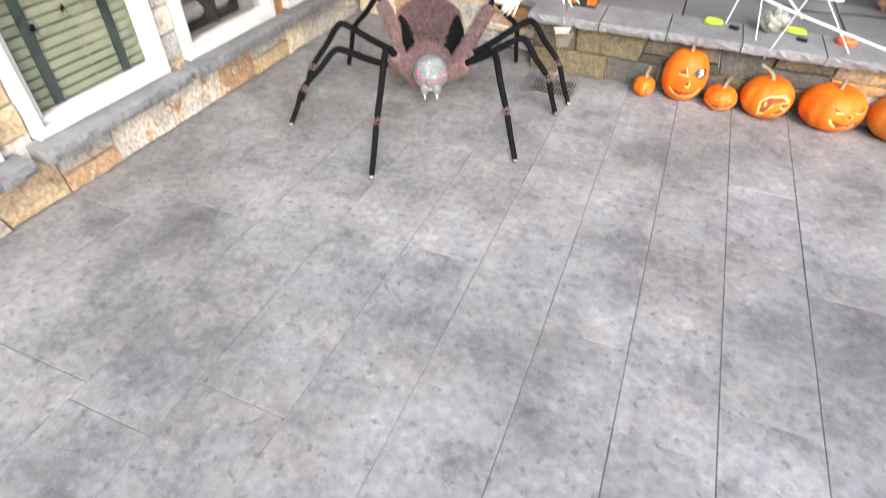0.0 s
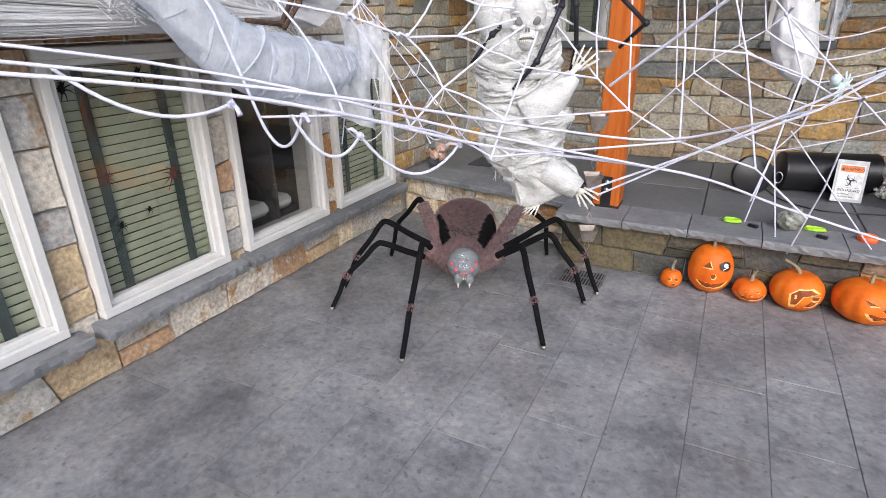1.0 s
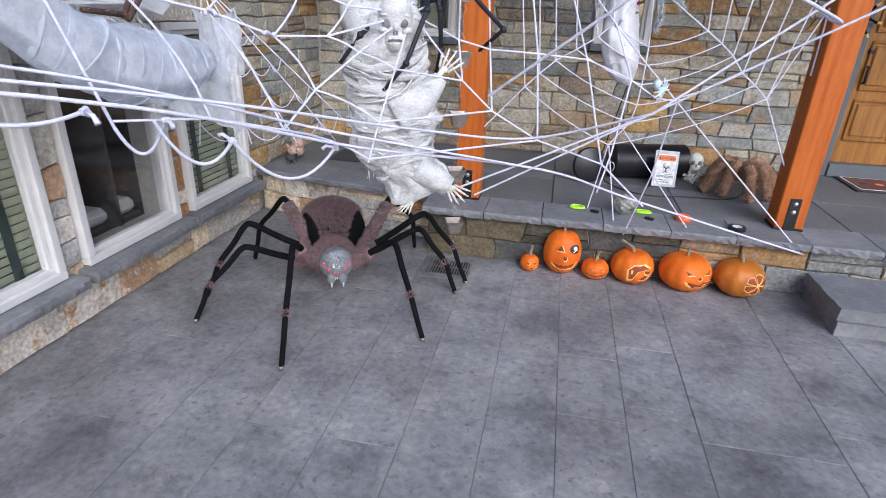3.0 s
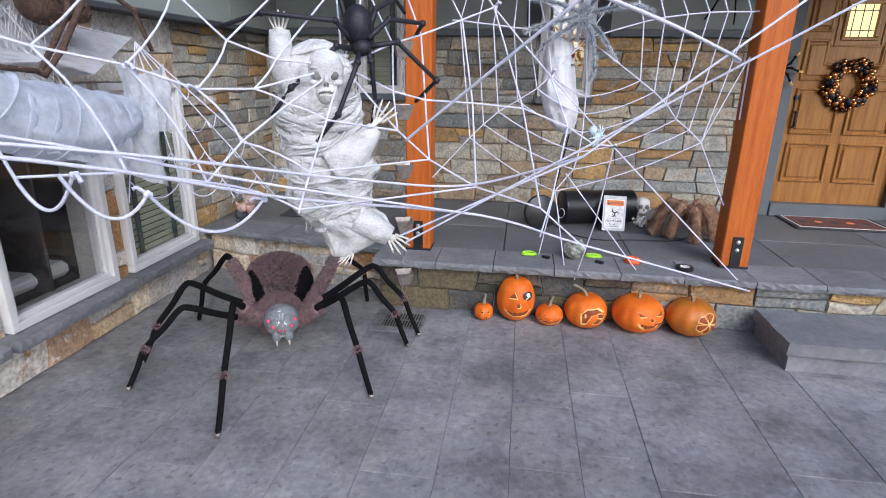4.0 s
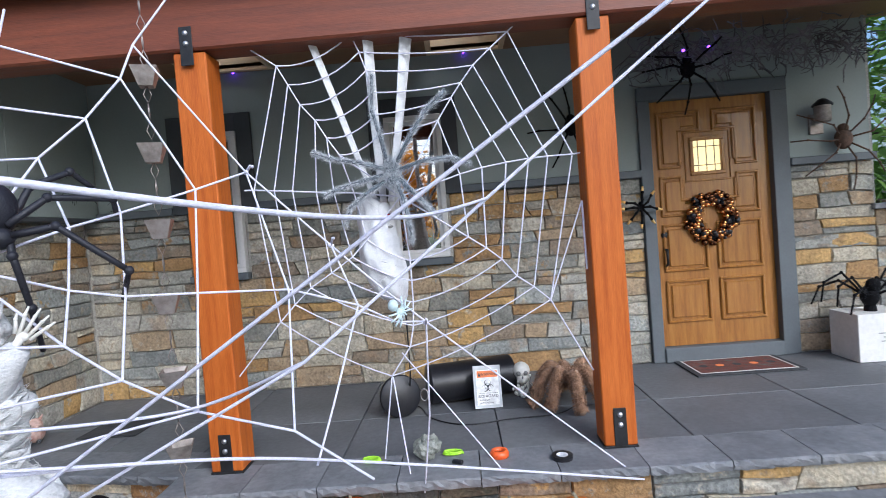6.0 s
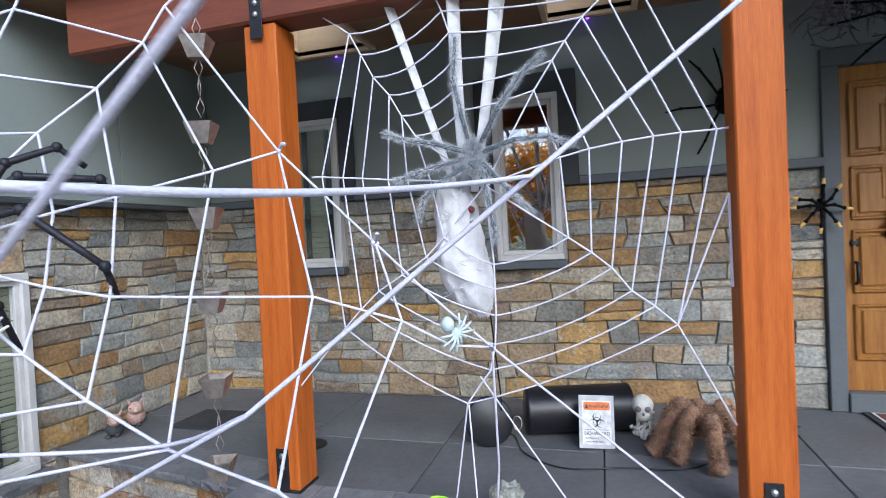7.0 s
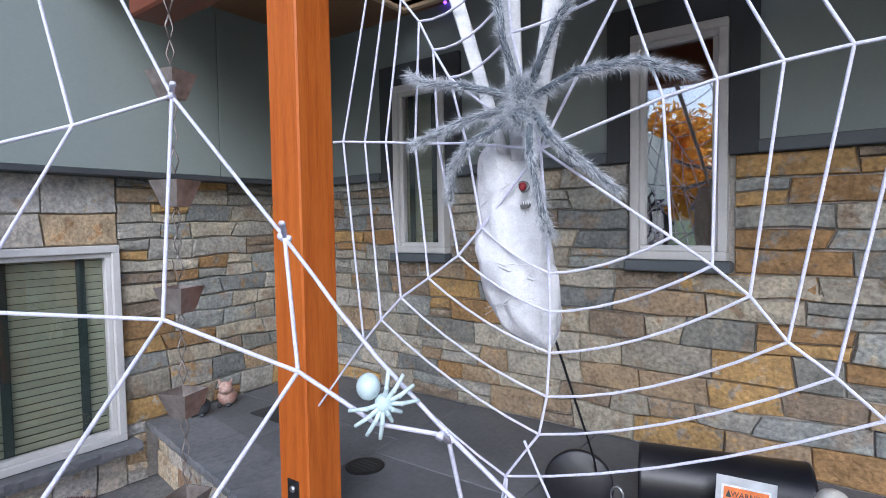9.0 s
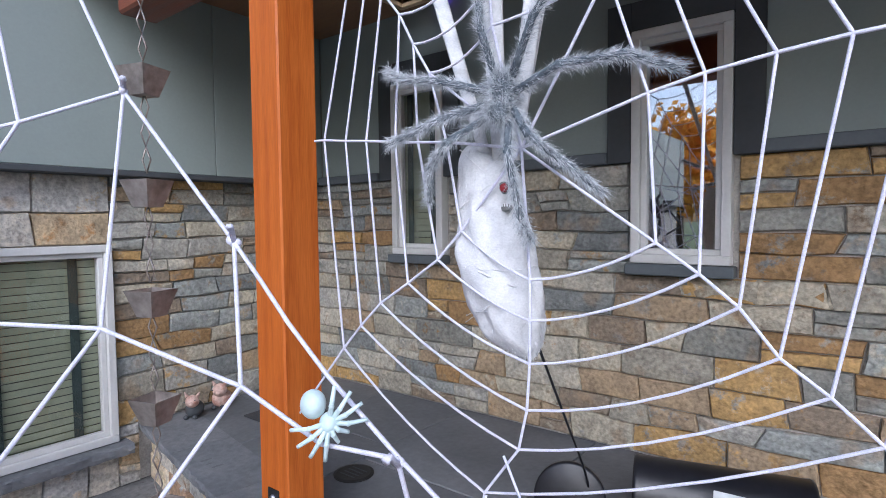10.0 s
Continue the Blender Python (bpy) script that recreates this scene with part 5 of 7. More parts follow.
for (c0, a0, b0), (c1, a1, b1) in zip(body, body[1:]):
    for _ in range(420):
        t, a = rng.random(), rng.uniform(0, 2 * math.pi)
        n = CS * math.cos(a) + CF * math.sin(a)
        smp.append((c0.lerp(c1, t) + CS * (a0 + (a1 - a0) * t) * 0.98 * math.cos(a) + CF * (b0 + (b1 - b0) * t) * 0.98 * math.sin(a), n * 0.45 + Vector((0, 0, -1))))
q = fur(smp, 0.011, 0.0009, 0.6, 0.5)
g.add(q.v, q.f, 0)
solid("cocoon_figure", g, [M_GAUZE, M_RED, M_SOCKET], "white gauze cocoon with a red-eyed skull face, hanging", "cocoon prop", smooth=True)
straps = [((2.36, 0.08, 2.74), (2.56, 0.10, 2.10), (2.655, 0.11, 1.80), 0.022), ((2.69, 0.08, 2.74), (2.69, 0.10, 2.2), (2.70, 0.12, 1.78), 0.030), ((2.90, 0.08, 2.74), (2.82, 0.10, 2.2), (2.74, 0.12, 1.78), 0.028), ((2.93, 0.10, 2.74), (2.84, 0.12, 2.25), (2.75, 0.13, 1.80), 0.014)]
for a, b, c, r in straps:
    pts = bend([a, b, c], 8)
    g = Geo().tube(pts, [r * (1.25 - 0.5 * i / (len(pts) - 1)) for i in range(len(pts))], 10, flat=0.3)
    solid("gauze_strap", g, M_GAUZE, "stretched white gauze strap from beam to cocoon", "gauze strap", "cocoon straps", smooth=True)

# large wrapped bundle before the windows
path = [((0.56, -2.46, 1.95), 0.06), ((0.62, -2.40, 1.80), 0.085), ((0.70, -2.30, 1.63), 0.095), ((0.76, -2.18, 1.49), 0.11), ((0.81, -2.03, 1.41), 0.12), ((0.85, -1.88, 1.385), 0.12), ((0.88, -1.77, 1.39), 0.10), ((0.91, -1.69, 1.405), 0.07), ((0.925, -1.645, 1.415), 0.03)]
cs = bend([q[0] for q in path], 7)
rs = bend([(q[1], 0, 0) for q in path], 7)
secs = []
for i, (c, r) in enumerate(zip(cs, rs)):
    d = (cs[min(i + 1, len(cs) - 1)] - cs[max(i - 1, 0)]).normalized()
    sd0 = d.cross(Vector((0, 0, 1))).normalized()
    k = r.x * (1 + 0.035 * math.sin(i * 0.9) + 0.02 * math.sin(i * 2.3))
    secs.append((c, sd0 * k, sd0.cross(d) * k))
bundle = thing("wrapped_bundle", "body-sized bundle swathed in sheer white gauze before the windows", "cocoon prop")
part("body", loft(secs, 40, 0.15, 21.0), M_VEIL, bundle, smooth=True)
# loose turns of gauze round it
for k in range(16):
    i0 = 6 + k * (len(secs) - 14) / 15
    st, sl = rng.uniform(0, 6.28), rng.uniform(-1.8, 1.8)
    pts = []
    for j in range(22):
        a = st + 0.27 * j
        u = min(max(i0 + sl * math.sin(a), 0), len(secs) - 1.001)
        (c0, s0, d0), (c1, s1, d1) = secs[int(u)], secs[int(u) + 1]
        f = u - int(u)
        pts.append(c0.lerp(c1, f) + s0.lerp(s1, f) * 1.01 * math.cos(a) + d0.lerp(d1, f) * 1.01 * math.sin(a))
    r = rng.uniform(0.004, 0.016)
    part("wrap", Geo().tube(pts, [r * (0.3 + math.sin(math.pi * j / 21)) for j in range(22)], 8, 0, True, 0.22), M_VEIL, bundle, smooth=True)


def veil(corners, nu, nv, wave):
    """A hanging sheet between four corners, with soft folds."""
    a, b, c, d = map(Vector, corners)
    g = Geo()
    nrm = (b - a).cross(d - a).normalized()
    vs = []
    for i in range(nu + 1):
        for j in range(nv + 1):
            u, v = i / nu, j / nv
            p = a.lerp(b, u).lerp(d.lerp(c, u), v)
            vs.append(p + nrm * wave * (noise.noise(Vector((u * 9, v * 2.0, a.x * 7))) + 0.4 * noise.noise(Vector((u * 22, v * 4, a.x))) ) - Vector((0, 0, 0.05 * math.sin(math.pi * u) * (1 - v))))
    g.add(vs, [(i * (nv + 1) + j, (i + 1) * (nv + 1) + j, (i + 1) * (nv + 1) + j + 1, i * (nv + 1) + j + 1) for i in range(nu) for j in range(nv)])
    return g


for q in (((0.82, -2.02, 1.50), (0.97, -1.60, 1.50), (1.02, -1.64, 1.12), (0.88, -1.95, 1.27)), ((0.66, -2.36, 1.66), (0.84, -1.98, 1.44), (0.92, -1.96, 1.27), (0.80, -2.26, 1.40)), ((0.90, -1.72, 1.62), (0.99, -1.52, 1.60), (1.0, -1.56, 1.34), (0.94, -1.68, 1.33))):
    part("hanging_veil", veil(q, 20, 14, 0.05), M_VEIL, bundle, "torn sheer gauze end", True)
strand(guys, sag((0.56, -2.46, 1.95), (0.09, -2.50, 2.05), 0.0, 3), 0.004, "tie")

# ---- spiders ----
def jointed_spider(name, c, r_abd, r_head, head_off, legs, mat, rad, label, furmat=None, fur_n=0, knob=1.6, furlen=0.02, tilt=None, fw_=0.05, comb=False):
    """Abdomen, head and legs; legs as lists of joints from the body outwards, in metres from c."""
    c = Vector(c)
    t = thing(name, label, "spider prop", "spider props", at=c)
    part("abdomen", Geo().ball((0, 0, 0), r_abd, tilt, 18, 12), mat, t, smooth=True)
    part("head", Geo().ball(head_off, r_head, None, 14, 9), mat, t, smooth=True)
    for leg in legs:
        pts = [Vector(p) for p in leg]
        g = Geo()
        sm = []
        for a, b in zip(pts, pts[1:]):
            sm += [a.lerp(b, k / 3) for k in range(3)]
        sm.append(pts[-1])
        n = len(sm)
        g.tube(sm, [rad * (1.05 - 0.35 * i / n) for i in range(n)], 8)
        for p in pts[1:-1]:
            g.ball(p, rad * knob, None, 8, 6)
        lg = part("leg", g, mat, t, smooth=True)
        if furmat and fur_n:
            smp = on_tube(pts, rad * 0.8, fur_n)
            if comb:
                ends = pts[-1] - pts[0]
                smp = [(p, n * 0.40 + ends.normalized() * rng.uniform(0.1, 1.3)) for p, n in smp]
            part("leg_fur", fur(smp, furlen, furlen * fw_, 0.2, 0.4 if comb else 1.0), furmat, lg, kind="stuff")
    if furmat and fur_n:
        part("body_fur", fur(on_ball((0, 0, 0), r_abd, int(fur_n * 1.2)) + on_ball(head_off, r_head, int(fur_n * 0.6)), furlen * 1.15, furlen * fw_, 0.2, 0.9), furmat, t, kind="stuff")
    return t


def bs(x, z, d=0.06):
    return S * x + F * d + Vector((0, 0, z))


BS = Vector((1.74, -1.33, 1.760))
jointed_spider("black_spider", BS, (0.062, 0.062, 0.082), (0.045, 0.04, 0.035), bs(0.012, -0.085, 0.02), [
    [bs(-0.03, -0.06, 0.03), bs(-0.09, 0.01, 0.08), bs(-0.37, 0.03, 0.08), bs(-0.53, -0.02, 0.03)],
    [bs(-0.03, -0.09, 0.03), bs(-0.09, -0.085, 0.1), bs(-0.275, -0.245, 0.1), bs(-0.36, -0.355, 0.08)],
    [bs(0.0, -0.10, 0.03), bs(-0.01, -0.145, 0.11), bs(-0.095, -0.345, 0.15), bs(-0.185, -0.455, 0.12)],
    [bs(0.04, -0.05, 0.03), Vector((1.86, -1.27, 1.79)) - BS, Vector((1.977, -1.135, 1.785)) - BS, Vector((1.925, -1.04, 1.738)) - BS],
    [bs(0.05, -0.08, 0.03), Vector((1.90, -1.30, 1.70)) - BS, Vector((2.05, -1.203, 1.548)) - BS, Vector((1.93, -1.055, 1.45)) - BS],
    [bs(0.04, -0.10, 0.02), Vector((1.80, -1.35, 1.62)) - BS, Vector((1.80, -1.30, 1.46)) - BS, Vector((1.752, -1.21, 1.315)) - BS],
    [bs(-0.03, -0.04, 0.0), bs(-0.07, 0.11, 0.0), bs(-0.17, 0.20, -0.02), bs(-0.26, 0.17, -0.02)],
    [bs(0.04, -0.04, 0.0), bs(0.08, 0.07, -0.05), Vector((1.86, -1.16, 1.88)) - BS, Vector((1.89, -1.10, 1.83)) - BS],
], M_SATIN, 0.0112, "black foam spider with knobbly jointed legs on the rope web", M_BLACK, 60, 1.35, 0.014)

G0 = Vector((2.77, 0.02, 1.945))


def gp(x, z, y=0.02):
    return Vector((x, y, z)) - G0


jointed_spider("grey_spider", G0, (0.034, 0.034, 0.052), (0.030, 0.028, 0.030), (0.0, -0.02, -0.06), [
    [gp(2.81, 1.94), gp(2.95, 1.975, -0.02), gp(3.08, 1.985, 0.03), gp(3.19, 1.95, 0.12)],
    [gp(2.80, 1.98), gp(2.88, 2.10, -0.02), gp(2.97, 2.24), gp(3.08, 2.34, 0.05)],
    [gp(2.75, 1.98), gp(2.73, 2.10, -0.02), gp(2.69, 2.26), gp(2.70, 2.46, 0.05)],
    [gp(2.73, 1.95), gp(2.60, 1.99, -0.03), gp(2.46, 2.02, -0.02), gp(2.36, 2.07, 0.02)],
    [gp(2.73, 1.92), gp(2.60, 1.885, -0.03), gp(2.50, 1.86, -0.03), gp(2.415, 1.835, -0.04)],
    [gp(2.74, 1.89), gp(2.63, 1.82, -0.04), gp(2.54, 1.76, 0.0), gp(2.495, 1.665, 0.05)],
    [gp(2.79, 1.88), gp(2.825, 1.78, -0.05), gp(2.85, 1.62, -0.03), gp(2.84, 1.555, 0.04)],
    [gp(2.80, 1.90), gp(2.87, 1.82, -0.03), gp(2.94, 1.74, 0.06), gp(2.995, 1.675, 0.14)],
], M_GREYC, 0.0105, "long-haired grey spider clinging to the cocoon", M_GREYF, 2200, 1.05, 0.030, None, 0.016, True)

t = jointed_spider("brown_spider", (0.35, -1.36, 1.84), (0.10, 0.12, 0.09), (0.06, 0.06, 0.05), (0.05, 0.12, -0.02), [
    [(0.05, 0.05, 0), (0.15, 0.15, 0.10), (0.22, 0.28, 0.0), (0.25, 0.33, -0.18)],
    [(0.05, 0.0, 0), (0.22, -0.02, 0.10), (0.42, -0.30, -0.04), (0.45, -0.46, -0.20), (0.47, -0.58, -0.29)],
    [(0.05, -0.05, 0), (0.20, -0.10, 0.10), (0.40, -0.34, -0.06), (0.44, -0.56, -0.275), (0.44, -0.74, -0.26)],
    [(0.0, -0.08, 0), (0.06, -0.22, 0.1), (0.08, -0.36, 0.0), (0.1, -0.42, -0.15)],
    [(0.0, 0.08, 0), (0.02, 0.24, 0.12), (0.04, 0.40, 0.16), (0.06, 0.48, 0.30)],
    [(0.02, 0.02, 0), (0.10, 0.10, 0.14), (0.16, 0.22, 0.22), (0.16, 0.30, 0.34)],
], surf("dark_brown_shag", [(0.05, 0.03, 0.02), (0.12, 0.07, 0.045)], scale=30, rough=0.95, bump=0.6, bscale=120), 0.013, "dark brown furry spider over the wrapped bundle", M_BROWNF, 160, 1.2, 0.02)


# giant plush spider on the patio
sp = thing("giant_spider", "giant plush spider, dusty pink fur, black legs, on the patio", "spider prop", "spider props")
A0, T0, H0 = Vector((0.955, -0.58, 0.275)), Vector((1.08, -0.88, 0.215)), Vector((1.14, -0.985, 0.228))
fw = (H0 - A0).normalized()
side = Vector((-fw.y, fw.x, 0)).normalized()
RA = Matrix((side, fw, side.cross(fw))).transposed()
ra = (0.212, 0.27, 0.178)
part("abdomen", Geo().ball(A0, ra, RA, 24, 16), M_BLACK, sp, "black velour abdomen", True)
keep = []
RI = RA.inverted()
for p, n in on_ball(A0, ra, 46000, RA):
    q = RI @ (p - A0)
    back = 0.5 - 0.5 * q.y / ra[1]
    if q.z < -0.12 * ra[2] and abs(q.x) / ra[0] < 0.32 + 0.85 * back and q.y > -0.9 * ra[1]:
        keep.append((p, n))
part("saddle_fur", fur(keep, 0.024, 0.0017, 0.1, 0.65), M_PLUSH, sp, "dusty pink shag saddle", kind="stuff")
part("thorax", Geo().ball(T0, (0.125, 0.115, 0.117), RA, 20, 12), M_PLUSH, sp, smooth=True)
part("thorax_fur", fur(on_ball(T0, (0.126, 0.116, 0.118), 11000, RA), 0.022, 0.0015, 0.1, 0.65), M_PLUSH, sp, kind="stuff")
head = part("head", Geo().ball(H0, (0.100, 0.072, 0.098), Matrix((side, Vector((fw.x, fw.y, 0)).normalized(), Vector((0, 0, 1)))).transposed(), 24, 16), M_GREYSK, sp, "grey textured rubber face", True)
up = Vector((0, 0, 1))
fr = Vector((fw.x, fw.y, 0)).normalized()
sd = Vector((fr.y, -fr.x, 0))
for x, z in ((-0.072, 0.022), (0.072, 0.022), (-0.050, -0.012), (0.050, -0.012), (-0.015, -0.036), (0.015, -0.036)):
    p = H0 + sd * x + up * z
    dpt = math.sqrt(max(0.0, 1 - (x / 0.100) ** 2 - (z / 0.098) ** 2)) * 0.072
    part("eye", Geo().ball(p + fr * dpt, 0.0105 if abs(x) > 0.02 else 0.0075, None, 10, 7), M_PINKEYE, head, "pink bead eye", True)
gg = Geo()
for _ in range(90):
    x, z = rng.uniform(-0.028, 0.028), rng.uniform(-0.01, 0.08)
    dpt = math.sqrt(max(0.0, 1 - (x / 0.100) ** 2 - (z / 0.098) ** 2)) * 0.072
    gg.ball(H0 + sd * x + up * z + fr * dpt, rng.uniform(0.002, 0.0045), None, 6, 4)
part("gems", gg, M_GEM, head, "patch of silver gems", True, "stuff")
for sx in (-1, 1):
    b = H0 + sd * sx * 0.034 - up * 0.075 + fr * 0.045
    part("chelicera", Geo().ball(b, (0.027, 0.028, 0.036), None, 12, 8), M_GREYSK, head, smooth=True)
    part("fang", Geo().tube([b - up * 0.02 + fr * 0.01, b - up * 0.045 + fr * 0.018, b - up * 0.06 + fr * 0.010], [0.007, 0.005, 0.001], 8), M_BONE, head, "ivory fang", True)
for x in (-0.012, 0.0, 0.012):
    part("tooth", Geo().ball(H0 + sd * x - up * 0.075 + fr * 0.055, (0.004, 0.004, 0.009), None, 8, 5), M_BONE, head, "ivory tooth", True)
LEGS = [  # plush root, knee, ankle, tip, share of the thigh in plush
    ((1.02, -0.93, 0.18), (0.985, -1.20, 0.415), (1.09, -1.54, 0.185), (1.154, -1.742, 0.0), 0.75),
    ((1.15, -0.91, 0.18), (1.50, -1.00, 0.41), (1.65, -1.20, 0.20), (1.752, -1.325, 0.0), 0.55),
    ((0.93, -0.95, 0.20), (0.66, -1.16, 0.34), (0.54, -1.345, 0.18), (0.505, -1.46, 0.0), 0.2),
    ((0.90, -0.86, 0.24), (0.60, -1.00, 0.42), (0.46, -1.12, 0.20), (0.40, -1.20, 0.0), 0.15),
    ((0.93, -0.80, 0.17), (0.70, -0.72, 0.50), (0.48, -0.66, 0.27), (0.40, -0.64, 0.0), 0.92),
    ((1.20, -0.82, 0.17), (1.30, -0.42, 0.47), (1.40, -0.22, 0.27), (1.40, -0.14, 0.0), 0.9),
    ((1.20, -0.90, 0.20), (1.58, -0.74, 0.40), (1.75, -0.77, 0.22), (1.818, -0.75, 0.0), 0.35),
    ((1.20, -0.86, 0.22), (1.58, -0.60, 0.45), (1.76, -0.58, 0.24), (1.86, -0.60, 0.0), 0.3),
]
for root, knee, ankle, tip, sh in LEGS:
    root, knee, ankle, tip = map(Vector, (root, knee, ankle, tip))
    k0 = root.lerp(knee, 0.9) + Vector((0, 0, 0.01))
    k1 = knee.lerp(ankle, 0.1) + Vector((0, 0, 0.01))
    path = bend([root, root.lerp(knee, 0.5), k0, k1, knee.lerp(ankle, 0.5), ankle, ankle.lerp(tip, 0.5), tip + Vector((0, 0, 0.012))], 4)
    lg = part("leg", Geo().tube(path, [0.0205 - 0.007 * i / len(path) for i in range(len(path))], 10), M_BLACK, sp, "black velour leg", True)
    th = [root, root.lerp(knee, sh)]
    part("thigh", Geo().tube(th, [0.042, 0.030], 12), M_PLUSH, lg, "dusty pink plush thigh", True)
    part("thigh_fur", fur(on_tube(th, [0.041, 0.029], int(3600 * sh) + 100), 0.018, 0.0016, 0.1, 0.6), M_PLUSH, lg, kind="stuff")
    part("ankle_tuft", fur(on_ball(ankle, (0.020, 0.020, 0.020), 520), 0.013, 0.0013, 0.1, 0.8), M_PLUSH, lg, "pink fur tuft", kind="stuff")
    part("toe", Geo().tube([tip + Vector((0, 0, 0.022)), tip + Vector((0, 0, 0.0))], [0.0145, 0.012], 8), M_GALV, lg, "metal toe cap", True)

# brown shaggy tarantula on the porch
bt = Vector((3.78, 0.82, PORCH))
legs = []
for k, (ang, q) in enumerate(((198, 1.1), (228, 0.98), (270, 1.08), (312, 0.95), (352, 1.0), (40, 0.95), (100, 0.9), (150, 1.0))):
    d = Vector((math.cos(radians(ang)), math.sin(radians(ang)), 0))
    legs.append([d * 0.06 + Vector((0, 0, 0.17)), d * 0.13 * q + Vector((0, 0, 0.225 + 0.02 * (k % 2))), d * 0.20 * q + Vector((0, 0, 0.17)), d * 0.235 * q + Vector((0, 0, 0.07)), d * 0.285 * q + Vector((0, 0, 0.026))])
tt = thing("shaggy_tarantula", "shaggy light-brown plush tarantula sitting on the porch", "spider prop", "spider props", at=bt)
part("body", Geo().ball((0, 0, 0.17), (0.085, 0.10, 0.062), None, 16, 10), M_BROWNF, tt, smooth=True)
part("body_fur", fur(on_ball((0, 0, 0.17), (0.085, 0.10, 0.062), 3200), 0.030, 0.0016, 0.3, 0.8), M_BROWNF, tt, kind="stuff")
for l in legs:
    pp = bend(l, 4)
    lg = part("leg", Geo().tube(pp, [0.036 - 0.005 * i / len(pp) for i in range(len(pp))], 10), M_BROWNF, tt, smooth=True)
    part("leg_fur", fur(on_tube(pp, 0.033, 1700), 0.021, 0.0015, 0.35, 0.7), M_BROWNF, lg, kind="stuff")

# black spiders on the rear wall and by the door
def wall_spider(c, size, axis_n, name, label, mat=M_BLACK, legs_n=8, rad=0.008):
    n = Vector(axis_n)
    u = Vector((1, 0, 0)) if abs(n.x) < 0.5 else Vector((0, 1, 0))
    v = n.cross(u)
    L = []
    for k in range(legs_n):
        a = radians(25 + 360 * (k + 0.5) / legs_n + rng.uniform(-10, 10))
        d = u * math.cos(a) + v * math.sin(a)
        e = (d + v * rng.uniform(-0.25, 0.25)).normalized()
        L.append([d * size * 0.12 + n * 0.02, d * size * 0.4 + n * size * 0.22, e * size * 0.75 + n * size * 0.14, e * size + n * 0.004])
    return jointed_spider(name, Vector(c) + n * size * 0.1, (size * 0.16, size * 0.13, size * 0.2), (size * 0.1, size * 0.09, size * 0.09), v * size * 0.2, L, mat, rad, label, knob=1.4)


wall_spider((4.08, BACK - 0.0, 2.36), 0.36, (0, -1, 0), "black_spider", "large black spider on the green-grey siding")
wall_spider((6.22, BACK - 0.03, 2.08), 0.42, (0, -1, 0), "rusty_spider", "rust-brown wire spider beside the door lantern", surf("rusty_wire", [(0.07, 0.045, 0.03), (0.14, 0.08, 0.05)], scale=20, rough=0.8, bump=0.4), 8, 0.007)
tipped = wall_spider((4.585, BACK - 0.05, 1.66), 0.165, (0, -1, 0), "black_spider", "black spider with pale yellow-tipped legs by the door frame", rad=0.009)
for leg in [o for o in tipped.children if o.name.startswith("leg")]:
    pts = [v.co.copy() for v in leg.data.vertices]
    far = max(pts, key=lambda p: p.length)
    part("leg_tip", Geo().tube([far * 0.80 + Vector((0, -0.008, 0)), far * 1.02 + Vector((0, -0.004, 0))], [0.013, 0.008], 8), M_FLESH, leg, "pale yellow tip", True)
wall_spider((4.90, 1.32, 2.66), 0.34, (0, -1, 0), "black_spider", "black spider hanging in the garland over the door")

# pale plastic spider on the web
def splayed(a, r):
    """One straight leg of the plastic spider in the plane of the web's left bay."""
    u, out = Vector((0.70, 0.71, 0)), Vector((0.5, -0.5, 0))
    h = u * 0.027 + Vector((0, 0, -0.030)) + out * 0.01
    d = u * math.cos(radians(a)) + Vector((0, 0, math.sin(radians(a))))
    return [h, h + d * (0.5 * r) + out * 0.022, h + d * r + out * 0.008]


jointed_spider("plastic_spider", (2.803, -0.642, 1.302), (0.022, 0.022, 0.025), (0.017, 0.017, 0.018), (0.024, 0.014, -0.030),
               [splayed(a, 0.064) for a in (81, 55, 30, 3, 187, 215, 240, 263)] + [splayed(a, 0.036) for a in (-27, -66)],
               M_GLOW, 0.0047, "pale green glow-plastic spider on the rope web", knob=1.05)

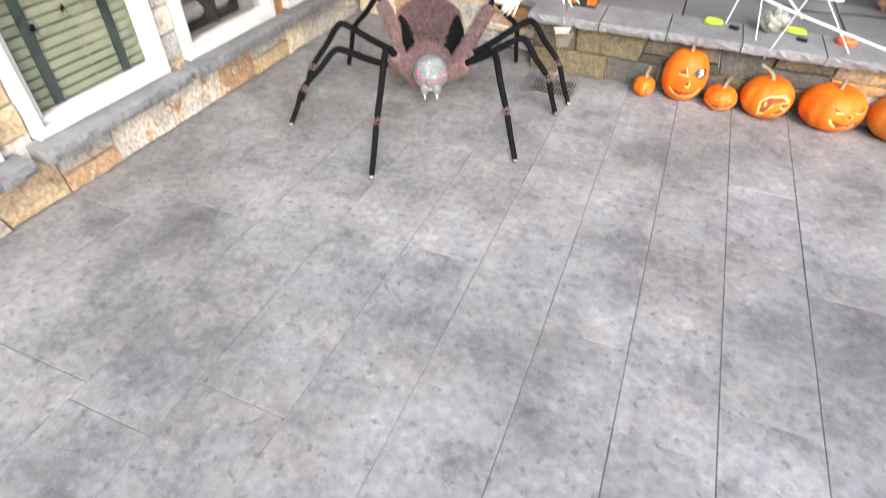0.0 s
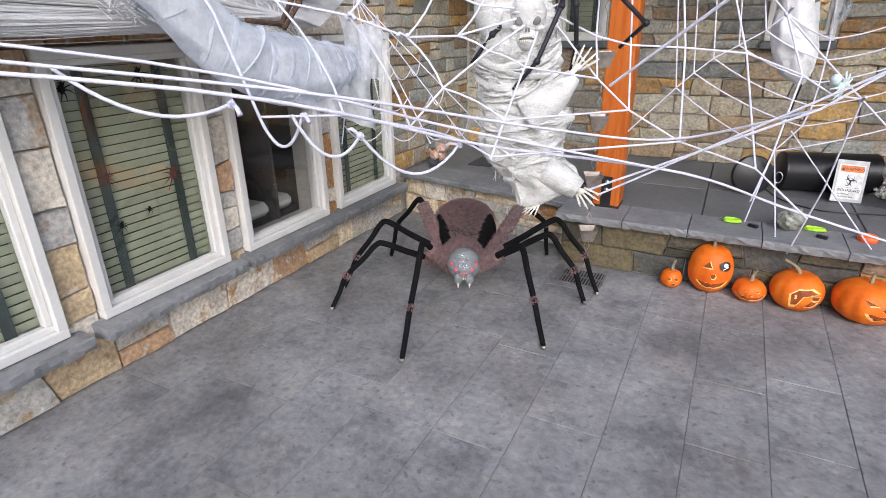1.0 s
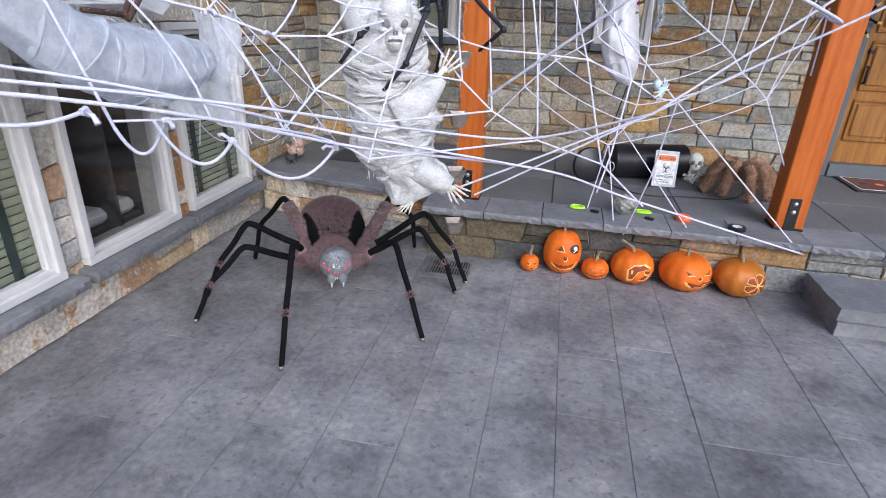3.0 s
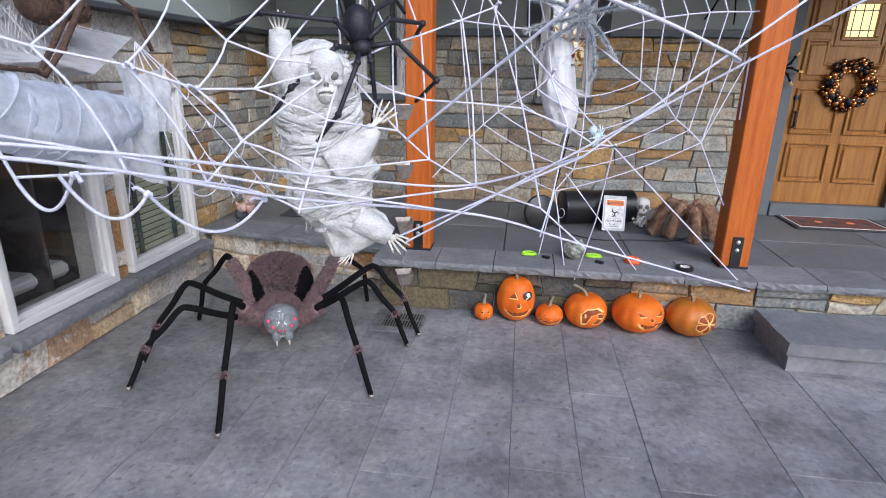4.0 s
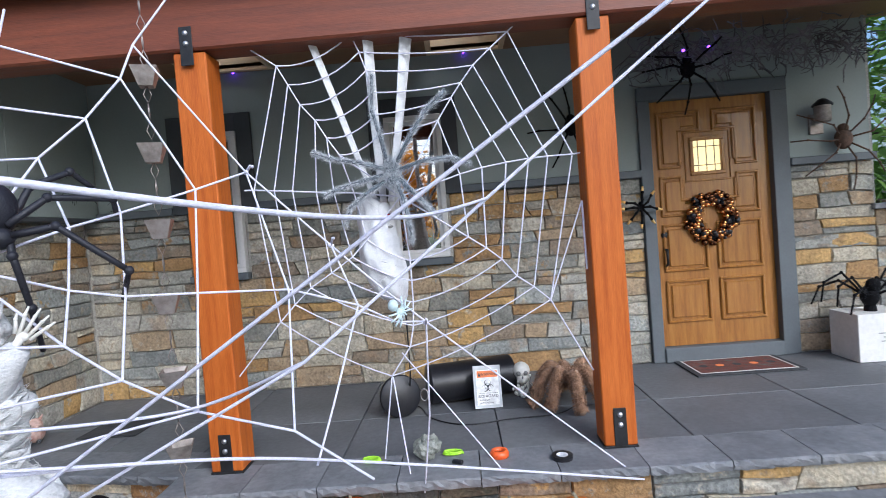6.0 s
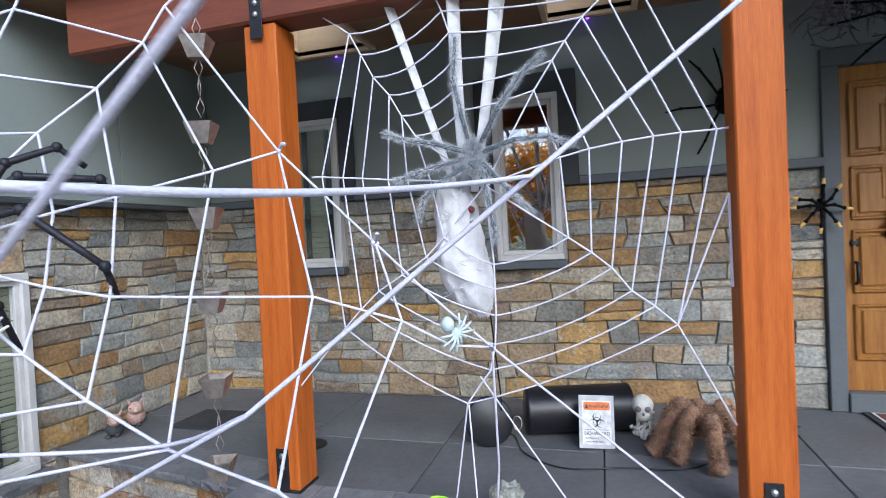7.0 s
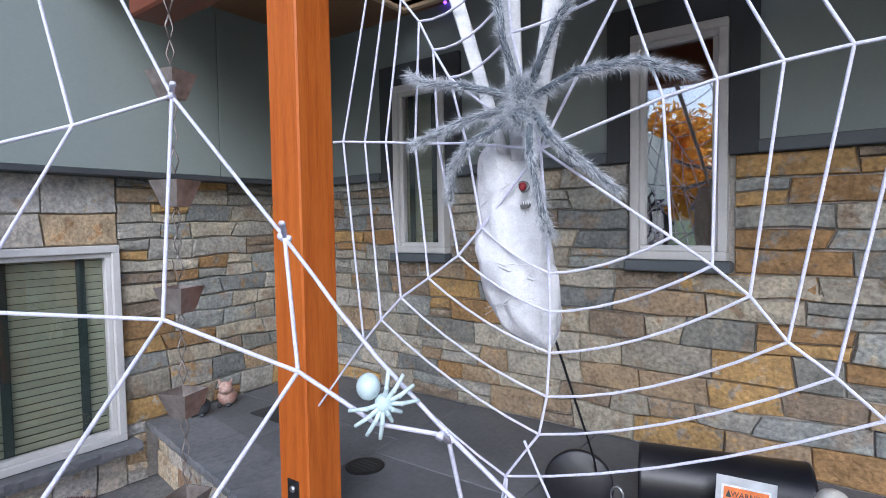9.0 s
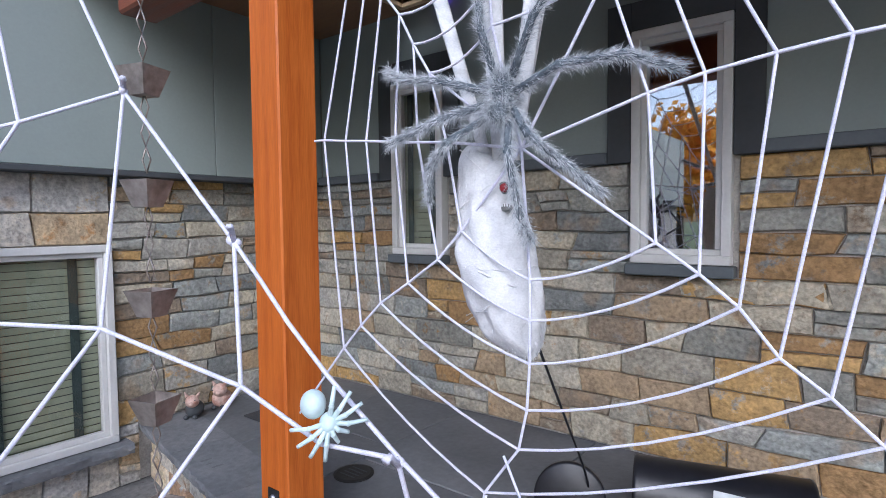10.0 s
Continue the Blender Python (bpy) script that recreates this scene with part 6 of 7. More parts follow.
# ---- pumpkins ----
def pumpkin(x, y, rx, h, label, mat, ribs=9, face=None, stem=(0.05, 0.0), lean=0.0, deep=0.07):
    """A carved pumpkin: lathed body with ribs, curved stem, and cut shapes laid on its front."""
    t = thing("pumpkin", label, "pumpkin", "carved pumpkins", at=(x, y, 0))
    front = -math.pi / 2 + lean

    def surface(az, el, out=0.0):
        rib = 1 - deep * (1 - abs(math.cos(ribs * az / 2 + 0.6)) ** 0.7) * math.cos(el) ** 0.5 if math.cos(el) > 0 else 1.0
        rr = rx * (math.cos(el) ** 0.8 if math.cos(el) > 0 else 0) * rib
        dip = 0.10 * math.exp(-(rr / (0.35 * rx)) ** 2) * (1 if el > 0 else 0.6)
        z = h / 2 + h / 2 * (math.sin(el) - math.copysign(dip, el))
        n = Vector((math.cos(az) * math.cos(el), math.sin(az) * math.cos(el), math.sin(el)))
        return Vector((rr * math.cos(az), rr * math.sin(az), z + 0.0)) + n * out

    n, m = ribs * 6, 18
    vs = [surface(2 * math.pi * k / n, -math.pi / 2 + math.pi * i / m) for i in range(m + 1) for k in range(n)]
    low = min(v.z for v in vs)
    vs = [v - Vector((0, 0, low)) for v in vs]
    fs = [(i * n + k, i * n + (k + 1) % n, (i + 1) * n + (k + 1) % n, (i + 1) * n + k) for i in range(m) for k in range(n)]
    body = part("body", Geo().add(vs, fs), mat, t, smooth=True)
    top = max(v.z for v in vs) - 0.03 * h
    l, c = stem
    part("stem", Geo().tube(bend([(0, 0, top - 0.02), (c * 0.2, 0, top + l * 0.45), (c, -0.005, top + l)], 4), [0.019, 0.015, 0.012, 0.011, 0.010, 0.010, 0.010, 0.009, 0.010], 7), M_STEM, t, "dry curved stem", True)

    def lay(poly, mt, name, out, lbl=""):
        """A cut outline in degrees (sideways, up) laid on the skin, as a thin plate."""
        cx = sum(p[0] for p in poly) / len(poly)
        cy = sum(p[1] for p in poly) / len(poly)
        g = Geo()
        P = []
        for i in range(len(poly)):
            a, b = poly[i], poly[(i + 1) % len(poly)]
            for k in range(3):
                P.append((a[0] + (b[0] - a[0]) * k / 3, a[1] + (b[1] - a[1]) * k / 3))
        rings = [1.0, 0.66, 0.33]
        pts, fcs = [], []
        for s in rings:
            for px, py in P:
                pts.append(surface(front + radians(cx + (px - cx) * s), radians(cy + (py - cy) * s), out) - Vector((0, 0, low)))
        pts.append(surface(front + radians(cx), radians(cy), out) - Vector((0, 0, low)))
        q = len(P)
        for r in range(2):
            for i in range(q):
                fcs.append((r * q + i, r * q + (i + 1) % q, (r + 1) * q + (i + 1) % q, (r + 1) * q + i))
        fcs += [(2 * q + i, 2 * q + (i + 1) % q, 3 * q) for i in range(q)]
        part(name, g.add(pts, fcs), mt, body, lbl)

    for poly in face or []:
        cx = sum(p[0] for p in poly) / len(poly)
        cy = sum(p[1] for p in poly) / len(poly)
        poly = [(cx + (px - cx) * 1.3, cy + (py - cy) * 1.35) for px, py in poly]
        lay(poly, M_FLESH, "cut", 0.0025, "cut pumpkin flesh")
        # no opening here: a dark plate paints the shade of the hollow
        lay([(cx + (px - cx) * 0.80 - 1.4, cy + (py - cy) * 0.76 + 1.5) for px, py in poly], M_HOLLOW, "hole", 0.004, "dark orange plate painted as the shaded hollow")
    return t, surface, low, front, lay


def disc(cx, cy, r, n=10, ry=None):
    return [(cx + r * math.cos(2 * math.pi * k / n), cy + (ry or r) * math.sin(2 * math.pi * k / n)) for k in range(n)]


GRIN = [(-30, -8), (-20, -18), (-8, -22), (0, -20), (8, -22), (22, -18), (32, -6), (22, -9), (16, -14), (8, -10), (0, -13), (-8, -9), (-15, -13), (-22, -9)]
pumpkin(2.245, -0.27, 0.066, 0.115, "tiny orange pumpkin with a round carved face", M_PUMP, 8, [disc(-16, 14, 8), disc(20, 14, 8), disc(6, -20, 11, 10, 7)], (0.075, 0.01), 0.25, 0.05)
_, srf, low, front, lay = pumpkin(2.455, -0.22, 0.128, 0.305, "tall orange pumpkin carved as a grinning pirate with eye patch", M_PUMP, 9, [[(-26, 16), (-4, 16), (-12, 30)], [(px * 1.15, py * 1.1 - 10) for px, py in GRIN], disc(2, -3, 6, 6)], (0.04, 0.0), 0.16, 0.04)
lay(disc(30, 22, 17, 14, 11), M_BLACKP, "eye_patch", 0.007, "black eye patch")
lay(disc(30, 24, 7, 8, 5), M_PAPER, "patch_emblem", 0.0095, "white emblem")
lay([(22, 14), (38, 19), (38, 21), (22, 16)], M_PAPER, "patch_emblem", 0.0097)
pumpkin(2.68, -0.27, 0.092, 0.135, "small squat pumpkin with a wide smile", M_PUMP, 9, [disc(-20, 18, 6, 3), disc(26, 18, 6, 3), disc(4, 2, 5, 3), [(-48, -4), (-25, -20), (0, -26), (28, -20), (52, 0), (30, -10), (0, -16), (-26, -10)]], (0.075, 0.02), 0.05, 0.06)
pumpkin(2.915, -0.25, 0.138, 0.225, "ribbed pumpkin carved with a howling curved shape", M_PUMP, 10, [[(-20, -22), (-22, 10), (-8, 24), (18, 26), (34, 14), (20, 12), (8, 18), (-4, 14), (-8, 0), (-10, -20)], [(22, 8), (40, 6), (36, -4), (22, -2)], [(8, -22), (22, -6), (34, -12), (24, -26)]], (0.075, -0.09), 0.16, 0.06)
pumpkin(3.245, -0.25, 0.165, 0.235, "broad orange pumpkin with angry eyes and crooked teeth", M_PUMP, 11, [[(-24, 30), (-4, 18), (-16, 16)], [(46, 30), (24, 18), (38, 16)], disc(10, 8, 6, 4), [(-14, -6), (4, -10), (22, -6), (44, -2), (46, -14), (34, -20), (26, -14), (18, -22), (8, -16), (-2, -24), (-10, -16)]], (0.06, 0.0), 0.22, 0.06)
flower = [[(26 + (r0 * math.cos(radians(a))), 2 + r0 * math.sin(radians(a))) for r0, a in ((6, b - 14), (30, b - 20), (33, b), (30, b + 20), (6, b + 14))] for b in range(20, 360, 60)]
pumpkin(3.575, -0.25, 0.152, 0.235, "greenish-orange pumpkin carved with a flower wheel", M_PUMPG, 10, flower, (0.06, -0.02), 0.10, 0.06)

# ---- things on the porch ----
# black drum on its side
drum = thing("black_drum", "black plastic drum lying on its side, lid unlatched", "drum", at=(0, 0, PORCH))
ax0, ax1, rr = Vector((2.80, 0.97, 0.142)), Vector((3.40, 1.13, 0.142)), 0.14
dv = (ax1 - ax0)
g = Geo()
prof = [0.0, 0.02, 0.03, 0.97, 0.98, 1.0]
g.tube([ax0 + dv * p for p in prof], [rr * 0.97, rr, rr * 0.985, rr * 0.985, rr, rr * 0.97], 36)
part("shell", g, M_BLACKP, drum, smooth=True)
lc = Vector((2.62, 0.75, 0.141))
ld = Vector((0.35, -0.9, 0.15)).normalized()
g = Geo().tube([lc - ld * 0.02, lc - ld * 0.016, lc + ld * 0.012, lc + ld * 0.018], [rr * 0.96, rr, rr, rr * 0.94], 36)
lid = part("lid", g, M_BLACKP, drum, "round black lid", True)
ring = [lc + Vector((0.145, -0.01, 0.0)) + Vector((0.05 * math.cos(a) * 0.5 + 0.02, 0, 0.04 * math.sin(a))) for a in [2 * math.pi * k / 12 for k in range(13)]]
part("latch", Geo().tube(ring, 0.004, 6), M_BOLT, lid, "bright wire latch", True)

# hazard sign
sign = thing("hazard_sign", "laminated orange and white biohazard warning sign leaning on the drum", "sign", at=(3.215, 0.79, PORCH + 0.003))
sign.rotation_euler = (radians(-14), radians(4), radians(14))
part("sleeve", Geo().box(-0.098, 0.098, 0.0025, 0.0045, 0.0, 0.285, 0.001), surf("clear_sleeve", [(0.55, 0.58, 0.60), (0.7, 0.72, 0.74)], rough=0.12, bump=0.3, bscale=14), sign, "shiny plastic sleeve")
part("sheet", Geo().box(-0.080, 0.080, 0.0, 0.002, 0.02, 0.255), M_PAPER, sign)
part("band", Geo().box(-0.072, 0.072, -0.0015, -0.0002, 0.205, 0.248), M_INKO, sign, "orange band")


def words(text, size, x, z, parent, mat, y=-0.002):
    cu = bpy.data.curves.new("lettering", "FONT")
    cu.body, cu.size, cu.extrude, cu.align_x = text, size, 0.0003, "CENTER"
    cu.materials.append(mat)
    ob = new("lettering", cu)
    ob.parent = parent
    ob.location, ob.rotation_euler = (x, y, z), (radians(90), 0, 0)
    return ob


words("WARNING", 0.026, 0.014, 0.217, sign, M_INKB, -0.0022)
words("BIOHAZARD", 0.025, 0.0, 0.072, sign, M_INKB)
words("Authorized", 0.016, -0.028, 0.050, sign, M_INKB)
words("personnel only", 0.016, -0.013, 0.032, sign, M_INKB)
tri = Geo().add([(-0.066, -0.002, 0.212), (-0.046, -0.002, 0.212), (-0.056, -0.002, 0.238)], [(0, 1, 2)])
part("triangle", tri, M_INKB, sign)
sym = Geo()
for k in range(3):
    a = radians(90 + 120 * k)
    cx, cz = 0.024 * math.cos(a), 0.145 + 0.024 * math.sin(a)
    arc = [(cx + 0.021 * math.cos(a + radians(b)), -0.0012, cz + 0.021 * math.sin(a + radians(b))) for b in range(35, 326, 18)]
    n = len(arc)
    sym.tube(arc, [0.0012 + 0.0045 * math.sin(math.pi * i / (n - 1)) for i in range(n)], 6, flat=0.15)
sym.tube([(0.021 * math.cos(radians(b)), -0.0012, 0.145 + 0.021 * math.sin(radians(b))) for b in range(0, 361, 20)], 0.002, 6, flat=0.3)
part("symbol", sym, M_INKB, sign, "black trefoil hazard symbol")
part("rule", Geo().box(-0.066, 0.066, -0.001, -0.0002, 0.0985, 0.100), M_INKB, sign)

# little skull with bones
g = Geo()
k0 = Vector((3.47, 1.02, PORCH))
g.ball(k0 + Vector((0, 0, 0.185)), (0.062, 0.066, 0.062), None, 16, 10, 0)
g.ball(k0 + Vector((0.0, -0.035, 0.135)), (0.040, 0.036, 0.034), None, 12, 8, 0)
# sockets and nose are dark balls whose colour carries the hollows' shade
for sx in (-0.025, 0.023):
    g.ball(k0 + Vector((sx, -0.057, 0.178)), (0.018, 0.012, 0.017), None, 10, 6, 1)
g.ball(k0 + Vector((0, -0.070, 0.152)), (0.007, 0.005, 0.011), None, 8, 5, 1)
for k in range(26):
    a = k0 + Vector((rng.uniform(-0.05, 0.05), rng.uniform(-0.045, 0.03), rng.uniform(0.012, 0.13)))
    d = Vector((rng.gauss(0, 0.4), rng.gauss(0, 0.3), rng.gauss(0, 1))).normalized() * rng.uniform(0.03, 0.06)
    b = a + d
    b.z = max(b.z, PORCH + 0.012)
    g.tube([a, b], 0.0085, 7)
    g.ball(a, 0.012, None, 7, 5)
    g.ball(b, 0.012, None, 7, 5)
solid("skeleton_figure", g, [M_BONE, M_SOCKET], "small ivory skeleton figure crouching beside the drum", "skeleton prop", smooth=True)

# cable
cab = [(2.76, 0.24, 1.22), (2.735, 0.46, 0.95), (2.705, 0.70, 0.66), (2.67, 0.88, 0.42), (2.74, 0.90, 0.375), (2.83, 0.66, 0.375), (3.05, 0.50, 0.375), (3.35, 0.55, 0.375), (3.7, 0.62, 0.375), (4.0, 1.1, 0.375), (4.35, 1.30, 0.375)]
solid("power_cable", Geo().tube(bend(cab, 6), 0.0045, 6), M_BLACKP, "thin black power cable running over the porch", "cable", smooth=True)

# rock, tapes and small tools on the coping
g = Geo().ball((2.84, 0.02, PORCH + 0.056), (0.080, 0.066, 0.070), None, 16, 12, f=lambda p: 0.9 + 0.35 * noise.noise(p * 2.1) + 0.12 * noise.noise(p * 6))
lowz = min(v[2] for v in g.v)
g.v = [(x, y, z - lowz + PORCH - 0.001) for x, y, z in g.v]
solid("rock", g, M_ROCK, "rough grey-green granite rock on the coping", "rock")


def coil(x, y, mat, label, rx=0.05, ry=0.03, turns=2.6):
    pts = [(x + rx * math.cos(a) * (1 - 0.06 * a / 6), y + ry * math.sin(a) * (1 - 0.05 * a / 6), PORCH + 0.006 + 0.002 * a / 2) for a in [k * 0.35 for k in range(int(turns * 18))]]
    return solid("strap_coil", Geo().tube(pts, 0.006, 6), mat, label, "strap", "straps", smooth=True)


coil(2.53, 0.03, M_GREENP, "coiled lime-green strap on the coping")
coil(2.975, 0.06, M_GREENP, "folded lime-green strap behind the rock", 0.055, 0.022)
for x, y, a in ((2.645, -0.02, -30), (3.0, -0.06, -25)):
    g = Geo().box(-0.03, 0.03, -0.013, 0.013, 0, 0.02, 0.005).move(Matrix.Translation((x, y, PORCH)) @ Matrix.Rotation(radians(a), 4, "Z"))
    solid("buckle", g, M_BLACKP, "black plastic ratchet buckle on the coping", "buckle", "buckles")
g = Geo().lathe([(0.028, 0.0), (0.05, 0.0), (0.052, 0.018), (0.044, 0.034), (0.026, 0.036), (0.024, 0.015), (0.028, 0.0)], 20, (3.225, 0.0, PORCH + 0.0005))
solid("tape_roll", g, M_ORANGEP, "bright orange roll of marking tape", "tape roll", smooth=True)
tr = thing("dark_tape", "flat roll of black tape with pale core", "tape roll", at=(3.545, -0.08, PORCH + 0.0005))
part("roll", Geo().lathe([(0.03, 0.0), (0.055, 0.0), (0.055, 0.02), (0.03, 0.02), (0.03, 0.0)], 24), M_BLACKP, tr, smooth=False)
part("core", Geo().lathe([(0.026, 0.0), (0.0298, 0.0), (0.0298, 0.021), (0.026, 0.021), (0.026, 0.0)], 24), M_PAPER, tr, "pale card core")

# mats, drains
m = thing("door_mat", "red and black patterned door mat before the door", "mat", at=(5.18, 1.40, PORCH))
part("border", Geo().box(-0.40, 0.40, -0.235, 0.235, 0, 0.012, 0.003), M_MATB, m, "black border")
part("field", Geo().box(-0.345, 0.345, -0.18, 0.18, 0.010, 0.0155, 0.002), M_MATR, m, "worn red pattern")
rim = Geo()
for q in ((-0.36, 0.36, -0.195, -0.183), (-0.36, 0.36, 0.183, 0.195), (-0.36, -0.348, -0.183, 0.183), (0.348, 0.36, -0.183, 0.183)):
    rim.box(*q, 0.0105, 0.0145)
part("inner_border", rim, M_CRATE, m, "cream woven line")
for k in range(5):
    part("motif", Geo().lathe([(0.0, 0.017), (0.03, 0.017), (0.034, 0.0155)], 8, (-0.26 + 0.13 * k, 0, 0)), M_INKO if k % 2 else M_MATB, m)
solid("slate_mat", Geo().box(0.38, 0.80, 0.72, 1.10, PORCH, PORCH + 0.010, 0.003), M_MATB, "flat dark mat lying on the porch", "mat")
dc = thing("drain_cover", "round black drain cover set in the porch", "drain cover", at=(1.547, 0.592, PORCH - 0.001))
part("disc", Geo().lathe([(0.0, 0.008), (0.085, 0.008), (0.10, 0.004), (0.10, 0.0)], 28), M_STEEL, dc)
for k in range(4):
    part("slot", Geo().box(-0.05, 0.05, -0.045 + 0.027 * k, -0.038 + 0.027 * k, 0.008, 0.0095), M_DARK, dc)
fd = thing("floor_drain", "square steel grate drain in the patio", "drain", at=(1.72, -0.40, 0.0015))
# no depth below the grate: a black plate carries the pit's shade
part("pit", Geo().box(-0.125, 0.125, -0.105, 0.105, 0, 0.001), M_STEEL, fd, "thin black plate painted as the shaded pit")
fg = Geo()
for q in ((-0.14, 0.14, -0.12, -0.105), (-0.14, 0.14, 0.105, 0.12), (-0.14, -0.125, -0.105, 0.105), (0.125, 0.14, -0.105, 0.105)):
    fg.box(*q, 0, 0.005)
part("frame", fg, M_GRATE, fd, "steel frame")
for k in range(13):
    part("bar", Geo().box(-0.118 + 0.019 * k, -0.110 + 0.019 * k, -0.105, 0.105, 0.001, 0.0045), M_GRATE, fd)
part("cross_bar", Geo().box(-0.125, 0.125, -0.006, 0.006, 0.001, 0.0048), M_GRATE, fd)

# rain chain of square cups
rc = thing("rain_chain", "weathered copper rain chain of square tapered cups", "rain chain", at=(1.735, -0.425, 0))
rot45 = Matrix.Rotation(radians(20), 4, "Z")


def cup():
    g = Geo()
    a, b, h, t = 0.055, 0.030, 0.085, 0.003
    o = [(-a, -a, 0), (a, -a, 0), (a, a, 0), (-a, a, 0), (-b, -b, -h), (b, -b, -h), (b, b, -h), (-b, b, -h)]
    i = [(x * (1 - t / a * 1.5), y * (1 - t / a * 1.5), z + (0 if z == 0 else t)) for x, y, z in o]
    g.add(o + i, [(0, 1, 5, 4), (1, 2, 6, 5), (2, 3, 7, 6), (3, 0, 4, 7), (4, 5, 6, 7), (8, 12, 13, 9), (9, 13, 14, 10), (10, 14, 15, 11), (11, 15, 12, 8), (0, 8, 9, 1), (1, 9, 10, 2), (2, 10, 11, 3), (3, 11, 8, 0), (12, 15, 14, 13)])
    return g.move(rot45).mesh("cup", M_GALV)


def link(w):
    d = Vector((1, 0.35, 0)).normalized() * w
    return Geo().tube([(0, 0, 0), d + Vector((0, 0, -0.04)), (0, 0, -0.08), -d + Vector((0, 0, -0.04)), (0, 0, 0)], 0.0028, 5).mesh("link", M_GALV, True)


cm, lm = cup(), link(0.017)
z = 2.441
while z > 0.12:
    c = part("cup", cm, None, rc)
    c.location = (0, 0, z)
    for k in range(3):
        l = part("link", lm, None, rc)
        l.location = (0, 0, z - 0.08 - 0.082 * k)
        l.rotation_euler = (0, 0, radians(90 * (k % 2)))
    z -= 0.3467
for k in range(8):
    l = part("link", lm, None, rc)
    l.location = (0, 0, 2.441 + 0.08 * (k + 1))
    l.rotation_euler = (0, 0, radians(90 * (k % 2)))

# piglet ornaments
for i, (x, y, s) in enumerate(((0.13, 0.53, 1.0), (0.09, 0.74, 1.12))):
    g = Geo()
    c = Vector((x, y, PORCH))
    g.ball(c + Vector((0, 0, 0.055 * s)), (0.05 * s, 0.06 * s, 0.055 * s), None, 14, 10, 1 - i)
    g.ball(c + Vector((0.03, -0.03, 0.115 * s)), (0.042 * s, 0.042 * s, 0.04 * s), None, 14, 10, 0)
    g.ball(c + Vector((0.06, -0.055, 0.108 * s)), (0.018 * s, 0.018 * s, 0.014 * s), None, 10, 6, 0)
    for q in (-1, 1):
        e = c + Vector((0.03 + 0.022 * q, -0.03 + 0.022 * q, 0.145 * s))
        g.tube([e, e + Vector((0.012 * q, 0.01 * q, 0.03))], [0.014, 0.003], 7, 0)
        g.ball(c + Vector((0.058 + 0.008 * q, -0.062 + 0.03 * q, 0.128 * s)), 0.005, None, 7, 5, 1)
        g.ball(c + Vector((0.02 + 0.02 * q, -0.04 + 0.02 * q, 0.012)), (0.018, 0.018, 0.014), None, 8, 5, 1)
    g.v = [(a, b, max(d, PORCH)) for a, b, d in g.v]
    solid("pig_ornament", g, [M_PIG, M_DARK], "painted plaster pig ornament on the porch corner", "ornament", "pig ornaments", smooth=True)

# crate with black spider, lantern
cr = thing("crate", "white-painted wooden crate by the door", "crate", at=(6.22, 1.40, PORCH))
g = Geo()
for q in ((-0.21, 0.21, -0.16, -0.145), (-0.21, 0.21, 0.145, 0.16), (-0.21, -0.195, -0.145, 0.145), (0.195, 0.21, -0.145, 0.145)):
    g.box(*q, 0, 0.36, 0.003)
g.box(-0.195, 0.195, -0.145, 0.145, 0.34, 0.355)
part("box", g, M_CRATE, cr)
for k, wd in enumerate((0.13, 0.06, 0.09)):
    part("print", Geo().box(0.0 - wd / 2, 0.0 + wd / 2, -0.1625, -0.1602, 0.21 - 0.03 * k, 0.216 - 0.03 * k), M_GRATE, cr, "faded grey print")
jointed_spider("black_spider", (6.22, 1.40, PORCH + 0.47), (0.06, 0.07, 0.085), (0.05, 0.05, 0.05), (0, -0.04, 0.09), [
    [(sx * 0.04, fy * 0.3, 0.02), (sx * (0.13 + up_ * 0.3), fy, 0.06 + up_), (sx * (0.24 + up_ * 0.4), fy * 1.5, 0.03 + up_ * 0.7), (sx * 0.31, fy * 1.8, -0.10 + up_ * 0.5)] for sx in (-1, 1) for fy, up_ in ((-0.13, 0.02), (-0.05, 0.10), (0.05, 0.13), (0.12, 0.06))
], M_BLACK, 0.009, "black spider perched on the white crate", surf("dark_grey_fur", [(0.02, 0.02, 0.022), (0.10, 0.10, 0.11)], scale=40, rough=0.9, bump=0.5), 120, 1.4, 0.02)
part("pedestal", Geo().tube([(0, 0, -0.118), (0, 0, -0.05)], [0.045, 0.035], 12), M_BLACK, bpy.context.scene.objects[[o.name for o in bpy.data.objects if o.name.startswith("black_spider") and o.type == "EMPTY"][-1]])
ln = thing("wall_lantern", "dark bronze wall lantern beside the door", "lantern", at=(6.05, BACK + 0.0, 2.28))
part("plate", Geo().box(-0.055, 0.055, -0.02, 0.004, -0.14, 0.02, 0.004), M_GALV, ln)
part("cap", Geo().lathe([(0.0, 0.13), (0.03, 0.12), (0.075, 0.08), (0.075, 0.07)], 16, (0, -0.10, 0)), M_STEEL, ln, smooth=True)
part("shade", Geo().lathe([(0.06, 0.07), (0.06, -0.05), (0.045, -0.06), (0.0, -0.06)], 16, (0, -0.10, 0)), M_GALV, ln, smooth=True)
part("arm", Geo().tube([(0, -0.01, -0.02), (0, -0.05, -0.03), (0, -0.10, -0.05)], 0.009, 8), M_STEEL, ln, smooth=True)

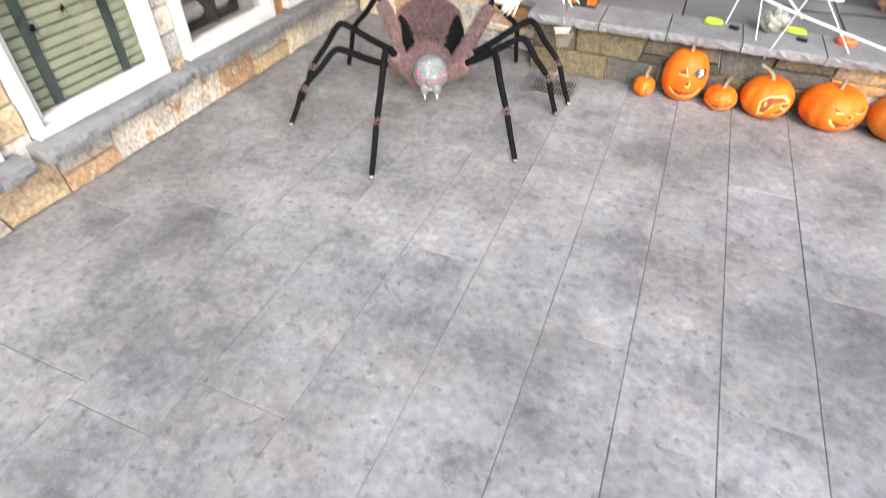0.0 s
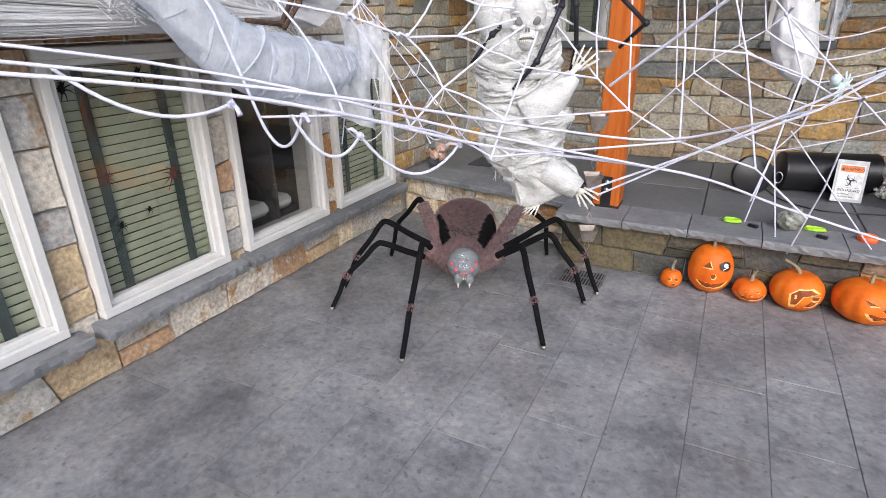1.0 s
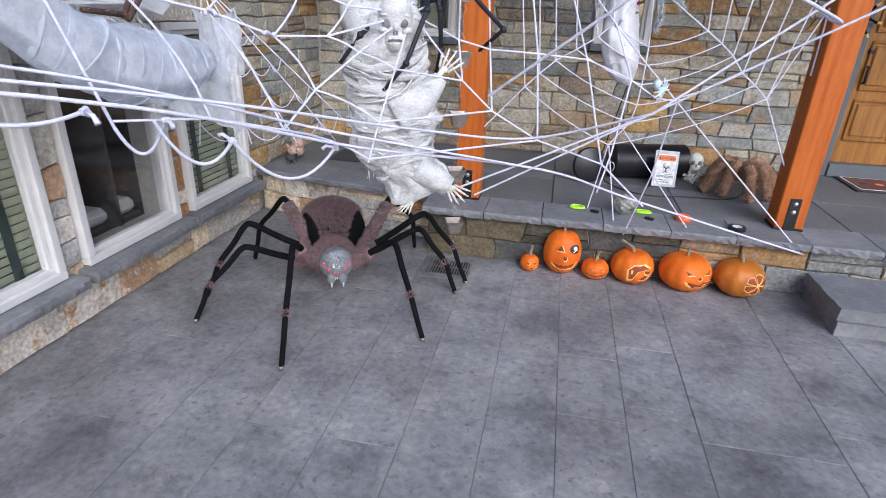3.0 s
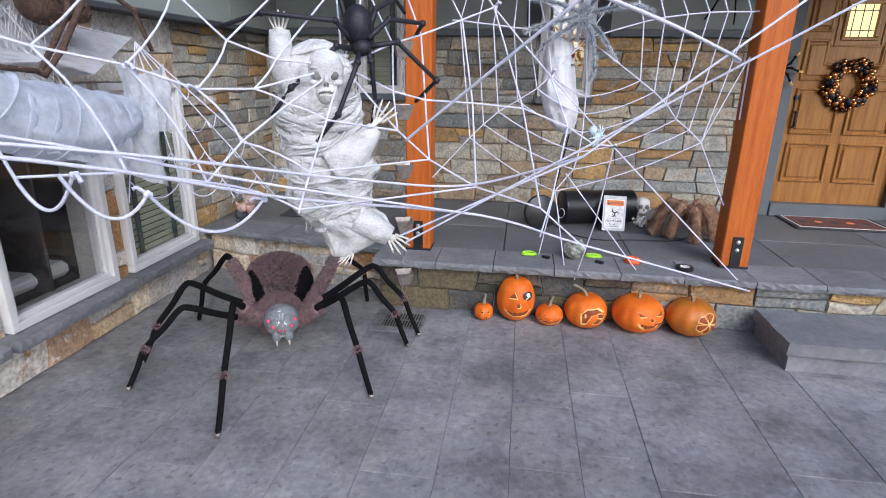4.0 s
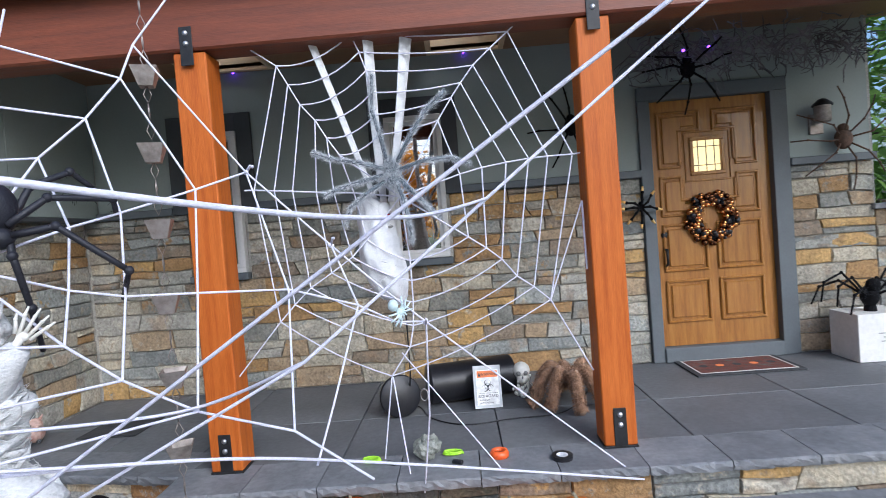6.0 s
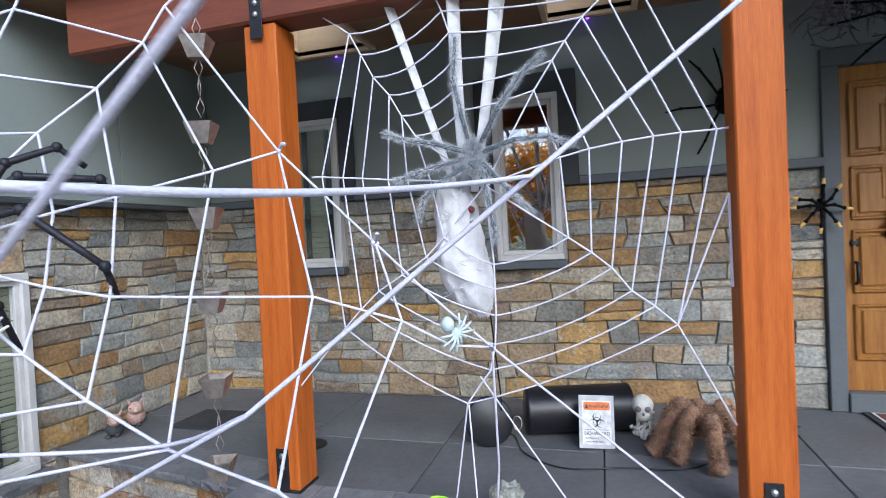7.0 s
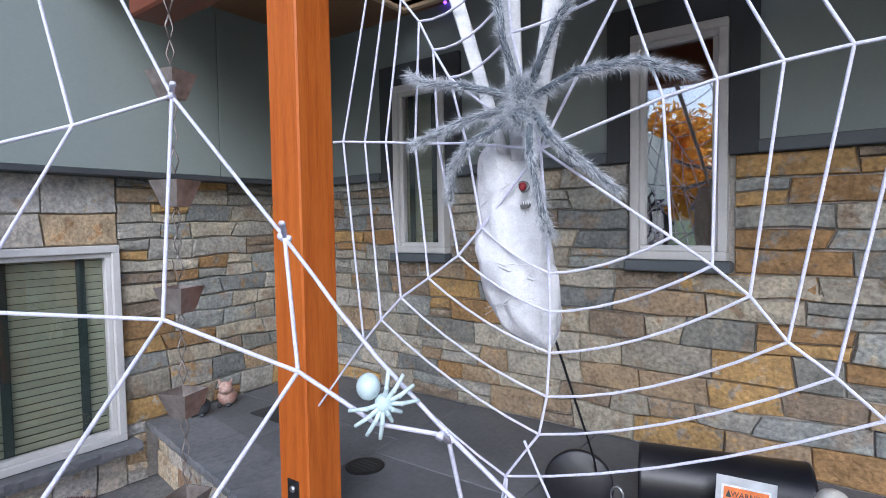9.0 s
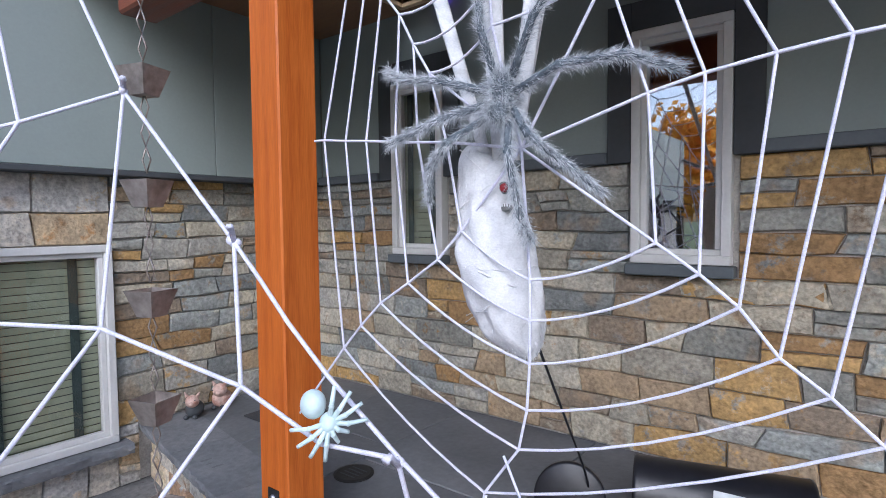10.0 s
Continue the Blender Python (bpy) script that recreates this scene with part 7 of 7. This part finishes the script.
# dark spidery garland over the door, with purple bulbs
g = Geo()
for _ in range(420):
    a = Vector((rng.uniform(4.5, 6.3), BACK - 0.12 - rng.uniform(0, 0.35), 2.80 + rng.gauss(0, 0.07)))
    p = [a]
    d = Vector((rng.gauss(0, 1), rng.gauss(0, 0.5), rng.gauss(-0.2, 0.8))).normalized()
    for k in range(3):
        d = (d + Vector((rng.gauss(0, 0.5), rng.gauss(0, 0.3), rng.gauss(-0.1, 0.5)))).normalized()
        p.append(p[-1] + d * 0.05)
    g.tube(p, [0.006, 0.005, 0.004, 0.002], 4, cap=False)
solid("garland", g, surf("dark_garland", [(0.02, 0.019, 0.023), (0.30, 0.29, 0.32)], scale=3, rough=0.9, bump=0), "tangled black and grey Halloween garland over the door", "garland", kind="stuff")
for p in ((4.82, 1.15, 2.76), (3.25, 1.63, TOP - 0.009), (5.05, 1.25, 2.80), (1.34, 1.63, TOP - 0.009)):
    solid("fairy_bulb", Geo().ball(p, 0.011, None, 8, 6), M_PURPLE, "small glowing purple fairy light", "fairy light", "fairy lights", smooth=True)

# ---- garden beyond the house and across the lawn ----
def tree(x, y, h, crown, mat, label, n=2600, leaf=0.10, trunk=0.16, low=0.35):
    t = thing("tree", label, "tree", "garden trees", at=(x, y, -0.03))
    tips = []
    g = Geo()
    g.tube(bend([(0, 0, 0), (rng.uniform(-0.1, 0.1), 0.05, h * 0.4), (rng.uniform(-0.2, 0.2), 0, h * 0.9)], 5), [trunk * (1 - 0.085 * k) for k in range(11)], 9)
    for k in range(16):
        z = h * rng.uniform(low, 0.85)
        a = rng.uniform(0, 2 * math.pi)
        l = crown * rng.uniform(0.5, 1.0) * (1.1 - 0.6 * (z / h - low))
        e = Vector((math.cos(a) * l, math.sin(a) * l, z + l * 0.35))
        g.tube([Vector((0, 0, z)), Vector((0, 0, z)).lerp(e, 0.5) + Vector((0, 0, 0.1)), e], [trunk * 0.35, trunk * 0.2, 0.015], 6)
        tips += [Vector((0, 0, z)).lerp(e, f) for f in (0.5, 0.75, 1.0)]
    tips.append(Vector((0, 0, h)))
    part("trunk", g, M_BARK, t, smooth=True)
    q = Geo()
    for _ in range(n):
        c = rng.choice(tips) + Vector((rng.gauss(0, 1), rng.gauss(0, 1), rng.gauss(0, 0.8))) * crown * 0.22
        u = Vector((rng.gauss(0, 1), rng.gauss(0, 1), rng.gauss(0, 1))).normalized()
        v = u.orthogonal().normalized()
        s = leaf * rng.uniform(0.6, 1.3)
        q.add([c - u * s, c + v * s * 0.5, c + u * s, c - v * s * 0.5], [(0, 1, 2, 3)])
    part("crown", q, mat, t, kind="stuff")


tree(9.3, 4.2, 5.5, 1.9, M_LEAF, "tall green tree beyond the house corner", 5200, 0.10, 0.15, 0.1)
tree(10.8, 2.2, 4.2, 1.7, M_LEAF, "dense green shrub tree beside the garden", 4200, 0.10, 0.12, 0.05)
tree(8.6, 6.8, 6.0, 2.0, M_LEAF, "green tree behind the house", 3600, 0.12, 0.16, 0.1)
tree(11.6, 5.6, 3.0, 1.2, M_LEAFY, "yellow autumn tree behind the green shrubs", 1800, 0.10, 0.1, 0.1)
tree(0.6, -17.5, 5.0, 2.2, M_LEAFY, "orange autumn maple across the lawn", 2600, 0.18, 0.18, 0.25)
tree(-3.2, -21.0, 6.0, 2.6, M_LEAFY, "yellow autumn maple across the lawn", 4200, 0.22, 0.25, 0.3)
tree(7.6, -26.0, 6.5, 2.8, M_LEAFY, "red-orange autumn maple at the lawn's edge", 1500, 0.22, 0.22, 0.3)
tree(-8.0, -16.0, 8.0, 3.2, M_LEAF, "green tree across the lawn", 3600, 0.22, 0.25, 0.2)
tree(10.5, -17.0, 8.5, 3.2, M_LEAF, "green tree at the far side of the lawn", 3600, 0.22, 0.25, 0.2)

# white gauze strung at the house corner
for pts, r in (([(6.62, 1.50, 3.0), (6.63, 1.50, 2.3), (6.62, 1.52, 1.80)], 0.014), ([(6.62, 1.52, 1.80), (7.0, 1.40, 1.52), (7.6, 1.25, 1.30)], 0.045), ([(6.62, 1.52, 1.74), (6.95, 1.38, 1.05), (7.20, 1.25, 0.42)], 0.03), ([(6.62, 1.52, 1.80), (7.1, 1.45, 1.68), (7.7, 1.40, 1.62)], 0.03), ([(6.60, 1.40, 0.55), (6.9, 1.25, 0.43), (7.4, 1.1, 0.40)], 0.03)):
    q = bend(pts, 6)
    solid("gauze_strap", Geo().tube(q, [r * (1 - 0.35 * math.sin(math.pi * i / (len(q) - 1))) for i in range(len(q))], 10, flat=0.35), M_GAUZE, "stretched white gauze beside the house corner", "gauze strap", "corner gauze", smooth=True)

# fake insects stuck to the first windows
def bug(y, z, s, mat, label):
    g = Geo().ball((-0.064, y, z), (0.006, s * 0.28, s * 0.4), None, 10, 6)
    g.ball((-0.064, y + s * 0.1, z + s * 0.42), (0.005, s * 0.16, s * 0.18), None, 8, 5)
    for k in range(8):
        a = radians(20 + 45 * k + rng.uniform(-12, 12))
        d = Vector((0, math.cos(a), math.sin(a)))
        p = Vector((-0.064, y, z))
        g.tube([p, p + d * s * 0.5 + Vector((0.008, 0, 0)), p + d * s * rng.uniform(0.8, 1.2) + Vector((0, 0, -s * 0.2))], [s * 0.07, s * 0.05, s * 0.02], 5)
    solid("fake_insect", g, mat, label, "insect prop", "window insects", smooth=True)


M_BLOOD = surf("dark_red_rubber", [(0.05, 0.011, 0.008), (0.13, 0.025, 0.014)], scale=30, rough=0.5, bump=0.2)
bug(-2.235, 0.93, 0.036, M_BLOOD, "small red rubber spider stuck on the window")
bug(-1.905, 0.87, 0.062, M_BLOOD, "dark red rubber spider stuck on the window")
bug(-2.07, 0.73, 0.027, M_BLACK, "dark rubber fly stuck on the window")
bug(-2.225, 0.695, 0.036, M_BLACK, "small black rubber spider stuck on the window")
bug(-2.33, 1.33, 0.05, M_BLACK, "black rubber spider high on the window")
bug(-1.98, 1.36, 0.055, M_BLACK, "large black rubber spider high on the window")

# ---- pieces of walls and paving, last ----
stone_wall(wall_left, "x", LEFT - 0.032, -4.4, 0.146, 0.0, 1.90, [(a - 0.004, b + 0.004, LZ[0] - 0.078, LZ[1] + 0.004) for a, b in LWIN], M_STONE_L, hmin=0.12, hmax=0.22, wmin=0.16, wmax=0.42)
stone_wall(wall_left, "x", LEFT - 0.032, 0.148, PL - 0.03, 0.0, PORCH, [], M_STONE_L)
# same wall under the porch roof: the greyer, darker palette carries its shade
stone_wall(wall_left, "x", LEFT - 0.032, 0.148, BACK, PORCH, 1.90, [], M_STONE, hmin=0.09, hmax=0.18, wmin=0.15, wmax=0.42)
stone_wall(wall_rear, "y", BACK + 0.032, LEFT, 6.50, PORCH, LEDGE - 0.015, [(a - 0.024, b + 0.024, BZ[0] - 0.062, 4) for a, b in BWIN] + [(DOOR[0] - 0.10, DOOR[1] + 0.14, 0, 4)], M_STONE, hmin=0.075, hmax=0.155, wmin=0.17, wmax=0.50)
stone_wall(pier, "y", BACK + 0.032, 6.50, 6.86, PORCH, 1.50, [], M_STONE)
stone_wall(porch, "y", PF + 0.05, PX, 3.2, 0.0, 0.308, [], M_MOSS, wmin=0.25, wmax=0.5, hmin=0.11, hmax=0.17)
stone_wall(porch, "y", PF + 0.05, 3.2, 8.0, 0.0, 0.308, [], M_STONE, wmin=0.2, wmax=0.5, hmin=0.11, hmax=0.17)
stone_wall(porch_left, "y", 0.05, 0.0, 1.57, 0.0, 0.308, [], M_STONE_L, wmin=0.2, wmax=0.45, hmin=0.11, hmax=0.17)

SLABS = [-0.08, 0.30, 0.85, 1.18, 1.52, 1.84, 2.16, 2.46, 2.76, 3.06, 3.62, 4.0, 4.6, 4.95, 5.6, 6.2, 6.9, 7.6, 8.4, 9.3]
for a, b in zip(SLABS, SLABS[1:]):
    y = PF + 0.04 if b > PX else PL + 0.04
    first = True
    while y > -6.0:
        h = rng.uniform(0.42, 0.95) if not first else rng.uniform(0.25, 0.8)
        first = False
        t = rng.uniform(-0.001, 0.001)
        ob = part("slab", Geo().box(a + 0.001, b - 0.001, y - h + 0.001, y - 0.001, -0.02, t, 0.0022), M_SLAB, patio)
        y -= h
